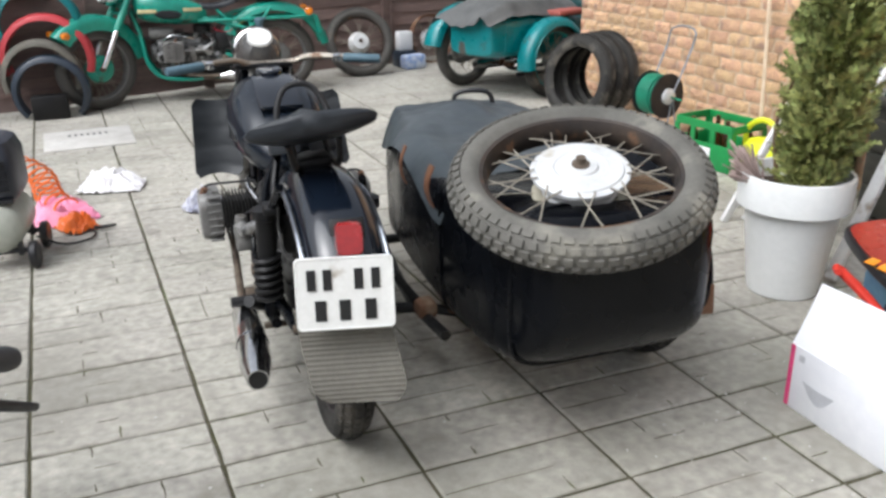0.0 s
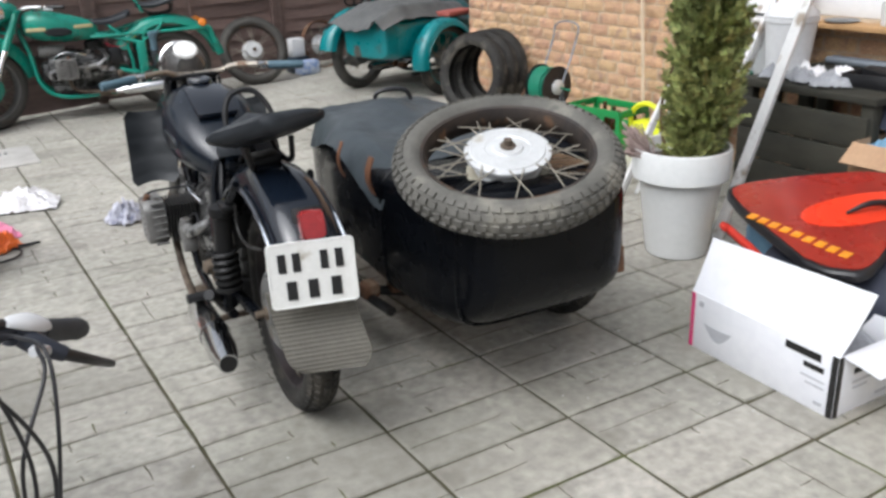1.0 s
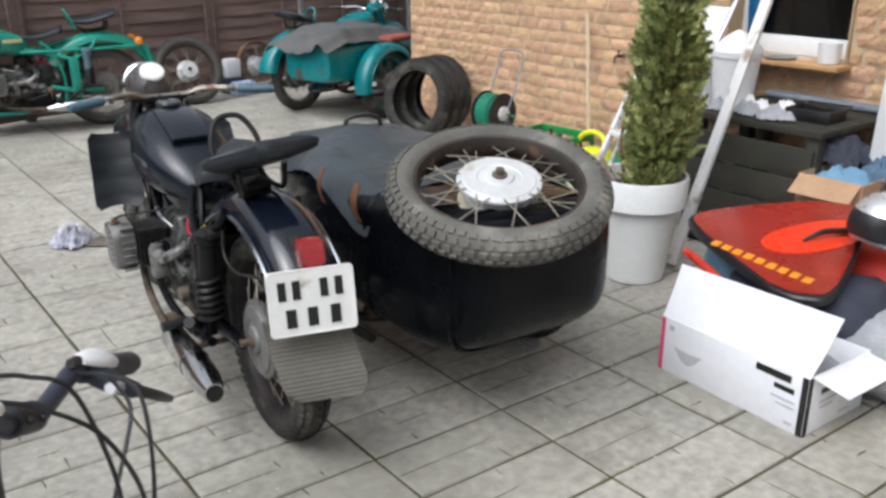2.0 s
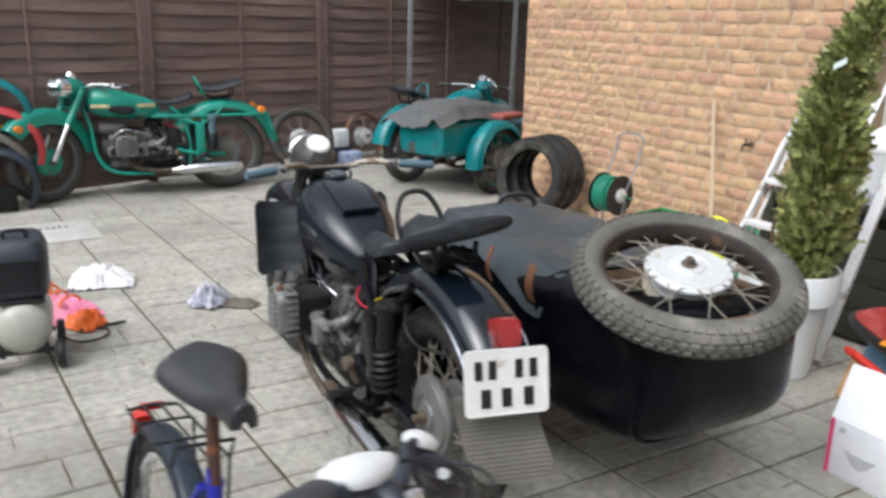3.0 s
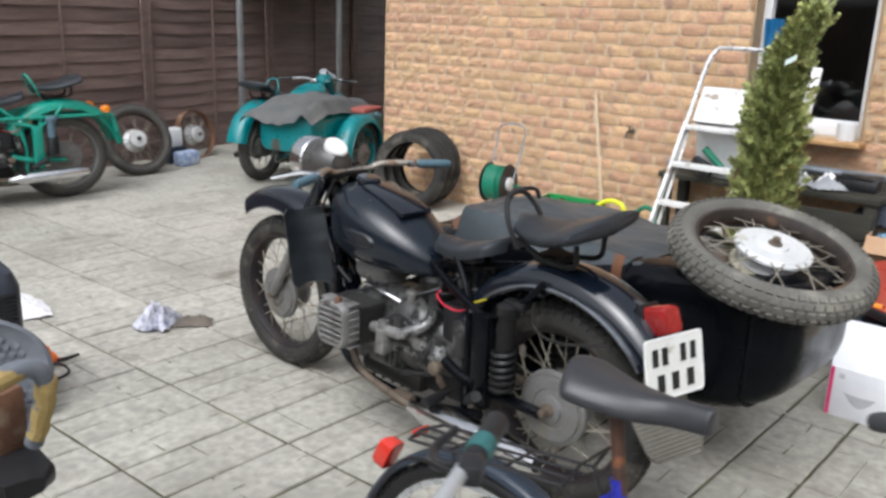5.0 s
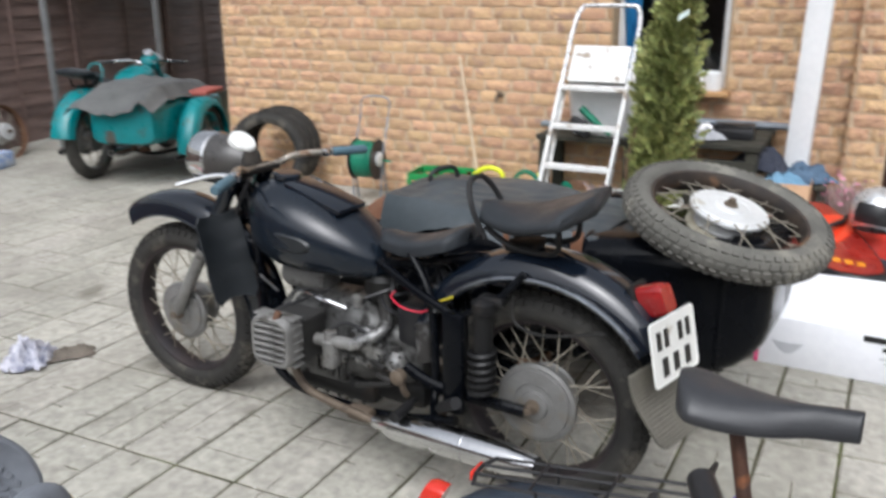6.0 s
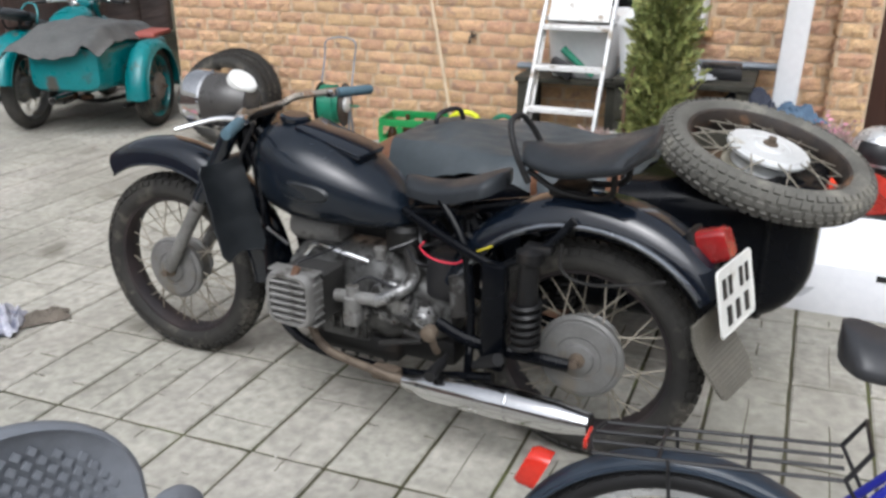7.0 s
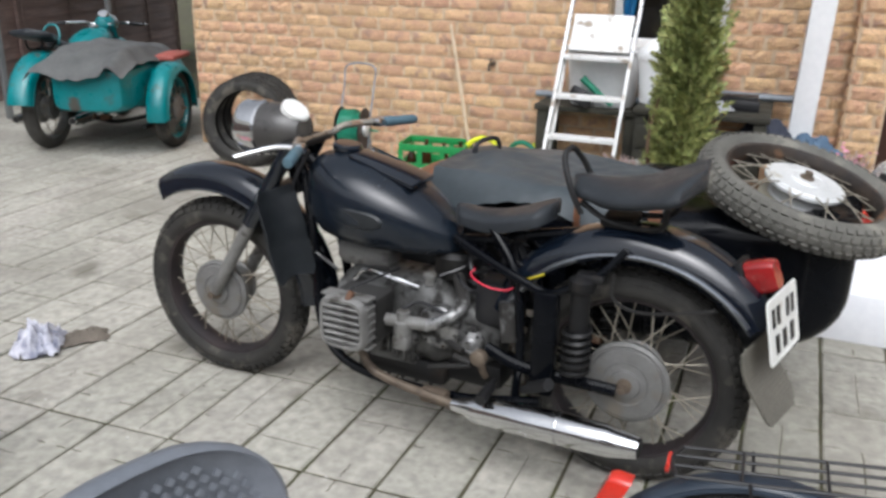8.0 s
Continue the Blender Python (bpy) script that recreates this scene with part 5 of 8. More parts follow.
    # clutter below the engine: stand and linkages
    bm = B()
    for s in (-1, 1):
        tube(bm, [(s * 0.15, 0.62, 0.21), (s * 0.19, 0.50, 0.185), (s * 0.19, 0.36, 0.20)], 0.012, 8, 4)
        box(bm, (s * 0.185, 0.585, 0.215), (0.05, 0.10, 0.05), 0.015)
    rod(bm, (-0.17, 0.36, 0.20), (0.17, 0.36, 0.20), 0.012, 8)
    part("centre_stand", bm, M_PIPE, root)
    bm = B()
    box(bm, (-0.02, 0.43, 0.52), (0.13, 0.14, 0.15), 0.02)
    part("battery", bm, M_BLACKPL, root)
    bm = B()
    rod(bm, (-0.135, 0.355, 0.44), (-0.115, 0.375, 0.56), 0.026, 14)
    part("ignition_coil", bm, M_ALU, root)
    bm = B()
    tube(bm, [(-0.11, 0.33, 0.63), (-0.12, 0.38, 0.60), (-0.125, 0.45, 0.605), (-0.11, 0.50, 0.625), (-0.10, 0.49, 0.645)], 0.0034, 6, 5)
    part("red_wire", bm, M_WIRER, root)
    bm = B()
    tube(bm, [(-0.11, 0.36, 0.625), (-0.12, 0.31, 0.65), (-0.12, 0.26, 0.675)], 0.0034, 6, 5)
    part("yellow_wire", bm, M_WIREY, root)
    rngc = random.Random(3)
    runs = [[V(rngc.uniform(-0.1, 0.1), 0.35 + 0.07 * i + rngc.uniform(-0.02, 0.02), rngc.uniform(0.52, 0.70)) for i in range(5)] for k in range(7)]
    runs.append([(-0.10, 1.10, 0.95), (-0.12, 1.16, 0.80), (-0.09, 1.12, 0.62), (-0.10, 1.0, 0.55)])
    runs.append([(0.10, 1.10, 0.95), (0.12, 1.16, 0.80), (0.06, 1.06, 0.72), (0.05, 0.8, 0.66)])
    for run in runs:
        bm = B()
        tube(bm, run, 0.006, 6, 4)
        part("cable", bm, M_BLACKPL, root)


def build_tail(root):
    """Tail lamp, plate and ribbed flap of the black machine."""
    bm = B()
    m = Matrix.Translation((0.0, -0.325, 0.735)) @ Matrix.Rotation(radians(-8), 4, "Z") @ Matrix.Rotation(radians(-22), 4, "X")
    loft(bm, [[m @ V(p.x, y, p.z) for p in oval((0, 0, 0), w, h, 5, 20)] for y, w, h in ((0.03, 0.034, 0.049), (-0.042, 0.035, 0.044), (-0.054, 0.032, 0.038))])
    lamp = part("tail_lamp", bm, M_RED, root, "red plastic tail lamp")
    bm = B()
    box(bm, m @ V(0, 0.034, 0), (0.09, 0.02, 0.115), 0.004, Matrix.Rotation(radians(-8), 4, "Z") @ Matrix.Rotation(radians(-22), 4, "X"))
    part("lamp_base", bm, M_BLACKDULL, lamp)
    pm = Matrix.Translation((-0.033, -0.408, 0.628)) @ Matrix.Rotation(radians(-12), 4, "Z") @ Matrix.Rotation(radians(-12), 4, "X")
    bm = B()

    def rr(w, h, r, y):
        out = []
        for cx, cz, a0 in ((w - r, h - r, 0), (-w + r, h - r, 90), (-w + r, -h + r, 180), (w - r, -h + r, 270)):
            out += [pm @ V(cx + r * math.cos(radians(a0 + k * 22.5)), y, cz + r * math.sin(radians(a0 + k * 22.5))) for k in range(5)]
        return out
    loft(bm, [rr(0.1225, 0.0925, 0.014, 0.002), rr(0.1225, 0.0925, 0.014, -0.001), rr(0.1205, 0.0905, 0.013, -0.003), rr(0.1175, 0.0875, 0.012, -0.003), rr(0.1165, 0.0865, 0.012, -0.0015)])
    plate = part("number_plate", bm, M_WHITE, root, "worn white enamel number plate")
    for x, z, w in ((-0.082, 0.036, 0.022), (-0.042, 0.036, 0.022), (0.035, 0.036, 0.022), (0.077, 0.036, 0.022), (-0.062, -0.042, 0.028), (-0.002, -0.042, 0.028), (0.062, -0.042, 0.028)):
        bm = B()
        box(bm, pm @ V(x, -0.0035, z), (w, 0.002, 0.052), 0, pm.to_3x3().to_4x4())
        part("plate_bar", bm, M_INKSHADE, plate)
    bm = B()

    def flap(u, v):
        x = (u - 0.5) * (0.240 - 0.03 * max(0, v - 0.8) * 5)
        z = 0.56 - 0.225 * v
        y = -0.352 - 0.085 * v + 0.012 * math.sin(v * 5) + 0.0022 * math.sin(v * 125) - 0.21 * x
        k = max(0.0, v - 0.86) / 0.14
        x *= math.sqrt(max(0.05, 1 - 0.35 * k * k))
        return V(x - 0.035 + 0.025 * v, y, z)
    sheet(bm, flap, 10, 72, 0.006)
    part("mud_flap", bm, M_FLAP, root, "dusty grey ribbed rubber mud flap", 80)


def build_sidecar(root, paint, black):
    """The sidecar on the machine's right: boat-shaped body, wheel, mudguard and struts."""
    CX = 0.685 if black else 0.70
    bm = B()
    secs = ((-0.575, 0.190, 0.645, 0.115), (-0.570, 0.215, 0.638, 0.145), (-0.555, 0.238, 0.622, 0.172), (-0.525, 0.258, 0.602, 0.196), (-0.48, 0.274, 0.582, 0.215), (-0.40, 0.290, 0.558, 0.236), (-0.30, 0.300, 0.544, 0.247), (-0.20, 0.308, 0.535, 0.252), (0.10, 0.32, 0.518, 0.235), (0.45, 0.315, 0.52, 0.235),
            (0.80, 0.29, 0.505, 0.215), (1.05, 0.225, 0.50, 0.18), (1.22, 0.155, 0.50, 0.145), (1.32, 0.085, 0.50, 0.10), (1.35, 0.03, 0.50, 0.05))
    if not black:
        secs = ((-0.46, 0.235, 0.585, 0.13), (-0.452, 0.272, 0.585, 0.165), (-0.42, 0.292, 0.585, 0.182), (-0.20, 0.308, 0.58, 0.19), (0.10, 0.32, 0.575, 0.20)) + tuple(q for q in secs if q[0] > 0.3)
    loft(bm, [oval((CX, y, z), hw, hh, 6.0 if black else 5.5, 44) for y, hw, z, hh in secs])
    body = part("sidecar_body", bm, paint, root, "black steel sidecar body with scuffs" if black else "teal steel sidecar body")
    for y, hw, z, hh in ((-0.43, 0.284, 0.567, 0.2285), (0.05, 0.318, 0.521, 0.238)) if black else ((-0.30, 0.301, 0.583, 0.187), (0.05, 0.318, 0.576, 0.1985)):
        bm = B()
        loft(bm, [oval((CX, y + d, z), hw + e, hh + e, 6.0 if black else 5.5, 44) for d, e in ((-0.012, 0.0), (-0.006, 0.005), (0.006, 0.005), (0.012, 0.0))], cap=False)
        part("body_bead", bm, paint, body)
    wx, wy = 1.13, 0.17
    make_wheel(root, pose(wx, wy, 0.348), M_TYRE, M_RIM if black else M_TEAL, M_HUB, hub_r=0.10, drum_side=1)
    bm = B()
    fender(bm, (0, 0), 0.405, -8, 188, 0.095, 0.075)
    bmesh.ops.translate(bm, verts=bm.verts[:], vec=(wx, wy, 0.345))
    fd = part("sidecar_mudguard", bm, paint, root)
    if black:
        bm = B()
        box(bm, (wx + 0.03, wy - 0.392, 0.335), (0.085, 0.014, 0.10), 0.004, Matrix.Rotation(radians(-6), 4, "X"))
        part("guard_flap", bm, M_RUST, fd, "rusty brown steel flap")
    bm = B()
    for pts in (((0.10, 0.30, 0.24), (0.35, 0.28, 0.22), (0.62, 0.20, 0.20), (1.05, 0.17, 0.30)), ((0.12, 0.95, 0.24), (0.35, 0.95, 0.23), (0.70, 0.92, 0.24)),
                ((0.38, 0.05, 0.215), (0.36, 0.40, 0.205), (0.40, 1.0, 0.23)), ((1.0, -0.15, 0.23), (1.02, 0.40, 0.215), (0.95, 0.85, 0.24))):
        tube(bm, pts, 0.019, 10, 5)
    tube(bm, [(0.06, 0.55, 0.70), (0.20, 0.40, 0.46), (0.37, 0.25, 0.225)], 0.014, 10, 3)
    tube(bm, [(0.06, 1.02, 0.62), (0.20, 0.99, 0.42), (0.38, 0.95, 0.24)], 0.014, 10, 3)
    part("sidecar_frame", bm, M_BLACKDULL, root)
    for c, sz in (((0.37, 0.24, 0.235), (0.07, 0.08, 0.06)), ((0.50, 0.24, 0.225), (0.10, 0.06, 0.05))):
        bm = B()
        box(bm, c, sz, 0.015)
        part("strut_clamp", bm, M_RUST, root)
    if black:
        bm = B()

        def cover(u, v):
            y = 0.02 + 0.90 * u
            s = v * 2 - 1
            hw = 0.345 - 0.06 * max(0, u - 0.55) * 2
            x = 0.70 + hw * s
            edge = max(0.0, abs(s) - 0.76) / 0.24
            z = 0.771 + 0.035 * u + 0.018 * math.sin(u * 3.0) - 0.008 * u * u - 0.02 * s * s - (0.145 if s < 0 else 0.10) * edge ** 1.5 * (0.65 + 0.35 * math.sin(u * 7 + 1))
            z += 0.015 * noise.noise(V(u * 4, v * 4, 1.7)) + 0.010 * abs(noise.noise(V(u * 9 + v * 4, v * 8, 4.2))) + 0.030 * math.exp(-((u - 0.80) / 0.10) ** 2 - ((s + 0.1) / 0.35) ** 2) - 0.025 * math.exp(-((u - 0.35) / 0.2) ** 2 - (s / 0.6) ** 2)
            return V(x, y - 0.04 * (1 - abs(s)) * (1 - u), z)
        sheet(bm, cover, 60, 44, 0.004)
        cow = B()
        sheet(cow, lambda u, v: V(0.70 + (v * 2 - 1) * (0.27 - 0.15 * u), 0.90 + 0.26 * u, 0.782 - 0.02 * u - 0.085 * (v * 2 - 1) ** 2 - 0.09 * u * u), 12, 12, 0.004)
        part("nose_cowl", cow, M_STRAP, root, "rust-brown sheet cowl on the nose")
        cov = part("cockpit_cover", bm, M_COVER, root, "grey-black leatherette cockpit cover, slack and creased")
        bm = B()
        tube(bm, [(0.70, 0.85, 0.77), (0.705, 0.845, 0.845), (0.82, 0.81, 0.85), (0.85, 0.80, 0.77)], 0.010, 8, 5)
        part("grab_handle", bm, M_BLACKPL, cov)
        for x, y, half in ((0.352, 0.04, 0.02), (0.345, 0.30, 0.011)):
            bm = B()

            def strap(u, v):
                return V(x - 0.012 - 0.02 * math.sin(v * 3), y + (u - 0.5) * 2 * half, 0.80 - 0.13 * v)
            sheet(bm, strap, 2, 10, 0.004)
            part("strap", bm, M_STRAP, cov, "tan leather strap")
    else:
        bm = B()

        def cover(u, v):
            y = -0.44 + 1.12 * u
            s = v * 2 - 1
            edge = max(0.0, abs(s) - 0.66) / 0.34
            back = max(0.0, 0.20 - u) / 0.20
            z = 0.872 + 0.030 * math.sin(u * 4 + s) - 0.13 * edge ** 1.3 - 0.20 * back ** 1.4 * (0.55 + 0.45 * math.cos(s * 2.2)) + 0.035 * noise.noise(V(u * 5, v * 5, 3.1))
            z += 0.018 * abs(noise.noise(V(u * 9, v * 9, 7.3))) + 0.012 * math.sin(v * 31 + 4 * u) * (edge + back)
            return V(0.64 + 0.40 * s, y - 0.10 * back, z)
        sheet(bm, cover, 46, 40, 0.005)
        part("cockpit_cover", bm, M_TARP, root, "crumpled grey tarpaulin over the cockpit")
        bm = B()
        box(bm, (1.06, 0.42, 0.77), (0.20, 0.40, 0.05), 0.02)
        part("seat_cushion", bm, M_TERRA, root, "faded red vinyl cushion")


BLACK_STYLE = dict(paint=M_BLACK, frame=M_BODY, tank=M_TANK, lamp=M_LAMPGREY, tyre=M_TYRE, rim=M_RIM, hub=M_HUB, front_hub=M_HUB, teal=False, steer=2, front=1.56)
TEAL_STYLE = dict(paint=M_GREEN, frame=M_GREEN, tank=M_GREEN, lamp=M_GREEN, tyre=M_TYREGREY, rim=M_HUB, hub=M_HUB, front_hub=M_GREEN, teal=True, steer=0, turned=34, front_start=42, front_end=172, front=1.52)
BLUE_STYLE = dict(TEAL_STYLE, paint=M_TEAL, frame=M_TEAL, tank=M_TEAL, lamp=M_TEAL, front_hub=M_HUB, turned=8)

rig = thing("sidecar_motorcycle", "black vintage boxer motorcycle with sidecar, dusty and worn, on the paving", "motorcycle", pose(-0.02, 0, 0))
build_moto(rig, BLACK_STYLE)
build_tail(rig)
build_sidecar(rig, M_BODY, True)

solo = thing("motorcycle", "sea-green vintage motorcycle with cream tank stripes parked along the fence", "motorcycle", pose(0.615, 5.68, 0, 0, 0, 88.6) @ Matrix.Diagonal((1.045, 1.045, 0.985, 1)))
build_moto(solo, TEAL_STYLE)
for s in (-1, 1):
    bm = B()
    lathe(bm, [(0.012, 0), (0.034, 0.006), (0.034, 0.05), (0.02, 0.06)], 16, pose(s * 0.13, -0.30, 0.75, 0, 90 * s, 0))
    part("turn_signal", bm, M_ORANGE, solo)
    bm = B()
    swing = Matrix.Translation((0, 1.185, 0)) @ Matrix.Rotation(radians(34), 4, "Z") @ Matrix.Translation((0, -1.185, 0))
    lathe(bm, [(0.012, 0), (0.030, 0.006), (0.030, 0.045), (0.018, 0.052)], 16, swing @ pose(s * 0.085, 1.80, 0.66, 0, 90 * s, 0))
    part("turn_signal", bm, M_ORANGE, solo)
bm = B()
tube(bm, [(-0.10, -0.36, 0.70), (-0.12, -0.20, 0.70), (-0.13, 0.4, 0.70), (-0.10, 0.62, 0.70)], 0.016, 8, 4)
tube(bm, [(0.10, -0.36, 0.70), (0.12, -0.20, 0.70), (0.13, 0.4, 0.70), (0.10, 0.62, 0.70)], 0.016, 8, 4)
tube(bm, [(-0.13, 0.20, 0.70), (-0.13, 0.22, 0.28)], 0.014, 8)
tube(bm, [(-0.12, -0.36, 0.70), (-0.12, -0.40, 0.55)], 0.02, 8)
part("subframe", bm, M_GREEN, solo)

teal_rig = thing("sidecar_motorcycle", "teal motorcycle with sidecar under a grey tarpaulin beside the house", "motorcycle", pose(2.36, 5.36, 0, 0, 0, -68) @ Matrix.Diagonal((0.96, 0.96, 0.92, 1)))
build_moto(teal_rig, BLUE_STYLE)
before = set(teal_rig.children)
build_sidecar(teal_rig, M_TEAL, False)
for o in set(teal_rig.children) - before:  # this sidecar is hung closer to its machine
    o.location.x -= 0.12

# the spare wheel lying on the black sidecar
spare = thing("spare_wheel", "muddy spoked spare wheel lying tilted on the sidecar", "wheel", pose(0.60, -0.375, 0.838, 15, -8, 0) @ pose(0, 0, 0, 0, -90, 0))
make_wheel(spare, Matrix(), M_TYRE_SPARE, M_RIMRUST, M_HUBWHITE, tread="block", spokes=36, name="rim", drum_side=1, hub_r=0.118, k=0.62)
bm = B()
lathe(bm, [(0.03, -0.052), (0.112, -0.050), (0.127, -0.044), (0.127, -0.036), (0.112, -0.032), (0.03, -0.030)], 40, RY)
part("hub_flange", bm, M_HUBDIRT, spare, "mud-stained lower hub flange")


# ---------------------------------------------------------------- things by the fence and the house
def lean_wheel(name, label, m, rim_mat, hub_mat, tyre):
    w = thing(name, label, "wheel", m, "stored wheels")
    make_wheel(w, Matrix(), M_TYREGREY, rim_mat, hub_mat, name="rim", tyre=tyre, spokes=32)
    return w


lean_wheel("spoked_wheel", "spoked motorcycle wheel with worn tyre leaning on the fence", pose(1.56, 6.30, 0.33, 0, 0, -92) @ pose(0, 0, 0, 0, -20, 0), M_RIMRUST, M_HUBWHITE, True)
lean_wheel("bare_wheel", "rusty spoked wheel without a tyre leaning on the fence", pose(2.50, 6.86, 0.245, 0, 0, -72) @ pose(0, 0, 0, 0, -12, 0), M_RUST, M_HUBWHITE, False)


def build_bare_tyre():
    bm = B()
    sec = tyre_section(0.335, 0.060, 0.232)
    inner = [(r - 0.010 if 0 < i < 14 else r, z * 0.86) for i, (r, z) in enumerate(sec)]
    ring_loop(bm, sec + inner[::-1], 64, Matrix())
    add_tread(bm, ((-50, 0.018), (-17, 0.017), (17, 0.017), (50, 0.018)), 0.335, 0.060, 56)
    bmesh.ops.transform(bm, matrix=RY, verts=bm.verts[:])
    return bm


TY0 = solid("tyre", build_bare_tyre(), M_TYRE, "bare dusty motorcycle tyre standing in a row by the brick wall", "tyre",
            pose(2.66, 3.60, 0.325, 0, 0, 22) @ pose(0, 0, 0, 0, 10, 0), "tyres by the wall")
copy_thing(TY0, pose(2.80, 3.65, 0.325, 0, 0, 20) @ pose(0, 0, 0, 0, 8, 0))
copy_thing(TY0, pose(2.925, 3.69, 0.325, 0, 0, 18) @ pose(0, 0, 0, 0, 6, 0))


def build_reel():
    r = thing("hose_reel", "green garden hose wound on a small reel cart", "hose reel", pose(2.85, 2.78, 0, 0, 0, 12))
    ax = pose(0, 0, 0.33, 90, 0, 0)
    bm = B()
    pts = []
    for k in range(16 * 22):
        a = k * 2 * math.pi / 16
        turn = k / 16
        lay = 0.098 + 0.017 * (turn // 8)
        f = (turn % 8) / 8
        f = f if int(turn // 8) % 2 == 0 else 1 - f
        pts.append(ax @ V(lay * math.cos(a), lay * math.sin(a), -0.075 + 0.15 * f))
    tube(bm, pts, 0.0105, 6)
    part("hose", bm, M_HOSEG, r)
    bm = B()
    for z in (-0.09, 0.09):
        lathe(bm, [(0.02, z - 0.004), (0.15, z - 0.004), (0.155, z), (0.15, z + 0.004), (0.02, z + 0.004)], 36, ax)
    lathe(bm, [(0.07, -0.09), (0.07, 0.09)], 20, ax)
    part("drum", bm, M_BLACKPL, r)
    bm = B()
    lathe(bm, [(0.055, 0.094), (0.055, 0.112), (0.03, 0.125), (0.0001, 0.126)], 20, ax)
    part("hub_cap", bm, M_HUBWHITE, r)
    bm = B()
    for s in (-1, 1):
        tube(bm, [(0.10, s * 0.12, 0.0), (0.02, s * 0.12, 0.33), (-0.02, s * 0.11, 0.0)], 0.008, 8)
    tube(bm, [(0.02, -0.115, 0.33), (0.16, -0.115, 0.62), (0.20, -0.10, 0.76), (0.20, 0.10, 0.76), (0.16, 0.115, 0.62), (0.02, 0.115, 0.33)], 0.0068, 8, 4)
    part("cart_frame", bm, M_TAPE, r)
    bm = B()
    tube(bm, [ax @ V(0, 0.0, 0.12), ax @ V(0.05, -0.02, 0.14), ax @ V(0.05, -0.02, 0.18)], 0.008, 8)
    part("crank", bm, M_HOSEG, r)


build_reel()


def build_crate(m):
    c = thing("bottle_crate", "green plastic bottle crate with a few brown bottles", "crate", m)
    bm = B()
    w, d, h, t = 0.40, 0.30, 0.27, 0.012
    box(bm, (0, 0, 0.01), (w, d, 0.016), 0.003)
    for s in (-1, 1):
        for z0, z1 in ((0.004, 0.15), (0.225, h)):
            box(bm, (0, s * d / 2, (z0 + z1) / 2), (w, t, z1 - z0), 0.004)
            box(bm, (s * w / 2, 0, (z0 + z1) / 2), (t, d - t, z1 - z0), 0.004)
        for u in (-0.19, -0.07, 0.07, 0.19):
            box(bm, (u, s * d / 2, 0.19), (0.03, t * 0.9, 0.08))
        for u in (-0.135, 0.135):
            box(bm, (s * w / 2, u, 0.19), (t * 0.9, 0.03, 0.08))
    part("crate_body", bm, M_CRATE, c)
    bm = B()
    box(bm, (0.0, 0.158, 0.09), (0.13, 0.006, 0.07), 0.002)
    part("crate_label", bm, M_WHITEPL, c)
    bm = B()
    lathe(bm, [(0.031, 0.0), (0.032, 0.01), (0.032, 0.13), (0.028, 0.16), (0.014, 0.19), (0.013, 0.235), (0.015, 0.24), (0.001, 0.241)], 16)
    me = finish("bottle", bm, M_BOTTLE)
    for x, y in ((-0.14, -0.08), (-0.14, 0.08), (-0.05, 0.0), (0.08, -0.08), (0.14, 0.07)):
        piece("bottle", me, c, pose(x, y, 0.02))


build_crate(pose(2.90, 2.12, 0, 0, 0, 102) @ Matrix.Diagonal((1.15, 1.0, 1.1, 1)))


def build_can(m, mat, label):
    c = thing("watering_can", label, "watering can", m @ Matrix.Diagonal((1.2, 1.2, 1.2, 1)), "watering cans")
    bm = B()
    loft(bm, [oval((0, 0, z), a, b, 2.3, 24, "z") for z, a, b in ((0, 0.085, 0.11), (0.01, 0.092, 0.118), (0.15, 0.088, 0.112), (0.19, 0.07, 0.09), (0.20, 0.045, 0.06))])
    part("can_body", bm, mat, c)
    bm = B()
    tube(bm, [(0, -0.09, 0.06), (0, -0.20, 0.15), (0, -0.27, 0.24)], [0.028, 0.018, 0.013], 12, 4)
    lathe(bm, [(0.013, 0), (0.035, 0.03), (0.035, 0.036)], 16, pose(0, -0.265, 0.235, 48, 0, 0))
    part("spout", bm, mat, c)
    bm = B()
    tube(bm, [(0, -0.07, 0.19), (0, -0.04, 0.27), (0, 0.05, 0.285), (0, 0.13, 0.22), (0, 0.12, 0.10)], 0.014, 10, 5)
    part("can_handle", bm, mat, c)


build_can(pose(2.96, 1.75, 0.0, 0, 0, 10), M_LIME, "lime yellow plastic watering can on the paving")
build_can(pose(2.95, 1.46, 0.0, 0, 0, -20), M_HOSEG, "green plastic watering can on the paving")

bm = B()
tube(bm, [(3.01, 1.86, 0.0), (3.10, 2.01, 0.55), (3.183, 2.157, 1.085)], 0.0125, 10)
solid("broom_handle", bm, M_STICK, "pale wooden broom handle leaning on the brick wall", "stick")


def build_tap():
    t = thing("garden_tap", "small weathered brass tap on the brick wall", "tap", WALL @ pose(2.57, -0.016, 0.82))
    bm = B()
    rod(bm, (0, 0.02, 0), (0, -0.06, 0), 0.012, 10)
    tube(bm, [(0, -0.05, 0), (0, -0.075, -0.005), (0, -0.08, -0.045)], 0.010, 10, 4)
    lathe(bm, [(0.022, 0), (0.022, 0.006)], 14, pose(0, 0.012, 0, 90, 0, 0))
    part("spout", bm, M_PIPE, t)
    bm = B()
    rod(bm, (0, -0.045, 0.0), (0, -0.045, 0.035), 0.006, 8)
    box(bm, (0, -0.045, 0.037), (0.05, 0.012, 0.007), 0.003)
    part("tap_lever", bm, M_PIPE, t)


build_tap()


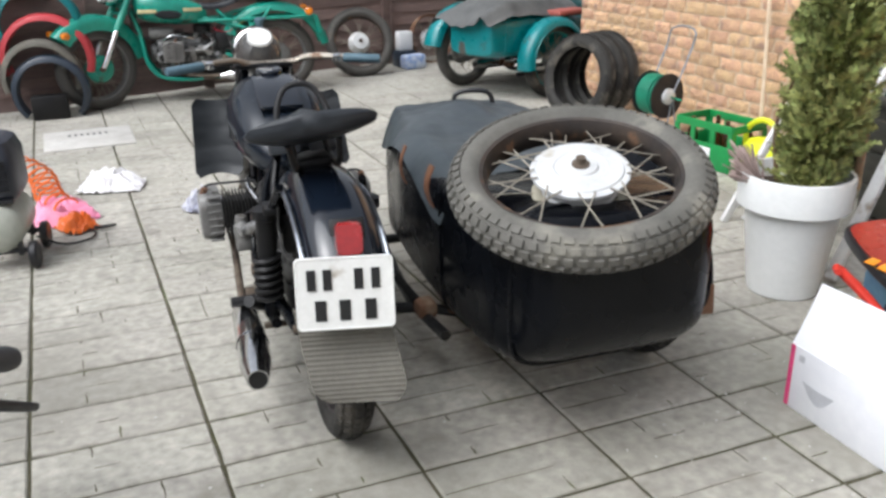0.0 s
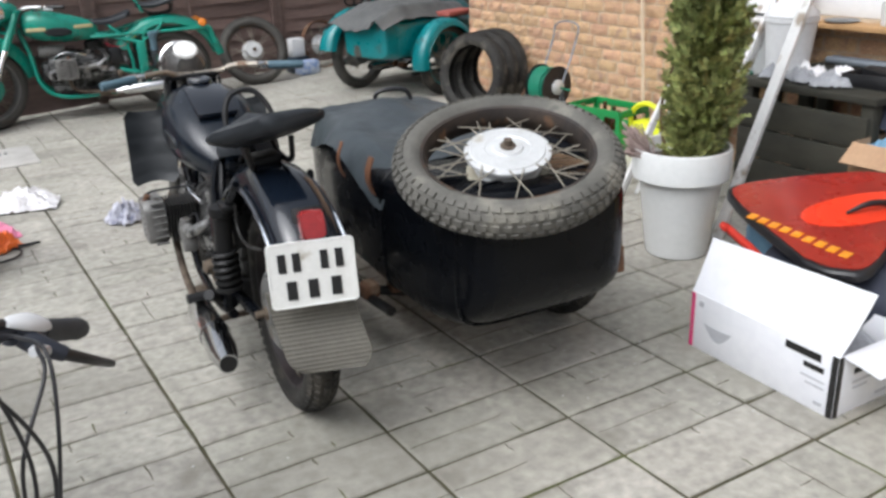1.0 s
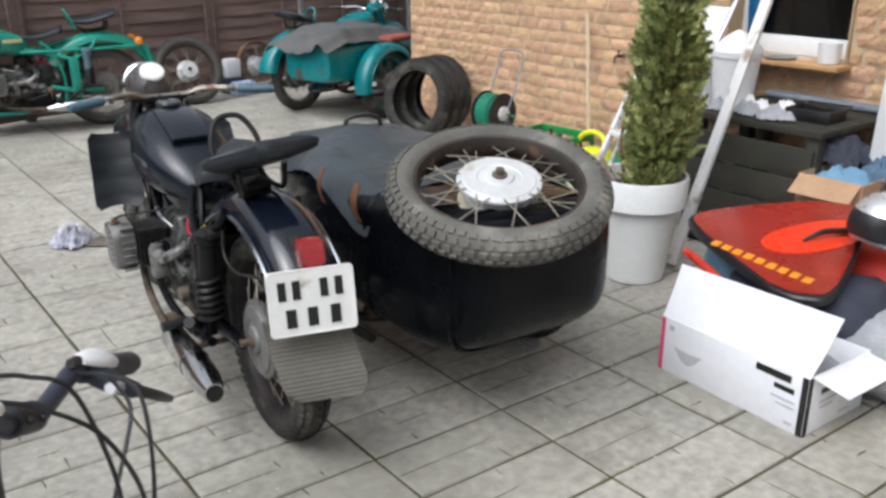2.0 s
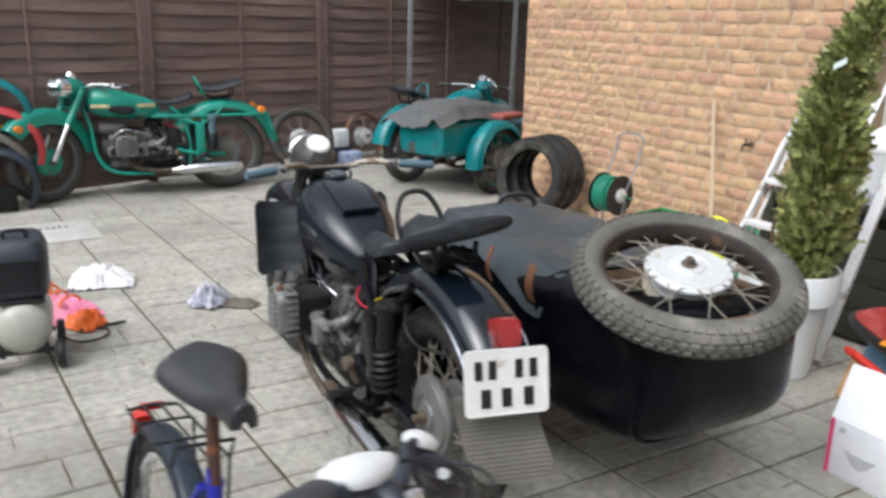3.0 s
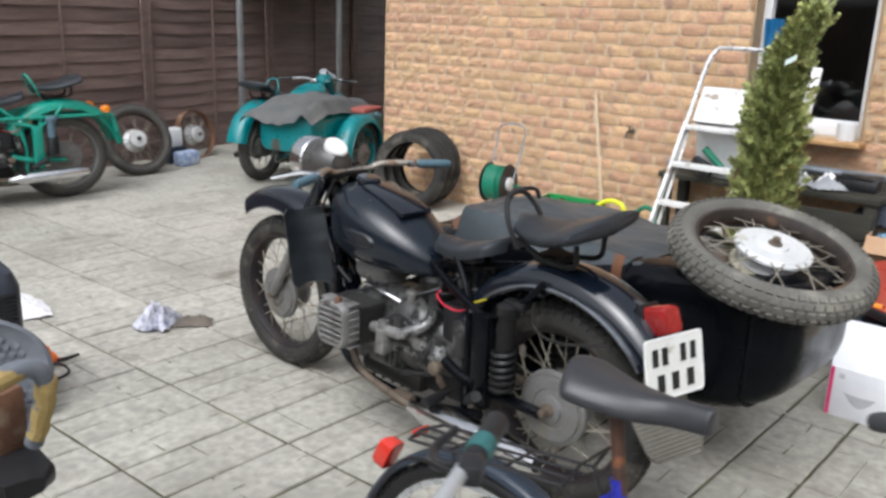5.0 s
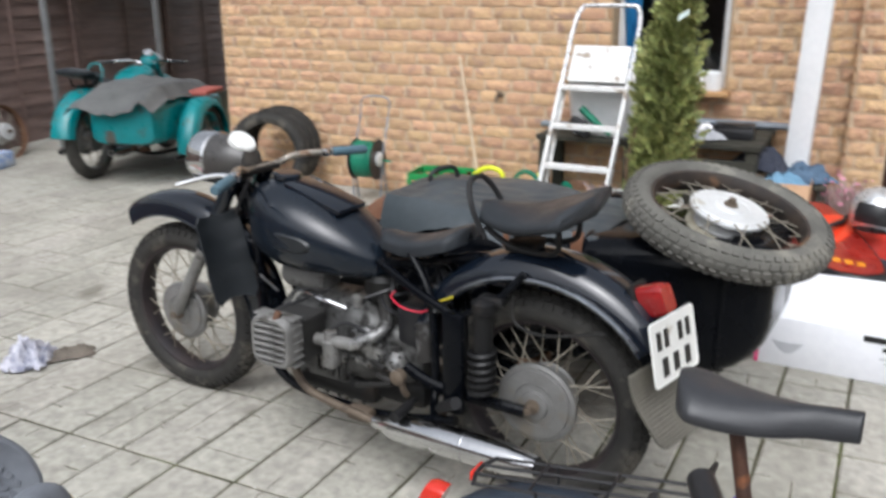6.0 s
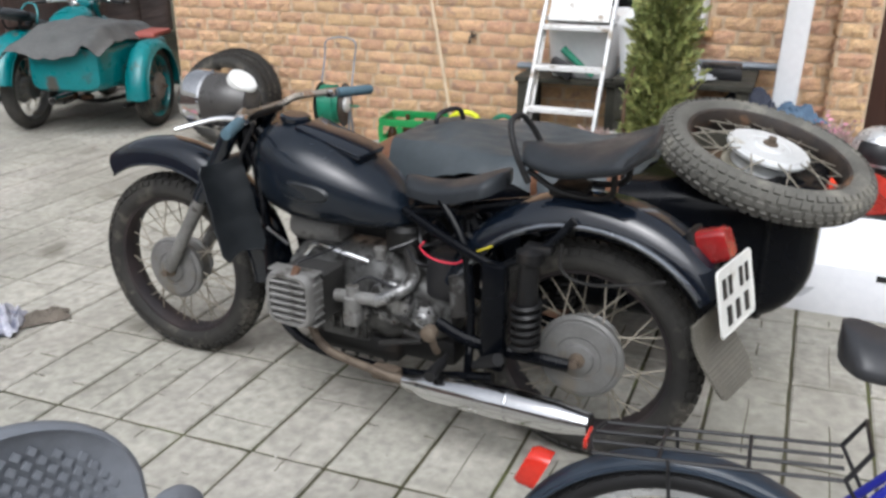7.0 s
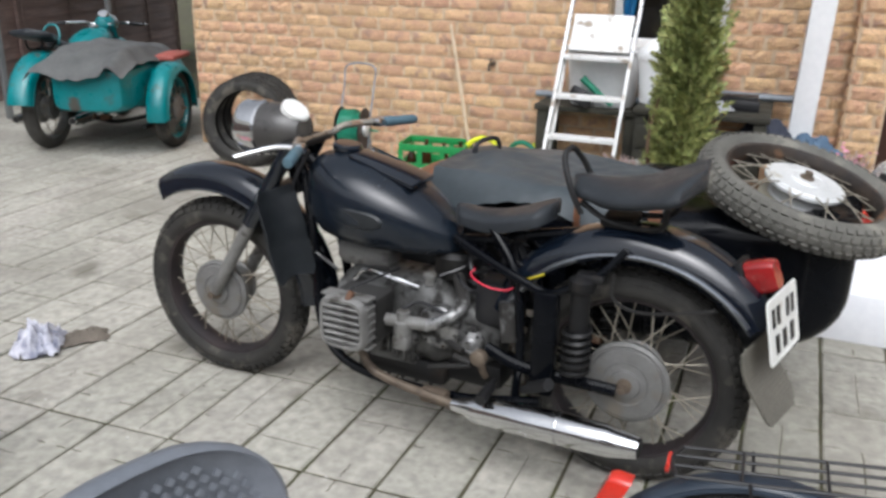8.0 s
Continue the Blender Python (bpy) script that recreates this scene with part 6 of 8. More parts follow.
def build_ladder():
    lad = thing("step_ladder", "white painted aluminium step ladder with a tray, scuffed", "ladder", pose(2.28, 0.95, 0, 0, 0, 4))
    hw = 0.215
    k = 0.595

    def on(z):
        return k * z
    bm = B()
    for s in (-1, 1):
        m = Matrix.Rotation(math.atan(k), 4, "Y")
        ln = 0.98 * math.sqrt(1 + k * k)
        box(bm, (on(0.49), s * hw, 0.49), (0.045, 0.022, ln), 0.004, m)
    part("stile", bm, M_WHITEPAINT, lad)
    bm = B()
    tube(bm, [(on(0.95), -hw, 0.95), (on(1.32), -hw, 1.32), (on(1.42) + 0.01, -hw + 0.03, 1.435), (on(1.43) + 0.01, -hw + 0.09, 1.452), (on(1.43) + 0.01, hw - 0.09, 1.452),
              (on(1.42) + 0.01, hw - 0.03, 1.435), (on(1.32), hw, 1.32), (on(0.95), hw, 0.95)], 0.014, 10, 4)
    part("hand_rail", bm, M_SILVER, lad)
    for z in (0.27, 0.50, 0.73, 0.955):
        bm = B()
        d = 0.085 if z < 0.9 else 0.25
        box(bm, (on(z) + (0.0 if z < 0.9 else 0.09), 0, z), (d, 2 * hw - 0.022, 0.028), 0.004)
        part("step", bm, M_WHITEPAINT, lad)
    bm = B()
    box(bm, (on(1.10) + 0.02, 0, 1.10), (0.012, 2 * hw - 0.05, 0.25), 0.006, Matrix.Rotation(math.atan(k), 4, "Y"))
    part("tool_tray", bm, M_WHITEPAINT, lad, "white sheet tool tray")
    bm = B()
    for s in (-1, 1):
        tube(bm, [(on(0.93) + 0.05, s * hw * 0.95, 0.93), (0.12, s * hw * 0.95, 0.0)], 0.012, 8)
    rod(bm, (0.24, -hw * 0.95, 0.25), (0.24, hw * 0.95, 0.25), 0.009, 8)
    part("rear_leg", bm, M_WHITEPAINT, lad)


build_ladder()


# ---------------------------------------------------------------- potted thuja
def build_thuja():
    t = thing("potted_thuja", "slender green thuja in a tall white plastic pot with rolled rim", "potted tree", pose(1.98, 0.37, 0))
    bm = B()
    lathe(bm, [(0.13, 0.0), (0.142, 0.004), (0.150, 0.05), (0.188, 0.36), (0.192, 0.37), (0.213, 0.372), (0.222, 0.38), (0.226, 0.50), (0.222, 0.515), (0.208, 0.515), (0.203, 0.44)], 48)
    part("pot", bm, M_POT, t)
    bm = B()
    lathe(bm, [(0.204, 0.44), (0.12, 0.455), (0.0001, 0.46)], 24)
    part("soil", bm, M_SOIL, t)
    bm = B()
    tube(bm, [(0, 0, 0.42), (0.02, -0.05, 0.7), (0.03, -0.09, 1.2), (0.03, -0.16, 1.62)], [0.022, 0.016, 0.010, 0.004], 8, 4)
    for dx, dy in ((0.06, 0.04), (-0.06, 0.03), (0.01, -0.06)):
        tube(bm, [(dx, dy, 0.43), (dx * 1.6, dy * 1.6, 0.7), (dx * 1.3 + 0.03, dy * 1.3 - 0.03, 0.95)], [0.012, 0.008, 0.004], 6, 4)
    part("trunk", bm, M_STEM, t)
    rng = random.Random(11)

    def radius(z):
        f = (z - 0.46) / 1.24
        return 0.0 if f >= 1 else 0.094 * min(1, 0.60 + f * 2.2) * (1 - max(0, (f - 0.42) / 0.58) ** 1.6) ** 0.8
    def axis(z):
        """How far the stem stands off the pot's middle at height z."""
        f = max(0.0, z - 0.46) / 1.2
        return V(0.03 * min(1, 2 * f), -0.065 - 0.03 * min(1.0, 3.0 * f) - 0.11 * max(0.0, f - 0.72) / 0.28, 0)
    verts, faces = [], []
    clumps = []
    for _ in range(290):                      # branchlets that reach outwards, each tipped with a cluster of sprays
        z = 0.50 + 1.16 * rng.random() ** 1.05
        R = radius(z)
        a = rng.uniform(0, 2 * math.pi)
        r = R * (0.72 + 0.36 * rng.random())
        k = 0.036 + 0.10 * R
        for _ in range(10):
            zz = z + rng.gauss(0, k * 0.9)
            c = axis(zz) + V(r * math.cos(a) + rng.gauss(0, k * 0.75), r * math.sin(a) + rng.gauss(0, k * 0.75), max(0.50, zz))
            clumps.append((c, a, R))
    for _ in range(700):                      # older foliage inside
        z = 0.50 + 1.1 * rng.random()
        a = rng.uniform(0, 2 * math.pi)
        r = radius(z) * 0.6 * math.sqrt(rng.random())
        clumps.append((axis(z) + V(r * math.cos(a), r * math.sin(a), z), a, r))
    for c, a, R in clumps:
        out = V(math.cos(a), math.sin(a), 0.55 + rng.uniform(-0.25, 0.7)).normalized()
        out = (out + V(rng.uniform(-0.3, 0.3), rng.uniform(-0.3, 0.3), rng.uniform(-0.1, 0.4))).normalized()
        side = out.cross(V(rng.uniform(-1, 1), rng.uniform(-1, 1), rng.uniform(-1, 1))).normalized()
        ln = rng.uniform(0.05, 0.10)
        n = 5
        for i in range(n):           # a flat fan spray: short scale-leaf twigs either side of a midrib
            f = i / n
            p = c + out * ln * (f - 0.3)
            for s in (-1, 1):
                w = ln * 0.50 * (1 - 0.7 * f)
                tip = p + (side * s * 0.8 + out * 0.7).normalized() * w
                nn = out.cross(side) * 0.004
                k = len(verts)
                th = ln * 0.16
                verts += [p - out * th, tip + nn * rng.uniform(-3, 3), p + out * th]
                faces.append((k, k + 1, k + 2))
        k = len(verts)
        verts += [c - out * ln * 0.3 - side * 0.004, c + out * ln * 0.85, c - out * ln * 0.3 + side * 0.004]
        faces.append((k, k + 1, k + 2))
    me = bpy.data.meshes.new("crown")
    me.from_pydata(verts, [], faces)
    me.materials.append(M_LEAF)
    cr = new("crown", me)
    cr.parent = t
    tagged(cr, "dense green scale foliage with yellowish tips", kind="stuff")
    rng3 = random.Random(6)
    bm = B()
    for _ in range(420):                      # withered twigs low in the crown
        a, z = rng3.uniform(0, 2 * math.pi), 0.50 + 0.28 * rng3.random() ** 1.4
        r = radius(z) * rng3.uniform(0.5, 1.0)
        b0 = V(r * 0.6 * math.cos(a), r * 0.6 * math.sin(a) - 0.06, z - 0.02)
        e = V(r * 1.15 * math.cos(a), r * 1.15 * math.sin(a) - 0.06, z + rng3.uniform(0.0, 0.05))
        w = V(rng3.uniform(-1, 1), rng3.uniform(-1, 1), rng3.uniform(-1, 1)).normalized() * 0.007
        bm.faces.new([bm.verts.new(b0), bm.verts.new((b0 + e) / 2 + w), bm.verts.new(e), bm.verts.new((b0 + e) / 2 - w)])
    tagged(part("dead_foliage", bm, M_STRAP, t, "rust-brown dead twigs at the base of the crown"), kind="stuff")
    bm = B()
    sheet(bm, lambda u, v: V(-0.12 + 0.02 * u, -0.17 - 0.045 * u, 1.42 + 0.026 * v + 0.03 * u), 2, 2, 0.0015)
    part("plant_label", bm, M_LEAFTAG, t, "pale plastic plant label")
    bm = B()
    rng2 = random.Random(4)
    for _ in range(150):
        a = rng2.uniform(2.0, 3.1)
        b0 = V(0.15 * math.cos(a), 0.15 * math.sin(a), 0.47)
        e = b0 + V(math.cos(a) * rng2.uniform(0.02, 0.15), math.sin(a) * rng2.uniform(0.02, 0.15), rng2.uniform(0.03, 0.13))
        w = V(rng2.uniform(-1, 1), rng2.uniform(-1, 1), 0).normalized() * 0.003
        bm.faces.new([bm.verts.new(b0 - w * 0.4), bm.verts.new(e - w), bm.verts.new(e + w + V(0, 0, 0.01)), bm.verts.new(b0 + w * 0.4)])
    o = part("dry_heather", bm, M_DRY, t, "withered brown heather at the pot's rim")
    tagged(o, kind="stuff")


build_thuja()

bm = B()
d = V(2.87, 0.43, 1.36) - V(2.215, 0.345, 0.0)
m = d.to_track_quat("Z", "Y").to_matrix().to_4x4()
box(bm, V(2.215, 0.345, 0.015) + d / 2, (0.055, 0.028, d.length), 0.004, m)
solid("white_board", bm, M_WHITEPAINT, "long white painted board leaning beside the potted tree", "board")

bm = B()
box(bm, (3.0, -0.218 - 0.045, 1.5), (0.135, 0.135, 3.0), 0.012, Matrix.Rotation(radians(1.8), 4, "X") @ Matrix.Rotation(radians(4), 4, "Z"))
box(bm, (3.0, -0.218, 0.03), (0.20, 0.20, 0.06), 0.008, Matrix.Rotation(radians(4), 4, "Z"))
solid("white_post", bm, M_UPVC, "square white porch post in front of the brick wall", "post")


# ---------------------------------------------------------------- work bench and what lies on it
def build_bench(label, u, w, depth, h, front):
    """A board bench against the wall: centre u, width, depth and height."""
    b = thing("work_bench", label, "bench", WALL @ pose(u, -0.03 - depth / 2, 0), "benches along the wall")
    n = 4
    for k in range(n):
        bm = B()
        box(bm, (0, -depth / 2 + (k + 0.5) * depth / n, h - 0.018), (w, depth / n - 0.004, 0.035), 0.005)
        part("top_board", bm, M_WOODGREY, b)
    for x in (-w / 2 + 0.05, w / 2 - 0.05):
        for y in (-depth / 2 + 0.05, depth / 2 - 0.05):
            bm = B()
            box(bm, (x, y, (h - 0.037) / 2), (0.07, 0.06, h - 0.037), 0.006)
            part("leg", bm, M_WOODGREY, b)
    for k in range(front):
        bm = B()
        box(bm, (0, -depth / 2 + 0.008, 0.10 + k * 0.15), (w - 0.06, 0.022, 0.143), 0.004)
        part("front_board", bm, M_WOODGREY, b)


build_bench("old weathered wooden bench with boarded front against the wall", 4.085, 0.77, 0.72, 0.713, 4)
build_bench("low weathered wooden bench behind the step ladder", 3.34, 0.68, 0.38, 0.63, 0)


def crumple(bm, w, d, h, seed, n=22, thick=0.003):
    def fn(u, v):
        x, y = (u - 0.5) * w, (v - 0.5) * d
        q = V(u * 4 + seed, v * 4, seed * 1.7)
        e = max(0.0, 1 - (2 * abs(u - 0.5)) ** 3) * max(0.0, 1 - (2 * abs(v - 0.5)) ** 3)
        z = 0.006 + h * e * (0.45 + 0.55 * noise.noise(q) + 0.35 * abs(noise.noise(q * 2.3))) + 0.3 * h * abs(noise.noise(q * 3.1))
        return V(x + 0.09 * w * noise.noise(q * 0.8 + V(3, 0, 0)), y + 0.09 * d * noise.noise(q * 0.8 + V(0, 7, 0)), max(0.006, z))
    sheet(bm, fn, n, n, thick)


def cloth(name, label, cat, mat, m, w, d, h, seed, group=""):
    bm = B()
    crumple(bm, w, d, h, seed)
    return solid(name, bm, mat, label, cat, m, group)


TOP = 0.713
for n, (gx, gy, rz, gm, sd) in enumerate(((2.74, 0.56, 20, M_GREYFAB, 1.3), (2.86, 0.46, -30, M_CLOTHW, 4.1), (2.74, 0.40, 60, M_GREYFAB, 6.6), (2.88, 0.28, 10, M_CLOTHW, 2.2),
                                          (2.73, 0.22, -50, M_GREYFAB, 9.4))):
    cloth("work_glove", "crumpled pale work glove lying on the bench" if gm is M_CLOTHW else "dirty grey work glove lying on the bench", "glove", gm, pose(gx, gy, TOP, 0, 0, rz), 0.17, 0.11, 0.075, sd,
          "work gloves")


def build_toolbox():
    t = thing("tool_box", "open black plastic tool box on the bench", "tool box", pose(2.90, 0.12, TOP, 0, 0, 8) @ Matrix.Diagonal((0.75, 0.68, 0.55, 1)))
    bm = B()
    for s in (-1, 1):
        box(bm, (s * 0.11, 0, 0.055), (0.008, 0.34, 0.11), 0.002)
        box(bm, (0, s * 0.166, 0.055), (0.212, 0.008, 0.11), 0.002)
    box(bm, (0, 0, 0.005), (0.212, 0.324, 0.008))
    part("tray", bm, M_BLACKPL, t)
    bm = B()
    box(bm, (0.16, 0, 0.10), (0.012, 0.34, 0.10), 0.004, Matrix.Rotation(radians(72), 4, "Y"))
    part("lid", bm, M_BLACKPL, t)
    bm = B()
    rod(bm, (-0.05, -0.12, 0.12), (0.05, 0.10, 0.125), 0.012, 8)
    part("wrench", bm, M_STEEL, t)


build_toolbox()


def build_tub():
    t = thing("white_tub", "white plastic tub with a bag of tools standing on the bench", "tub", pose(3.10, 1.00, 0.631, 0, 0, 4))
    bm = B()
    loft(bm, [oval((0, 0, z), a, b, 3, 28, "z") for z, a, b in ((0.0, 0.11, 0.20), (0.02, 0.12, 0.21), (0.34, 0.14, 0.245), (0.35, 0.155, 0.26), (0.37, 0.155, 0.26), (0.365, 0.13, 0.235), (0.05, 0.11, 0.20))])
    part("tub_body", bm, M_WHITEPL, t)
    bm = B()
    tube(bm, [(-0.19, -0.10, 0.03), (-0.19, -0.02, 0.09), (-0.19, 0.10, 0.19)], [0.016, 0.02, 0.024], 10)
    part("tool_handle", bm, M_HOSEG, t, "green tool handle")
    bm = B()
    box(bm, (-0.20, 0.10, 0.07), (0.05, 0.16, 0.10), 0.02, Matrix.Rotation(radians(25), 4, "X"))
    part("tool_head", bm, M_BLACKPL, t)


build_tub()


def build_bucket():
    t = thing("white_bucket", "tall white plastic bucket topped by a peaked bag", "bucket", pose(2.86, 0.60, TOP))
    bm = B()
    lathe(bm, [(0.09, 0), (0.10, 0.004), (0.125, 0.26), (0.132, 0.265), (0.132, 0.285), (0.12, 0.285)], 28)
    part("bucket_body", bm, M_WHITEPL, t)
    bm = B()
    lathe(bm, [(0.13, 0.288), (0.125, 0.31), (0.06, 0.37), (0.012, 0.40)], 14)
    part("bag", bm, M_WHITEPL, t)


build_bucket()

for k, (dy, z) in enumerate(((0.0, 0.652), (0.045, 0.652))):
    bm = B()
    rod(bm, (-0.45, 0, 0), (0.27, 0, 0.0), 0.021, 14)
    solid("pipe", bm, M_TAPE, "grey-blue plastic pipe lying along the back of the bench", "pipe", WALL @ pose(3.38, -0.12 + dy, z), "pipes on the bench")


for dy in (0.0, 0.046):
    bm = B()
    rod(bm, (-0.36, 0, 0), (0.46, 0, 0.0), 0.021, 14)
    solid("pipe", bm, M_TAPE, "grey-blue plastic pipe lying along the back of the bench", "pipe", WALL @ pose(4.12, -0.12 + dy, TOP + 0.022), "pipes on the bench")


def build_carton(m, w, d, h, flap=True):
    c = thing("carton", "open brown cardboard box stuffed with cloth", "box", m)
    bm = B()
    t = 0.005
    for s in (-1, 1):
        box(bm, (s * w / 2, 0, h / 2), (t, d, h))
        box(bm, (0, s * d / 2, h / 2), (w - t, t, h))
    box(bm, (0, 0, 0.004), (w - t, d - t, t))
    part("carton_body", bm, M_CARD, c)
    bm = B()
    box(bm, (-w / 2 - 0.045, 0, h - 0.035), (0.004, d * 0.96, 0.12), 0, Matrix.Rotation(radians(52), 4, "Y"))
    part("flap", bm, M_CARD, c)
    bm = B()
    crumple(bm, w * 0.9, d * 0.9, 0.10, 2.2)
    bmesh.ops.translate(bm, verts=bm.verts[:], vec=(0, 0, h * 0.82))
    part("cloth", bm, M_PALEBLUE, c)


def stand_box(name, label, cat, m, s, mat, bevel=0.01):
    bm = B()
    box(bm, (0, 0, s[2] / 2), s, bevel)
    return solid(name, bm, mat, label, cat, m)


build_carton(pose(2.68, -0.22, 0.24, 0, 0, 6), 0.26, 0.30, 0.30)
stand_box("plastic_bin", "grey plastic bin on the paving beside the bench", "bin", pose(2.68, -0.22, 0, 0, 0, 6), (0.28, 0.32, 0.235), M_GREYFAB, 0.02)
cloth("jacket", "dark blue jacket heaped beside the post", "jacket", M_DARKFAB, pose(2.86, -0.06, 0.55, 0, 0, 0), 0.30, 0.30, 0.14, 5.2)
cloth("jeans", "faded blue jeans heaped beside the post", "clothes", M_DENIM, pose(2.90, -0.30, 0.50, 0, 0, 30), 0.30, 0.26, 0.12, 7.9)


def build_clothes_rack():
    r = thing("side_table", "low wooden side table under the heaped clothes", "table", pose(2.90, -0.12, 0, 0, 0, 4))
    bm = B()
    box(bm, (0, -0.06, 0.49), (0.36, 0.50, 0.025), 0.004)
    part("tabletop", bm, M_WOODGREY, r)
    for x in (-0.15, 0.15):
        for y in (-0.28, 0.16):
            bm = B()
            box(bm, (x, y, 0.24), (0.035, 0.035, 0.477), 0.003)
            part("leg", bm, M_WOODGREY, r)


build_clothes_rack()


def build_flowers():
    f = thing("flower_pot", "pot of faded pink heather beside the post", "plant", pose(2.86, -0.50, 0))
    bm = B()
    lathe(bm, [(0.08, 0), (0.085, 0.005), (0.115, 0.20), (0.125, 0.205), (0.125, 0.225), (0.11, 0.225), (0.10, 0.19), (0.0001, 0.19)], 24)
    part("pot", bm, M_CARD, f)
    bm = B()
    rng = random.Random(8)
    for _ in range(500):
        a, r = rng.uniform(0, 6.28), 0.10 * math.sqrt(rng.random())
        b0 = V(r * 0.6 * math.cos(a), r * 0.6 * math.sin(a), 0.19)
        e = b0 + V(math.cos(a) * 0.14 * rng.random(), math.sin(a) * 0.14 * rng.random(), rng.uniform(0.10, 0.33))
        w = V(rng.uniform(-1, 1), rng.uniform(-1, 1), 0).normalized() * 0.004
        bm.faces.new([bm.verts.new(b0 - w), bm.verts.new(e - w), bm.verts.new(e + w), bm.verts.new(b0 + w)])
    tagged(part("stem_tuft", bm, M_DRY, f), kind="stuff")
    bm = B()
    leaf_cloud(bm, rng, 260, lambda r: V(r.gauss(0, 0.07), r.gauss(0, 0.07), 0.42 + r.gauss(0, 0.06)), 0.03)
    tagged(part("blossoms", bm, M_BLOOM, f), kind="stuff")


build_flowers()
# behind the glass and on the sill
bm = B()
sheet(bm, lambda u, v: V(0.02 + 0.13 * (0.5 + (u - 0.5) * (1.0 - 0.8 * v * v)), 0.02 * math.sin(u * 12 + v * 3), 0.62 * (1 - v)), 10, 8, 0.004)
solid("blue_banner", bm, M_BLUECLOTH, "bright blue fabric hanging in the window opening", "cloth", WALL @ pose(OPEN[0] + 0.03, 0.06, 1.03))
bm = B()
lathe(bm, [(0.05, 0), (0.055, 0.005), (0.06, 0.11), (0.055, 0.112), (0.05, 0.02)], 20)
solid("white_mug", bm, M_WHITEPL, "white cup standing on the wooden sill", "cup", WALL @ pose(OPEN[1] - 0.08, -0.06, 0.930))
bm = B()
lathe(bm, [(0.06, 0), (0.085, 0.006), (0.09, 0.012), (0.06, 0.008), (0.001, 0.006)], 24)
solid("grey_plate", bm, M_GALV, "shallow grey plate lying on the wooden sill", "plate", WALL @ pose(OPEN[0] + 0.42, -0.08, 0.930))


# ---------------------------------------------------------------- heap of beach gear
def build_board():
    b = thing("bodyboard", "red and black bodyboard with orange print lying on bags", "bodyboard", pose(1.95, -0.43, 0.425, 4, -6, 0))
    L = [(-0.36, -0.24), (-0.20, 0.24), (-0.06, 0.36), (0.30, 0.20), (0.46, 0.06), (0.44, -0.10), (-0.18, -0.40), (-0.33, -0.36)]
    pts = smooth_path([V(x, y, 0) for x, y in L] + [V(*L[0], 0)], 5)[:-1]
    c = sum(pts, V(0, 0, 0)) / len(pts)

    def ring(s, z):
        return [V(c.x + (p.x - c.x) * s, c.y + (p.y - c.y) * s, z) for p in pts]
    bm = B()
    loft(bm, [ring(0.97, -0.024), ring(1.0, -0.012), ring(1.0, 0.008), ring(0.985, 0.016), ring(0.955, 0.018)])
    part("foam_core", bm, M_BLACKPL, b)
    bm = B()
    loft(bm, [ring(0.945, 0.0185), ring(0.945, 0.0215)])
    part("deck_print", bm, M_BOARD, b)
    bm = B()
    loft(bm, [[V(0.10 + p.x, -0.10 + p.y, z) for p in oval((0, 0, 0), 0.24, 0.115, 2.2, 28, "z")] for z in (0.0225, 0.0245)])
    bmesh.ops.rotate(bm, verts=bm.verts[:], cent=(0.10, -0.10, 0), matrix=Matrix.Rotation(radians(-14), 3, "Z"))
    part("hot_panel", bm, M_BOARDHOT, b)
    for k in range(9):
        bm = B()
        u = k / 8
        box(bm, (-0.245 + 0.02 * u, 0.10 - 0.40 * u, 0.0235), (0.045, 0.034, 0.003), 0.001, Matrix.Rotation(radians(12), 4, "Z"))
        part("print_bar", bm, M_BOARDTXT, b)
    bm = B()
    tube(bm, [(0.02, -0.10, 0.03), (0.10, -0.13, 0.055), (0.20, -0.16, 0.04), (0.30, -0.17, 0.035)], [0.006, 0.012, 0.014, 0.012], 8, 5)
    part("leash", bm, M_BLACKPL, b)


build_board()


def sack(name, label, cat, m, s, mat, seed):
    bm = B()
    o = bmesh.ops.create_uvsphere(bm, u_segments=32, v_segments=18, radius=1.0)
    for v in o["verts"]:
        p = v.co.copy()
        q = V(math.copysign(abs(p.x) ** 0.6, p.x), math.copysign(abs(p.y) ** 0.6, p.y), math.copysign(abs(p.z) ** 0.7, p.z))
        k = 1 + 0.10 * noise.noise(p * 2.1 + V(seed, 0, 0)) + 0.04 * noise.noise(p * 6 + V(0, seed, 0))
        v.co = V(q.x * s[0] * k / 2, q.y * s[1] * k / 2, max(0.0, s[2] / 2 + q.z * s[2] * k / 2))
    return solid(name, bm, mat, label, cat, m)


sack("sports_bag", "dark blue fabric sports bag on the paving", "bag", pose(1.92, -0.62, 0, 0, 0, 20), (0.48, 0.62, 0.36), M_DARKFAB, 1.0)
sack("sports_bag", "grey fabric bag beside the dark one", "bag", pose(1.98, -0.98, 0, 0, 0, 10), (0.44, 0.34, 0.30), M_GREYFAB, 3.0)
sack("beach_bag", "pale blue fabric bag under the bodyboard", "bag", pose(2.10, -0.30, 0, 0, 0, 0), (0.46, 0.46, 0.40), M_PALEBLUE, 5.0)
sack("red_bag", "bright red fabric bag below the helmet", "bag", pose(2.36, -0.62, 0, 0, 0, 15), (0.40, 0.46, 0.40), M_REDFAB, 7.0)
bm = B()
tube(bm, [(1.70, -0.20, 0.34), (1.74, -0.16, 0.33), (1.72, -0.30, 0.30), (1.70, -0.42, 0.27)], [0.012, 0.017, 0.017, 0.012], 10, 4)
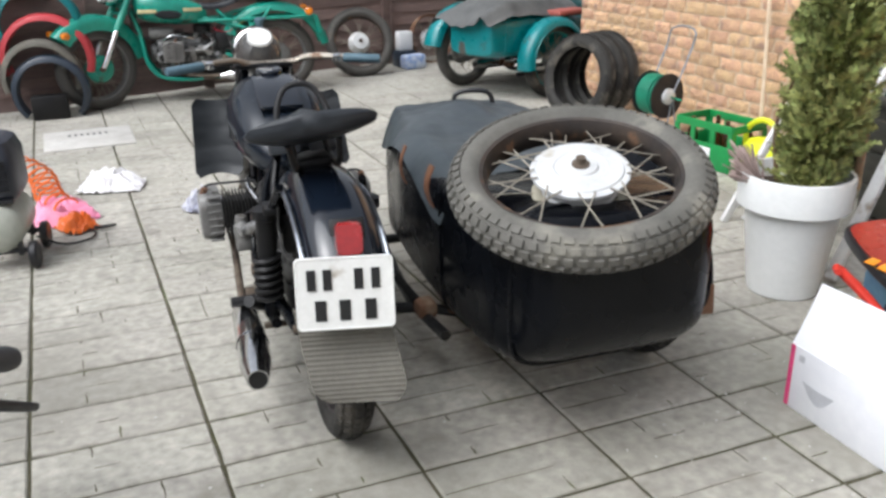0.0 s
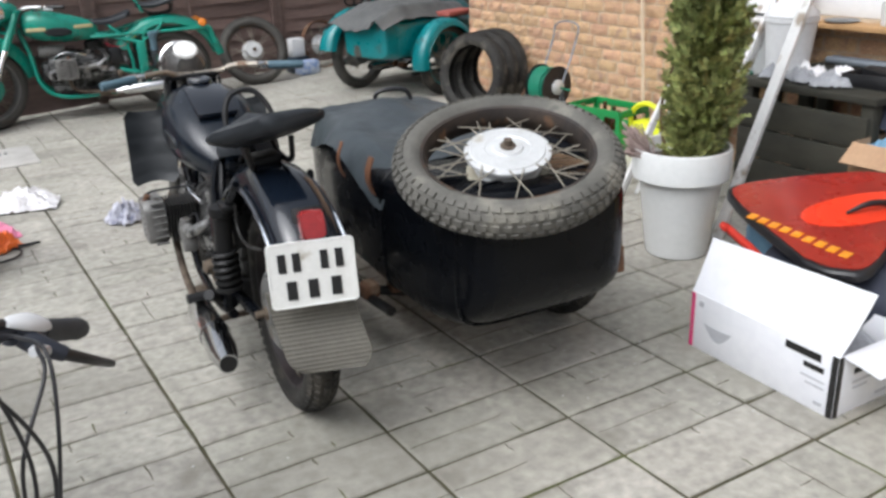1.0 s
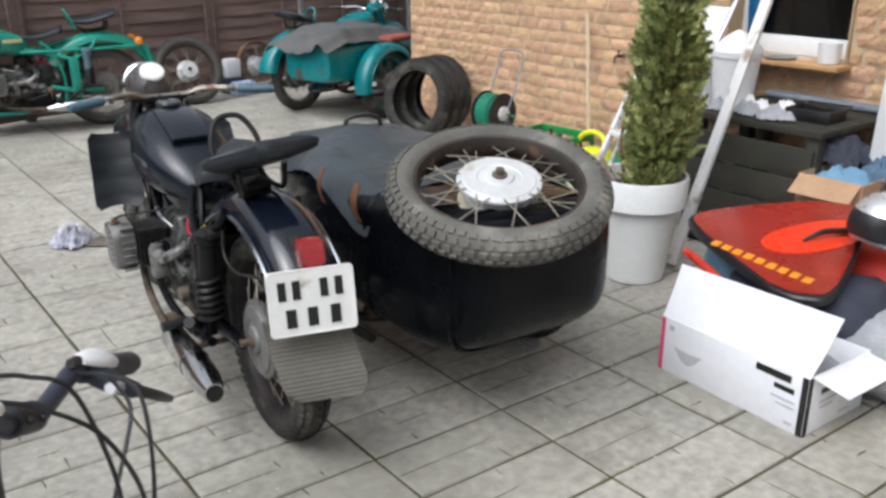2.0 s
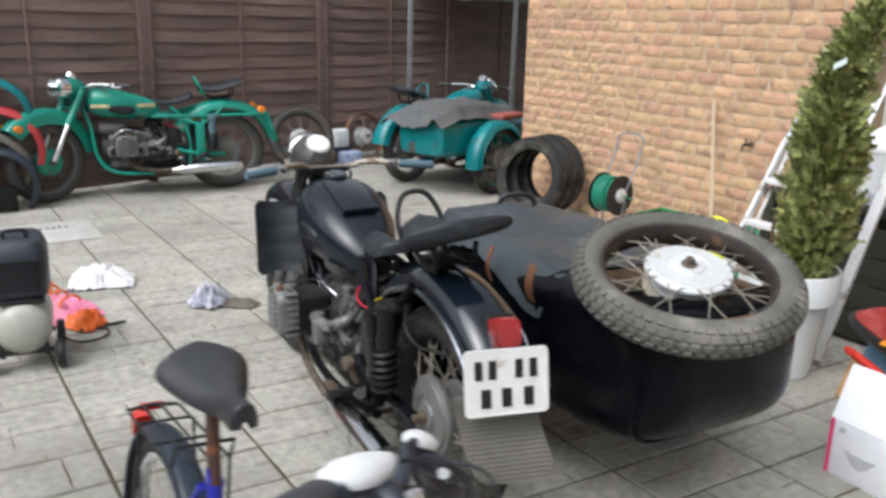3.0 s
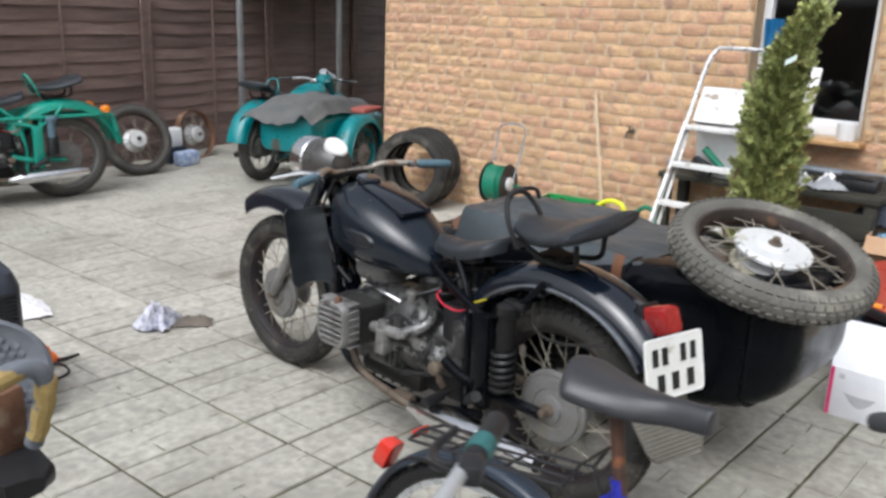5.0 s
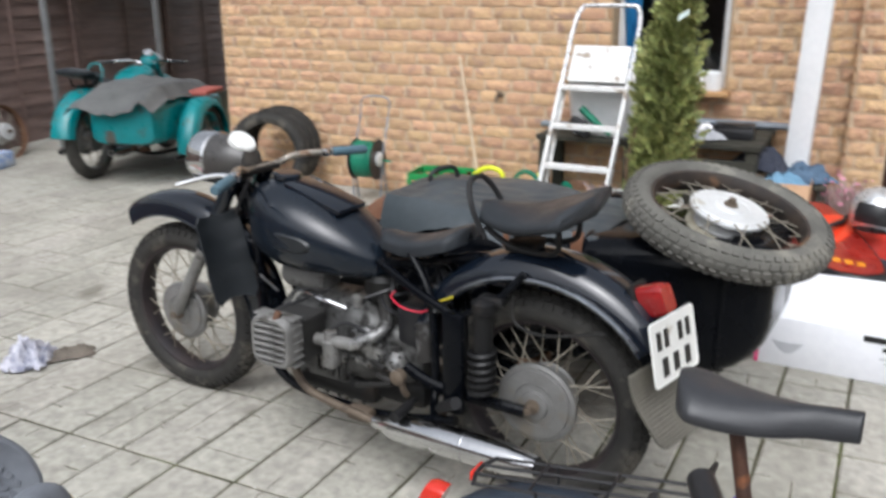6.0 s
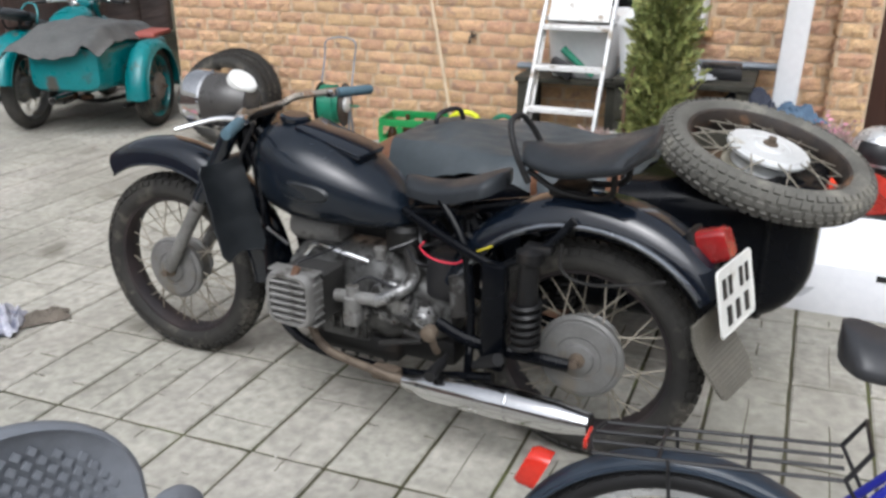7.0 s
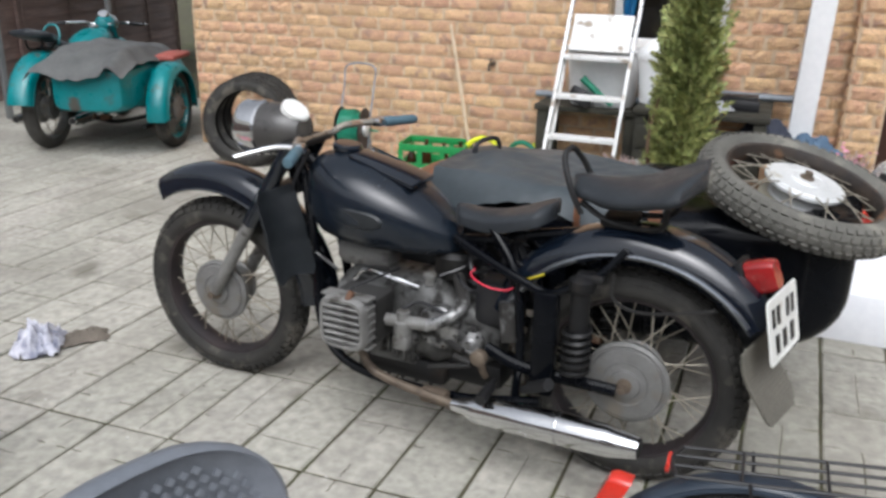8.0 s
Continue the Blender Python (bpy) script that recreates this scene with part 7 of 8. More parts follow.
solid("red_strap", bm, M_REDFAB, "bright red padded strap hanging over the bag", "strap")
stand_box("yellow_case", "bright yellow plastic case standing on the paving", "case", pose(2.10, -1.28, 0, 0, 0, 8), (0.30, 0.22, 0.34), M_YELLOW, 0.02)
stand_box("wood_offcut", "flat tan wooden board lying by the pot", "board", pose(2.22, 0.06, 0.001, 0, 0, 30), (0.50, 0.20, 0.025), M_WOODTAN, 0.004)


def build_helmet():
    h = thing("helmet", "silver motorcycle helmet with dark visor resting on the bags", "helmet", pose(2.12, -0.72, 0.425, 8, -8, 100))
    bm = B()
    o = bmesh.ops.create_uvsphere(bm, u_segments=32, v_segments=20, radius=0.125)
    bmesh.ops.transform(bm, matrix=Matrix.Translation((0, 0, 0.12)) @ Matrix.Diagonal((0.92, 1.08, 1.0, 1)), verts=o["verts"])
    bmesh.ops.bisect_plane(bm, geom=bm.verts[:] + bm.edges[:] + bm.faces[:], plane_co=(0, 0, 0.03), plane_no=(0, 0.25, -1), clear_outer=True)
    part("shell", bm, M_SILVER, h)
    bm = B()

    def visor(u, v):
        a = radians(35 + 110 * u)
        e = radians(-22 + 42 * v)
        r = 0.131
        return V(0.92 * r * math.cos(e) * math.cos(a), 1.08 * r * math.cos(e) * math.sin(a), 0.12 + r * math.sin(e))
    sheet(bm, visor, 18, 8, 0.003)
    part("visor", bm, M_BLACKPL, h, "dark tinted visor")


build_helmet()


def build_white_box():
    a, b = V(1.376, -0.385, 0), V(1.405, -1.0, 0)
    ang = math.degrees(math.atan2((b - a).y, (b - a).x))
    w = (b - a).length
    t = thing("product_carton", "open white product carton with grey and black print on the paving", "box", pose(a.x, a.y, 0, 0, 0, ang))
    d, h, k = 0.36, 0.22, 0.005      # x runs along the front, y to the back
    for pc, ps in (((w / 2, k / 2, h / 2), (w, k, h)), ((w / 2, d - k / 2, h / 2), (w, k, h)), ((k / 2, d / 2, h / 2), (k, d - 2 * k, h)), ((w - k / 2, d / 2, h / 2), (k, d - 2 * k, h))):
        bm = B()
        box(bm, pc, ps, 0.001)
        part("side_panel", bm, M_CARDW, t)
    bm = B()
    box(bm, (w / 2, d / 2, k / 2), (w - 2 * k, d - 2 * k, k))
    body = part("bottom_panel", bm, M_CARDW, t)
    bm = B()
    sheet(bm, lambda u, v: V(w * u + 0.02 * v * (u - 0.5), 0.002 + 0.095 * v + 0.03 * u * v, h + 0.185 * v - 0.008 * math.sin(v * 3.1)), 6, 6, 0.004)
    part("lid_flap", bm, M_CARDW, t, "raised white lid flap")
    bm = B()
    sheet(bm, lambda u, v: V(w - 0.003 + 0.13 * v, 0.02 + (d - 0.04) * u, h - 0.02 * v), 4, 4, 0.004)
    part("side_flap", bm, M_CARDW, t)
    marks = (("pink_edge", M_PINK, (0.010, -0.001, h / 2), (0.016, 0.002, h * 0.98)),
             ("black_edge", M_INKSHADE, (w - 0.012, -0.001, h / 2), (0.022, 0.002, h * 0.99)),
             ("print_bar", M_INKSHADE, (w - 0.13, -0.001, h * 0.86), (0.135, 0.002, 0.026)),
             ("print_bar", M_INKSHADE, (w - 0.085, -0.001, h * 0.68), (0.075, 0.002, 0.018)),
             ("print_bar", M_GREYINK, (w - 0.085, -0.001, h * 0.50), (0.09, 0.002, 0.008)),
             ("print_bar", M_GREYINK, (w - 0.075, -0.001, h * 0.40), (0.07, 0.002, 0.008)),
             ("print_bar", M_GREYINK, (w - 0.055, -0.001, h * 0.14), (0.03, 0.002, 0.014)),
             ("print_bar", M_GREYINK, (0.050, -0.001, h * 0.84), (0.022, 0.002, 0.022)))
    for name, mat, c, s in marks:
        bm = B()
        box(bm, c, s)
        part(name, bm, mat, body)
    bm = B()
    box(bm, (w + 0.001, 0.012, h / 2), (0.002, 0.022, h * 0.99))
    part("black_edge", bm, M_INKSHADE, body)
    for z, y, s in ((0.86, 0.14, 0.135), (0.68, 0.12, 0.075), (0.5, 0.13, 0.1), (0.4, 0.12, 0.07), (0.14, 0.24, 0.06)):
        bm = B()
        box(bm, (w + 0.001, y, h * z), (0.002, s, 0.02 if z > 0.6 else 0.008))
        part("print_bar", bm, M_INKSHADE if z > 0.6 else M_GREYINK, body)
    bm = B()
    sheet(bm, lambda u, v: V(0.13 + 0.13 * (u - 0.5), -0.0012, 0.115 + 0.05 * (v - 0.5) * math.sin(math.pi * u) - 0.03 * math.sin(math.pi * u)), 12, 3, 0.0008)
    part("print_picture", bm, M_GREYINK, body)
    bm = B()
    crumple(bm, w * 0.85, d * 0.8, 0.09, 9.1)
    bmesh.ops.translate(bm, verts=bm.verts[:], vec=(w / 2, d / 2, 0.14))
    part("wrapping", bm, M_GREYFAB, t, "crumpled grey wrapping film")


build_white_box()


# ---------------------------------------------------------------- compressor, hose, rags
def build_compressor():
    c = thing("air_compressor", "small air compressor with dark blue hood and pale grey tank", "compressor", pose(-1.215, 1.86, 0, 0, 0, -4))
    bm = B()
    ax = pose(0, 0, 0.20, 90, 0, 0)
    lathe(bm, [(0.02, -0.27), (0.08, -0.262), (0.112, -0.235), (0.122, -0.20), (0.122, 0.06), (0.112, 0.095), (0.08, 0.122), (0.02, 0.13)], 36, ax)
    part("tank", bm, M_COMPT, c)
    bm = B()
    secs = ((0.335, 0.115, 0.15), (0.36, 0.125, 0.165), (0.53, 0.125, 0.160), (0.585, 0.105, 0.135), (0.60, 0.08, 0.11))
    loft(bm, [oval((0, 0.08, z), a, b, 5, 32, "z") for z, a, b in secs])
    hood = part("hood", bm, M_COMPB, c, "dark blue-black plastic hood with grille")
    for k in range(9):
        bm = B()
        box(bm, (0, -0.083, 0.375 + k * 0.017), (0.19, 0.012, 0.007), 0.002)
        part("grille_slat", bm, M_BLACKPL, hood)
    bm = B()
    tube(bm, [(-0.045, 0.0, 0.60), (-0.04, 0.0, 0.632), (0.04, 0.0, 0.632), (0.045, 0.0, 0.60)], 0.010, 8, 3)
    part("switch_knob", bm, M_BLACKPL, hood)
    bm = B()
    box(bm, (0, 0.06, 0.325), (0.20, 0.30, 0.02), 0.004)
    part("base", bm, M_BLACKPL, c)
    for y in (-0.08, 0.20):
        bm = B()
        box(bm, (0, y, 0.09), (0.24, 0.03, 0.02), 0.003)
        box(bm, (-0.09, y, 0.10), (0.02, 0.03, 0.06))
        box(bm, (0.09, y, 0.10), (0.02, 0.03, 0.06))
        part("cradle", bm, M_BLACKPL, c)
    for x in (-0.145, 0.145):
        for y in (-0.08, 0.20):
            bm = B()
            lathe(bm, [(0.02, -0.018), (0.058, -0.018), (0.065, -0.01), (0.065, 0.01), (0.058, 0.018), (0.02, 0.018)], 24, Matrix.Translation((x, y, 0.065)) @ RY)
            part("wheel", bm, M_BLACKPL, c)


build_compressor()

bm = B()
pts = []
for k in range(14 * 10):
    f = k / (14 * 10)
    a = k * 2 * math.pi / 14
    ctr = V(-1.36, 3.55, 0.062) * (1 - f) + V(-0.93, 2.36, 0.062) * f + V(0.04 * math.sin(f * 6), 0, 0)
    along = (V(-0.93, 2.36, 0) - V(-1.36, 3.55, 0)).normalized()
    sd = V(-along.y, along.x, 0)
    pts.append(ctr + sd * 0.075 * math.cos(a) + V(0, 0, 0.055 * math.sin(a)))
tube(bm, pts, 0.007, 6)
solid("spiral_hose", bm, M_HOSE, "coiled orange plastic air hose lying on the paving", "hose")
cloth("plastic_bag", "crumpled pink plastic bag on the paving", "bag", M_PINKBAG, pose(-1.05, 2.50, 0.0, 0, 0, 20), 0.36, 0.36, 0.12, 11.0)
cloth("orange_bag", "crumpled orange plastic on the paving", "bag", M_HOSE, pose(-0.93, 2.25, 0.0, 0, 0, 40), 0.15, 0.17, 0.11, 12.4)
cloth("rag", "crumpled white cotton rag lying on the paving", "rag", M_CLOTHW, pose(-0.78, 2.98, 0.0, 0, 0, -14), 0.36, 0.26, 0.13, 14.2, "rags on the paving")
cloth("rag", "printed blue-white rag lying on the paving", "rag", M_CLOTHB, pose(-0.265, 2.37, 0.0, 0, 0, 40), 0.22, 0.18, 0.13, 15.9, "rags on the paving")
cloth("rag", "oily brown rag lying on the paving", "rag", M_CLOTHD, pose(-0.13, 2.27, 0.0, 0, 0, -30), 0.20, 0.10, 0.05, 17.3, "rags on the paving")
bm = B()
tube(bm, [(-0.90, 2.22, 0.015), (-0.80, 2.20, 0.018), (-0.74, 2.22, 0.016)], [0.008, 0.010, 0.007], 8)
solid("air_nozzle", bm, M_BLACKPL, "black air nozzle on the hose's end", "nozzle")
bm = B()
tube(bm, [(-1.08, 1.92, 0.10), (-0.98, 2.02, 0.012), (-0.86, 2.05, 0.012), (-0.84, 2.16, 0.012), (-0.92, 2.22, 0.012)], 0.006, 6, 6)
solid("air_line", bm, M_BLACKPL, "thin black air line on the paving", "hose")

# pale crumbs of mortar and leaf litter trodden into the joints
rngl = random.Random(31)
bm = B()
for _ in range(150):
    x, y = rngl.uniform(0.75, 1.75), rngl.uniform(-0.95, 0.45)
    if rngl.random() < 0.35:
        x, y = rngl.uniform(-1.6, 0.3), rngl.uniform(-0.6, 2.0)
    q = rngl.uniform(0.0015, 0.0055)
    box(bm, (x, y, 0.0012 + q * 0.3), (q * rngl.uniform(0.8, 1.8), q * rngl.uniform(0.8, 1.8), q * 0.6), 0, Matrix.Rotation(rngl.uniform(0, 3.1), 4, "Z"))
solid("litter", bm, M_GRATE, "pale mortar crumbs scattered over the paving", "litter", kind="stuff")

# drain slab
bm = B()
box(bm, (0, 0, 0.0035), (0.62, 0.62, 0.012), 0.003)
drain = solid("drain_cover", bm, M_GRATE, "pale concrete drain slab with a row of slots", "drain cover", pose(-0.98, 4.38, 0, 0, 0, 5.6), kind="structure")
# slots drawn as black bars on top, the shade of their depth in colour
for k in range(7):
    bm = B()
    box(bm, (-0.13 + k * 0.043, 0.12, 0.0105), (0.018, 0.05, 0.003))
    part("slot", bm, M_INKSHADE, drain)


# loose mudguards heaped beside the green machine
def loose_guard(name, label, m, R, a0, a1, hw, mat):
    bm = B()
    fender(bm, (0, 0), R, a0, a1, hw, 0.05)
    return solid(name, bm, mat, label, "mudguard", m, "loose mudguards")


loose_guard("mudguard", "teal mudguard standing at the back of the heap", pose(-1.30, 5.51, 0.716, 0, 0, 86), 0.335, -24, 204, 0.09, M_TEAL)
loose_guard("mudguard", "faded red mudguard standing in the heap", pose(-1.275, 5.45, 0.46, 0, 0, 86), 0.365, -20, 200, 0.08, M_REDPAINT)
loose_guard("mudguard", "dusty pale grey mudguard standing in the heap", pose(-1.335, 5.39, 0.31, 0, 0, 86), 0.32, -20, 200, 0.07, M_FLAP)
loose_guard("mudguard", "dark blue mudguard standing in the heap", pose(-1.28, 5.32, 0.205, 0, 0, 86), 0.305, -42, 222, 0.07, M_NAVY)
stand_box("metal_box", "dark sheet-metal box between the mudguards", "box", pose(-1.30, 5.24, 0, 0, 0, 4), (0.28, 0.12, 0.20), M_BLACKDULL, 0.02)
stand_box("plastic_canister", "white plastic canister with dark base by the fence", "canister", pose(2.13, 6.66, 0.17, 0, 0, 10), (0.17, 0.12, 0.20), M_WHITEPL, 0.02)
stand_box("crate_box", "dark box under the white canister", "box", pose(2.13, 6.66, 0, 0, 0, 10), (0.22, 0.16, 0.17), M_NAVY, 0.01)
stand_box("bottle_pack", "shrink-wrapped pack of blue water bottles by the fence", "bottles", pose(2.17, 6.46, 0, 0, 0, 14), (0.26, 0.14, 0.15), M_BLUECAN, 0.03)


# ---------------------------------------------------------------- bicycles
def bike_wheel(root, m, R, fat=0.022):
    bm = B()
    ring_loop(bm, [(R - 0.055, -0.011), (R - 0.035, -0.013), (R - 0.035, 0.013), (R - 0.055, 0.011)], 48, RY)
    w = part("wheel", bm, M_SILVER, root)
    w.matrix_basis = m
    bm = B()
    sec = [(R - fat + fat * math.cos(a), fat * math.sin(a)) for a in [i * 2 * math.pi / 12 for i in range(12)]]
    ring_loop(bm, sec, 56, Matrix())
    add_tread(bm, ((-40, 0.010), (-8, 0.008), (8, 0.008), (40, 0.010)), R + 0.0005, fat, 64)
    bmesh.ops.transform(bm, matrix=RY, verts=bm.verts[:])
    part("tyre", bm, M_RUBBER, w)
    bm = B()
    lathe(bm, [(0.012, -0.05), (0.025, -0.035), (0.014, -0.028), (0.014, 0.028), (0.025, 0.035), (0.012, 0.05)], 16, RY)
    part("hub", bm, M_CHROME, w)
    for i in range(28):
        a = 2 * math.pi * i / 28
        s = 1 if i % 2 else -1
        b = a + (0.5 if (i // 2) % 2 else -0.5)
        p, q = V(0.03 * s, 0.022 * math.cos(a), 0.022 * math.sin(a)), V(0, (R - 0.05) * math.cos(b), (R - 0.05) * math.sin(b))
        dd = q - p
        piece("spoke", SPOKE_ME, w, Matrix.Translation(p) @ dd.to_track_quat("Z", "Y").to_matrix().to_4x4() @ Matrix.Diagonal((0.4, 0.4, dd.length, 1)))
    return w


def bike_saddle(bm, y0, y1, z, wr=0.115, wn=0.030):
    rings = []
    n = 26
    for i in range(n + 1):
        f = 0.5 - 0.5 * math.cos(math.pi * i / n)
        y = y0 + (y1 - y0) * f
        w = wn + (wr - wn) * (1 - min(1, f / 0.72) ** 1.4)
        w *= min(1, 0.12 + math.sqrt(max(0, 1 - (1 - min(1, f / 0.20)) ** 2)))
        w *= min(1, 0.35 + math.sqrt(max(0, 1 - (1 - min(1, (1 - f) / 0.06)) ** 2)))
        zz = z + 0.020 * f + 0.028 * (1 - f) ** 2 - 0.012 * math.sin(f * math.pi) - 0.03 * max(0, f - 0.8)
        ring = []
        for k in range(22):
            a = 2 * math.pi * k / 22
            ca, sa = math.cos(a), math.sin(a)
            ring.append(V(w * math.copysign(abs(ca) ** 0.75, ca), y, zz + (0.018 * sa if sa > 0 else (0.055 - 0.02 * f) * sa * (0.35 + 0.65 * abs(ca))) - 0.02 * abs(ca) ** 3))
        rings.append(ring)
    loft(bm, rings)


def straight_bar(root, st, bar_w, sweep, bar_z, band, tilt, rise):
    """Stem, bar, grips, levers and cables on the steering pose st."""
    bm = B()
    tube(bm, [st @ V(0, 0, 0.84), st @ V(0, 0.0, bar_z - 0.03), st @ V(0, 0.05, bar_z - 0.005)], 0.014, 10, 3)
    st = st @ pose(0, 0, bar_z, 0, -tilt, 0) @ pose(0, 0, -bar_z)
    tube(bm, [st @ V(-bar_w, -sweep, bar_z + rise), st @ V(-bar_w * 0.5, 0.02, bar_z + 0.005 + rise * 0.75), st @ V(-0.06, 0.05, bar_z - 0.005), st @ V(0.06, 0.05, bar_z - 0.005),
              st @ V(bar_w * 0.5, 0.02, bar_z + 0.005 + rise * 0.75), st @ V(bar_w, -sweep, bar_z + rise)], 0.0115, 10, 5)
    bar = part("handlebar", bm, M_BIKEBLACK if not band else M_SILVER, root)
    for s in (-1, 1):
        a, b = V(s * (bar_w - 0.115), 0.0 + 0.3 * -sweep + 0.004, bar_z + 0.003 + rise * 0.95), V(s * (bar_w + 0.012), -sweep - 0.003, bar_z + rise)
        bm = B()
        tube(bm, [st @ (a + (b - a) * f) for f in (0, 0.06, 0.3, 0.65, 0.95, 1.0)], [0.015, 0.018, 0.0175, 0.0185, 0.018, 0.012], 14)
        part("grip", bm, M_BLACKPL, bar)
        if band:
            bm = B()
            tube(bm, [st @ (a + (b - a) * f) for f in (0.12, 0.42)], [0.0195, 0.0195], 14)
            part("grip_band", bm, M_GRIPG, bar)
        bm = B()
        p = a + V(-s * 0.02, 0.0, 0)
        box(bm, st @ p, (0.045, 0.035, 0.032), 0.008, st.to_3x3().to_4x4())
        tube(bm, [st @ (p + V(0, 0.02, 0)), st @ (p + V(s * 0.02, 0.05, -0.012)), st @ (p + V(s * 0.07, 0.062, -0.018)), st @ (p + V(s * 0.135, 0.04, -0.02))], [0.010, 0.008, 0.007, 0.007], 8, 4)
        part("brake_lever", bm, M_BIKEBLACK, bar)
        if not band:
            bm = B()
            loft(bm, [[st @ (p + V(q.x, q.y, z)) for q in oval((s * -0.004, -0.006, 0), ax, bx, 3, 18, "z")] for z, ax, bx in ((0.004, 0.036, 0.026), (0.018, 0.036, 0.026), (0.027, 0.028, 0.018))])
            part("shifter", bm, M_WHITEPL, bar, "white plastic gear shifter")
        bm = B()
        tube(bm, [st @ (p + V(-s * 0.01, 0.02, 0)), st @ (p + V(-s * 0.06, 0.09, 0.03)), st @ (V(s * 0.02, 0.12, bar_z - 0.04)), st @ V(0.0, 0.07, 0.72)], 0.0028, 6, 8)
        part("brake_cable", bm, M_BLACKPL, bar)


def riser_bar(root, clamp, ends, shifters, ahead):
    """A dark riser bar with white shifters, given in the yard's own metres: its clamp, grip ends and shifters."""
    back = root.matrix_basis.inverted()

    def at(p):
        return back @ Vector(p)
    C = Vector(clamp)
    A, Bq = Vector(ends[0]), Vector(ends[1])
    SA, SB = Vector(shifters[0]), Vector(shifters[1])
    ax = (SB - SA).normalized()
    up = V(0, 0, 1)
    bm = B()
    run = [A + (SA - A) * 0.15, SA, SA + (C - SA) * 0.22 + V(0, 0, 0.012), C - ax * 0.035, C + ax * 0.035, SB + (C - SB) * 0.25 + V(0, 0, 0.014), SB, Bq + (SB - Bq) * 0.15]
    tube(bm, [at(p) for p in run], 0.0135, 14, 6)
    bar_ob = part("handlebar", bm, M_BARBLUE, root, "blue-black painted riser handlebar")
    bm = B()
    tube(bm, [at(C - ax * 0.026), at(C + ax * 0.026)], [0.021, 0.0225, 0.021], 14)
    tube(bm, [at(C - ahead * 0.005), at(C - ahead * 0.045 - up * 0.02), at(C - ahead * 0.06 - up * 0.10), at(C - ahead * 0.055 - up * 0.22)], [0.020, 0.019, 0.017, 0.016], 12, 4)
    for e in (-1, 1):
        ball(bm, at(C + ahead * 0.021 + ax * 0.014 * e + up * 0.004), 0.006, u=10, v=6)
    part("stem", bm, M_BIKEBLACK, bar_ob)
    for tip, S, e in ((A, SA, -1), (Bq, SB, 1)):
        d = (tip - S).normalized()
        side = d.cross(up).normalized()
        top = side.cross(d).normalized()
        if top.z < 0:
            top = -top
        a, z = S + d * 0.045, tip
        bm = B()
        rings = 9
        pts, rad = [], []
        for k in range(rings):
            f = k / (rings - 1)
            pts.append(at(a + (z - a) * f))
            rad.append((0.0185, 0.0195)[k % 2] if 0 < k < rings - 1 else 0.0165)
        tube(bm, pts, rad, 16)
        part("grip", bm, M_GRIP, bar_ob)
        bm = B()                          # clamp and lever body under the bar
        tube(bm, [at(S - d * 0.03), at(S + d * 0.035)], [0.020, 0.022, 0.020], 14)
        tube(bm, [at(S - d * 0.015), at(S + ahead * 0.030 - top * 0.012 - d * 0.01), at(S + ahead * 0.062 - top * 0.022 + d * 0.012)], [0.017, 0.0165, 0.012], 12, 4)
        housing = part("lever_body", bm, M_BARBLUE, bar_ob)
        bm = B()
        tube(bm, [at(S + ahead * 0.055 - top * 0.020 + d * 0.005), at(S + ahead * 0.078 - top * 0.028 + d * 0.045), at(S + ahead * 0.080 - top * 0.036 + d * 0.095), at(S + ahead * 0.074 - top * 0.042 + d * 0.135)],
             [0.010, 0.0085, 0.0075, 0.0065], 10, 4)
        part("brake_lever", bm, M_BIKEBLACK, housing)
        bm = B()
        tube(bm, [at(S + ahead * 0.045 - top * 0.018 - d * 0.012), at(S + ahead * 0.043 - top * 0.018 - d * 0.042)], [0.0095, 0.0085], 10)
        part("cable_adjuster", bm, M_SILVER, housing)
        bm = B()                          # shifter shell: a humped wedge over the bar, tapering inwards
        loft(bm, [[at(S - d * t + ahead * (0.006 + w * math.cos(q)) + top * (0.012 + h * max(-0.45, math.sin(q)))) for q in [k * 2 * math.pi / 18 for k in range(18)]]
                  for t, w, h in ((-0.040, 0.010, 0.006), (-0.034, 0.022, 0.013), (-0.012, 0.027, 0.017), (0.018, 0.024, 0.014), (0.040, 0.015, 0.009), (0.052, 0.007, 0.005))])
        part("shifter", bm, M_WHITEPL, bar_ob, "white plastic gear shifter")
        bm = B()
        tube(bm, [at(S - d * 0.05 + top * 0.012), at(S - d * 0.072 + top * 0.010)], [0.009, 0.007], 10)
        part("cable_boot", bm, M_BLACKPL, bar_ob)
    head = C - ahead * 0.02 - up * 0.36
    for p0, lift, out in ((SA - (A - SA).normalized() * 0.07, 0.02, 0.11), (SB + ahead * 0.04 + (SB - C) * -0.15, -0.01, 0.10), (SA + ahead * 0.045 + ax * 0.04, -0.015, 0.14), (SB + ahead * 0.01 - ax * 0.06, 0.02, 0.15)):
        bm = B()
        mid = (p0 + C) / 2 + ahead * (out * 0.8) + up * lift
        tube(bm, [at(p0), at(p0 + (mid - p0) * 0.45 + up * 0.012), at(mid), at(C + ahead * out - up * 0.10), at(C + ahead * (out * 0.7) - up * 0.24), at(head)], 0.0030, 8, 7)
        part("cable", bm, M_BLACKPL, bar_ob)


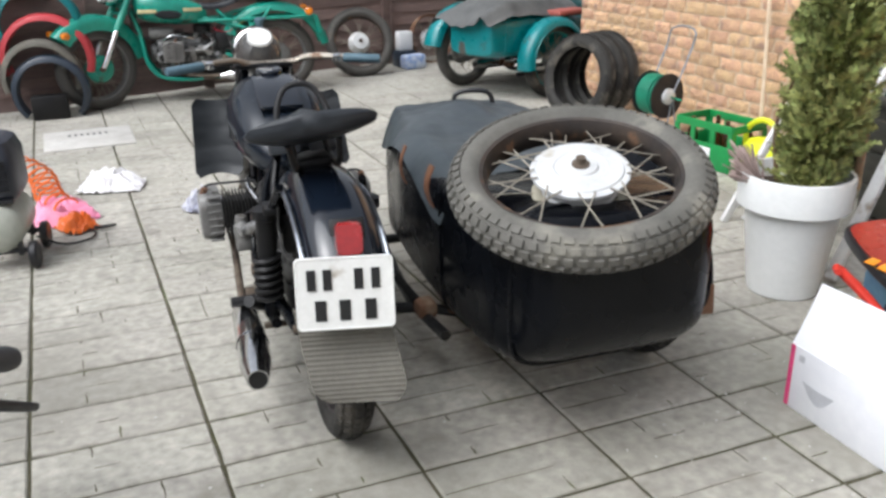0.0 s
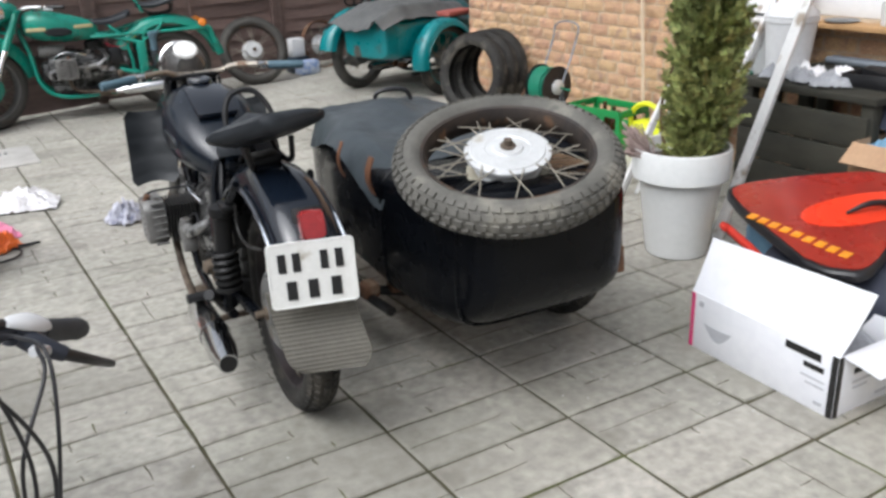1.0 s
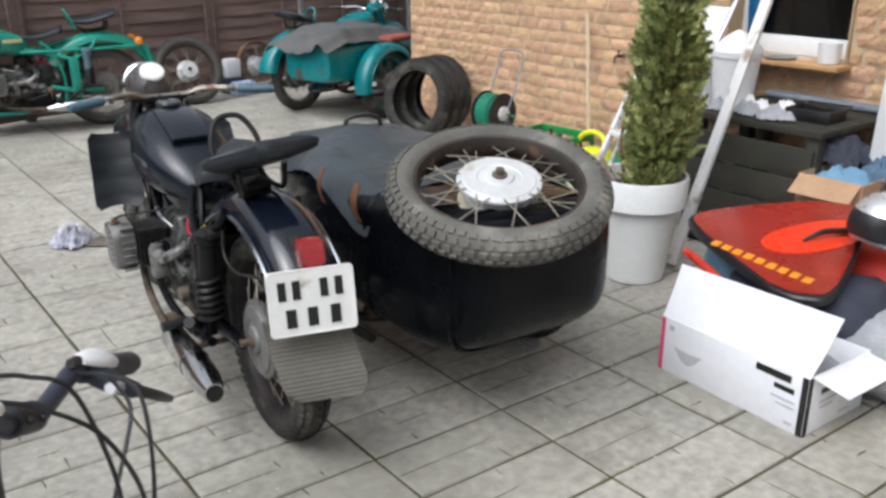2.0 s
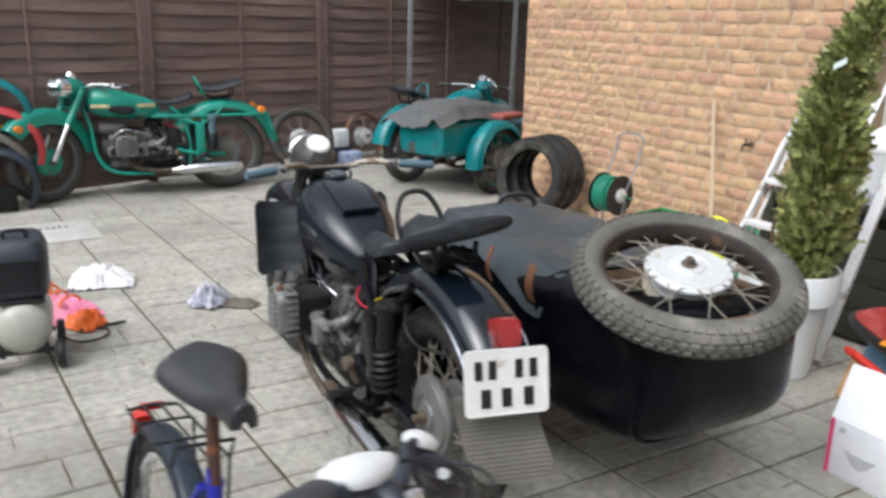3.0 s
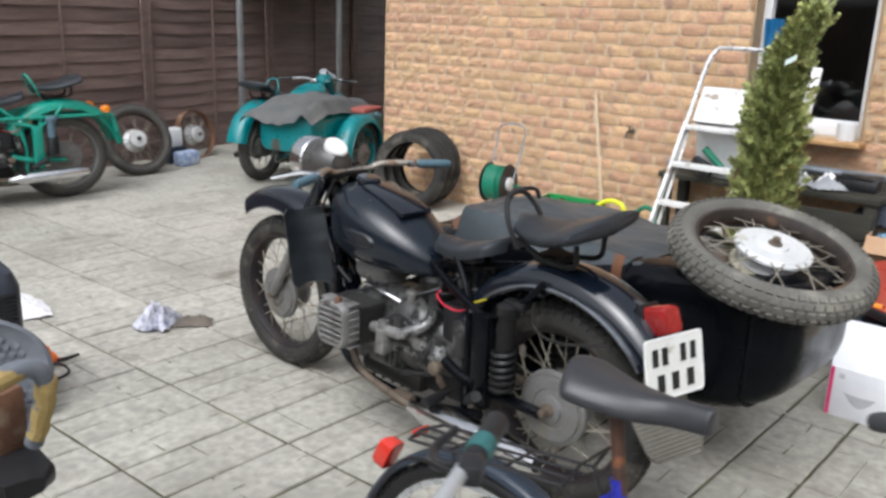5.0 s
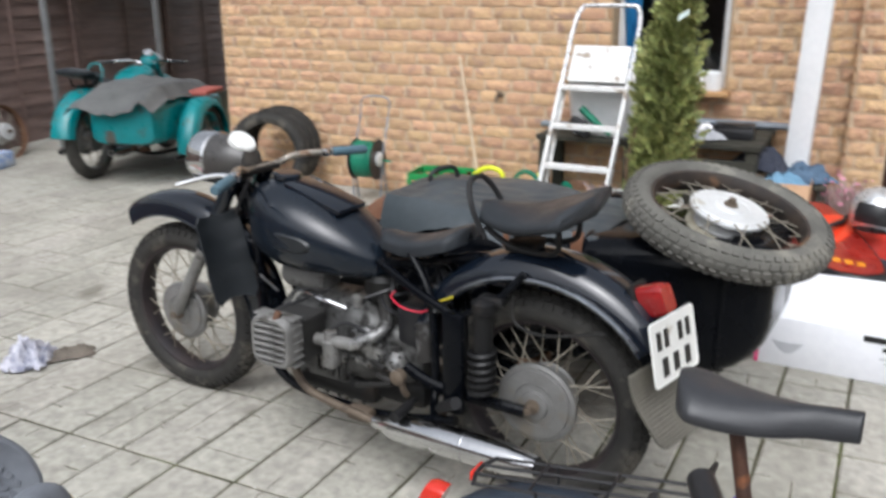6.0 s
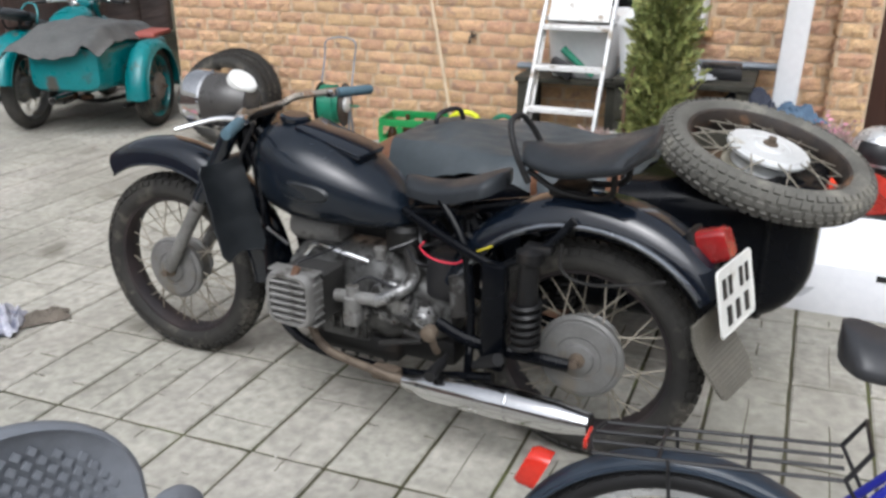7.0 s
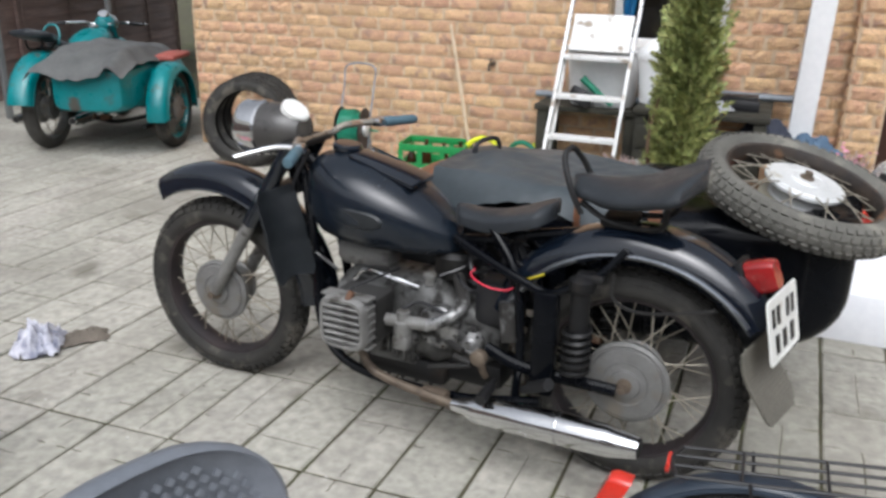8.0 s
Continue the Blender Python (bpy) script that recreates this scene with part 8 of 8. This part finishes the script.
def build_bicycle(root, frame_mat, turn, saddle=True, rack=True, guard=True, R=0.345, bar_w=0.30, sweep=0.04, stem_y=0.83, bar_z=0.965, band=False, tilt=0, rise=0.0, post=0.935, bar=True):
    """A city bicycle; forward is +y, the rear wheel stands on the origin."""
    bike_wheel(root, pose(0, 0, R), R)
    st = Matrix.Translation((0, stem_y, 0)) @ Matrix.Rotation(radians(turn), 4, "Z")
    bike_wheel(root, st @ pose(0, 0.22, R), R)
    bm = B()
    bb = V(0, 0.43, 0.275)
    seat = V(0, 0.31, 0.795)
    h0, h1 = V(0, stem_y + 0.04, 0.63), V(0, stem_y, 0.80)
    tube(bm, [bb, seat], 0.0155, 12)
    tube(bm, [bb, h0 + V(0, -0.01, 0.02)], 0.0175, 12)
    tube(bm, [seat + V(0, 0.01, -0.12), h1 + V(0, 0.005, -0.03)], 0.0155, 12)
    tube(bm, [h0, h1], 0.019, 12)
    for s in (-1, 1):
        tube(bm, [bb + V(s * 0.025, -0.02, 0), V(s * 0.06, 0, R)], 0.010, 8)
        tube(bm, [seat + V(s * 0.02, -0.01, -0.04), V(s * 0.06, 0, R)], 0.008, 8)
    part("frame", bm, frame_mat, root)
    bm = B()
    for s in (-1, 1):
        tube(bm, [st @ V(s * 0.03, 0.05, 0.62), st @ V(s * 0.055, 0.10, 0.55), st @ V(s * 0.06, 0.22, R)], 0.011, 8, 4)
    tube(bm, [st @ V(0, 0.02, 0.63), st @ V(0, 0.0, 0.86)], 0.013, 10)
    part("fork", bm, M_BIKEBLACK, root)
    if bar:
        straight_bar(root, st, bar_w, sweep, bar_z, band, tilt, rise)
    bm = B()
    rod(bm, seat + V(0, 0.01, -0.03), V(0, 0.285, post), 0.0135, 12)
    part("seat_post", bm, M_POST, root, "rust-spotted dark seat post")
    if saddle:
        bm = B()
        bike_saddle(bm, 0.185, 0.480, 0.966, 0.098, 0.026)
        part("saddle", bm, M_SADDLE, root, "smooth black vinyl saddle", 75)
    if guard:
        bm = B()
        fender(bm, (0, R), R + 0.028, 18, 196, 0.030, 0.016)
        part("mudguard", bm, M_NAVY, root)
    if rack:
        z0, z1 = 0.715, 0.765
        bm = B()
        y0, y1 = -0.190, 0.225
        tube(bm, [(-0.06, y0 + 0.01, z0), (0, y0 - 0.005, z0), (0.06, y0 + 0.01, z0)], 0.0045, 6, 4)
        rack_ob = part("carrier_rack", bm, M_BIKEBLACK, root)
        bm = B()
        tube(bm, [(-0.06, y1, z1), (-0.058, y1 + 0.03, z1 + 0.055), (0.058, y1 + 0.03, z1 + 0.055), (0.06, y1, z1)], 0.0042, 6)
        part("hoop", bm, M_BIKEBLACK, rack_ob)
        bars_of = [("rail", (x, y0 + (0.0 if abs(x) < 0.05 else 0.01), z0), (x, y1, z1)) for x in (-0.06, -0.02, 0.02, 0.06)]
        bars_of += [("crossbar", (-0.06, y0 + (y1 - y0) * f, z0 + (z1 - z0) * f), (0.06, y0 + (y1 - y0) * f, z0 + (z1 - z0) * f)) for f in (0.3, 0.65)]
        for s in (-1, 1):
            bars_of += [("strut", (s * 0.062, -0.05, 0.735), (s * 0.066, 0.0, R)), ("strut", (s * 0.06, y1, z1), (s * 0.03, 0.31, 0.62))]
        for nm, p0, p1 in bars_of:
            bm = B()
            rod(bm, p0, p1, 0.0036, 6)
            part(nm, bm, M_BIKEBLACK, rack_ob)
        bm = B()
        box(bm, (0, y0 - 0.010, z0 - 0.006), (0.055, 0.008, 0.020), 0.003)
        part("rack_reflector", bm, M_REFL, root)
    bm = B()
    tilt_m = Matrix.Translation((0, -0.305, 0.622)) @ Matrix.Rotation(radians(-24), 4, "X")
    loft(bm, [[tilt_m @ V(q.x, -t, q.z - 0.25 * t) for q in oval((0, 0, 0), a, b, 4, 18)] for t, a, b in ((-0.026, 0.025, 0.042), (0.006, 0.025, 0.041), (0.016, 0.021, 0.034))])
    part("tail_reflector", bm, M_REFL, root, "red tail reflector")
    bm = B()
    lathe(bm, [(0.02, 0.035), (0.085, 0.036), (0.09, 0.039), (0.085, 0.042), (0.02, 0.043)], 32, Matrix.Translation(bb) @ RY)
    ring = part("chainring", bm, M_STEEL, root)
    for s in (-1, 1):
        bm = B()
        tube(bm, [bb + V(s * 0.03, 0, 0), bb + V(s * 0.055, 0, 0), bb + V(s * 0.065, s * 0.12, -s * 0.12)], 0.009, 8)
        part("crank", bm, M_STEEL, ring)
        bm = B()
        box(bm, bb + V(s * 0.11, s * 0.12, -s * 0.12), (0.09, 0.06, 0.02), 0.005)
        part("pedal", bm, M_BLACKPL, ring)
    bm = B()
    tube(bm, [bb + V(-0.02, 0, 0), bb + V(-0.10, -0.07, -0.26)], 0.009, 8)
    part("kickstand", bm, M_STEEL, root)
    for k in range(4):
        bm = B()
        f = 0.70 - 0.09 * k
        p = bb + (h0 - bb) * f
        for s in (-1, 1):
            box(bm, p + V(s * 0.0172, 0, 0), (0.002, 0.030, 0.022), 0, Matrix.Rotation(math.atan2(h0.z - bb.z, h0.y - bb.y), 4, "X"))
        part("frame_mark", bm, M_WHITEPL, root)


bike = thing("bicycle", "royal blue city bicycle with black saddle, rack and navy mudguards", "bicycle",
             pose(-1.0, -0.475, 0, 0, -4, 184) @ Matrix.Diagonal((0.965, 0.965, 0.965, 1)), "parked bicycles")
build_bicycle(bike, M_BLUE, 51, stem_y=0.925, bar=False)
riser_bar(bike, (-0.847, -1.393, 1.025), ((-1.068, -1.585, 1.160), (-0.666, -1.115, 0.926)), ((-0.937, -1.508, 1.138), (-0.744, -1.252, 1.000)), V(0.80, -0.58, -0.15).normalized())
bike2 = thing("bicycle", "dark city bicycle carrying a child seat", "bicycle", pose(-1.80, 0.12, 0, 0, 0, 168), "parked bicycles")
build_bicycle(bike2, M_BIKEBLACK, 84, saddle=False, rack=True, post=0.80, bar_z=0.85)


def build_child_seat():
    """A padded child seat over the dark bicycle's rack, with a foam-wrapped bar in front."""
    c = thing("child_bicycle_seat", "grey textured child seat with a torn foam safety bar", "child seat", pose(-1.785, 0.186, 0.74))
    lean = Matrix.Translation((0, 0, 0.152)) @ Matrix.Rotation(radians(-15), 4, "Z") @ Matrix.Rotation(radians(-14), 4, "X")

    def outline(k, y, bowl=0.3):
        out = []
        for i in range(48):
            a = 2 * math.pi * i / 48
            ca, sa = math.cos(a), math.sin(a)
            x = 0.194 * k * math.copysign(abs(ca) ** 0.75, ca) * (1 - 0.10 * max(0, sa))
            z = (0.115 * k if sa > 0 else 0.19 * k) * math.copysign(abs(sa) ** 0.85, sa)
            out.append(lean @ V(x, y - bowl * x * x, z))
        return out
    bm = B()
    loft(bm, [outline(0.90, 0.040), outline(0.985, 0.026), outline(1.0, 0.008), outline(0.985, -0.010), outline(0.95, -0.016), outline(0.90, -0.008), outline(0.60, 0.006), outline(0.2, 0.010)])
    back = part("backrest", bm, M_SEATPAD, c)
    bm = B()
    for j in range(-10, 6):
        for i in range(-9, 10):
            x, z = i * 0.0175 + (0.0088 if j % 2 else 0), j * 0.0155
            k = math.hypot(x / 0.165, z / (0.090 if z > 0 else 0.16))
            if k < 1:
                box(bm, lean @ V(x, -0.006 + 0.014 * (1 - k) - 0.3 * x * x, z), (0.0095, 0.0035, 0.0095), 0, lean.to_3x3().to_4x4() @ Matrix.Rotation(radians(45), 4, "Y"))
    tagged(part("pad_relief", bm, M_SEATPAD, back), kind="stuff")
    bm = B()
    loft(bm, [oval((0.0, y, z), w, h, 4, 24) for y, w, z, h in ((0.06, 0.10, -0.01, 0.02), (0.04, 0.13, -0.005, 0.03), (-0.20, 0.12, 0.0, 0.03), (-0.23, 0.09, 0.0, 0.02))])
    part("seat_pan", bm, M_BLACKPL, c)
    bm = B()
    box(bm, (0.07, -0.10, 0.085), (0.07, 0.05, 0.13), 0.012, Matrix.Rotation(radians(20), 4, "Z"))
    part("bracket", bm, M_RUST, c, "rust-brown steel bracket")
    path = [V(-0.20, -0.31, 0.16), V(-0.10, -0.285, 0.212), V(0.0, -0.245, 0.226), V(0.075, -0.222, 0.228), V(0.108, -0.216, 0.205), V(0.112, -0.20, 0.15), V(0.100, -0.16, 0.05)]
    bm = B()
    tube(bm, path, 0.0175, 14, 6)
    bar = part("safety_bar", bm, M_SEATPAD, c)
    sp = smooth_path(path, 6)
    rng = random.Random(21)
    for a0, a1, lift in ((2, 18, -0.003), (25, 36, 0.001)):
        bm = B()
        pts = sp[a0:a1]
        tube(bm, [p + V(rng.uniform(-0.002, 0.002), rng.uniform(-0.004, 0.0), lift) for p in pts], [0.0175] + [rng.uniform(0.0165, 0.0205) for _ in range(8)] + [0.0175], 10)
        part("torn_foam", bm, M_FOAM, bar, "yellow foam showing through torn cover")


build_child_seat()
bike3 = thing("bicycle", "silver bicycle with green-banded black grips", "bicycle", pose(-1.297, -1.747, 0, 0, 0, 25), "parked bicycles")
build_bicycle(bike3, M_SILVER, 10, rack=False, bar_w=0.40, sweep=0.02, stem_y=0.83, bar_z=1.0, band=True, tilt=2)
sack("handlebar_bag", "dark blue fabric bag hanging on the silver bicycle", "bag", pose(-1.735, -0.85, 0.90, 0, 0, 30), (0.22, 0.15, 0.15), M_DARKFAB, 9.0)


# ---------------------------------------------------------------- bricks and pavers, piece by piece
build_house()
build_paving()
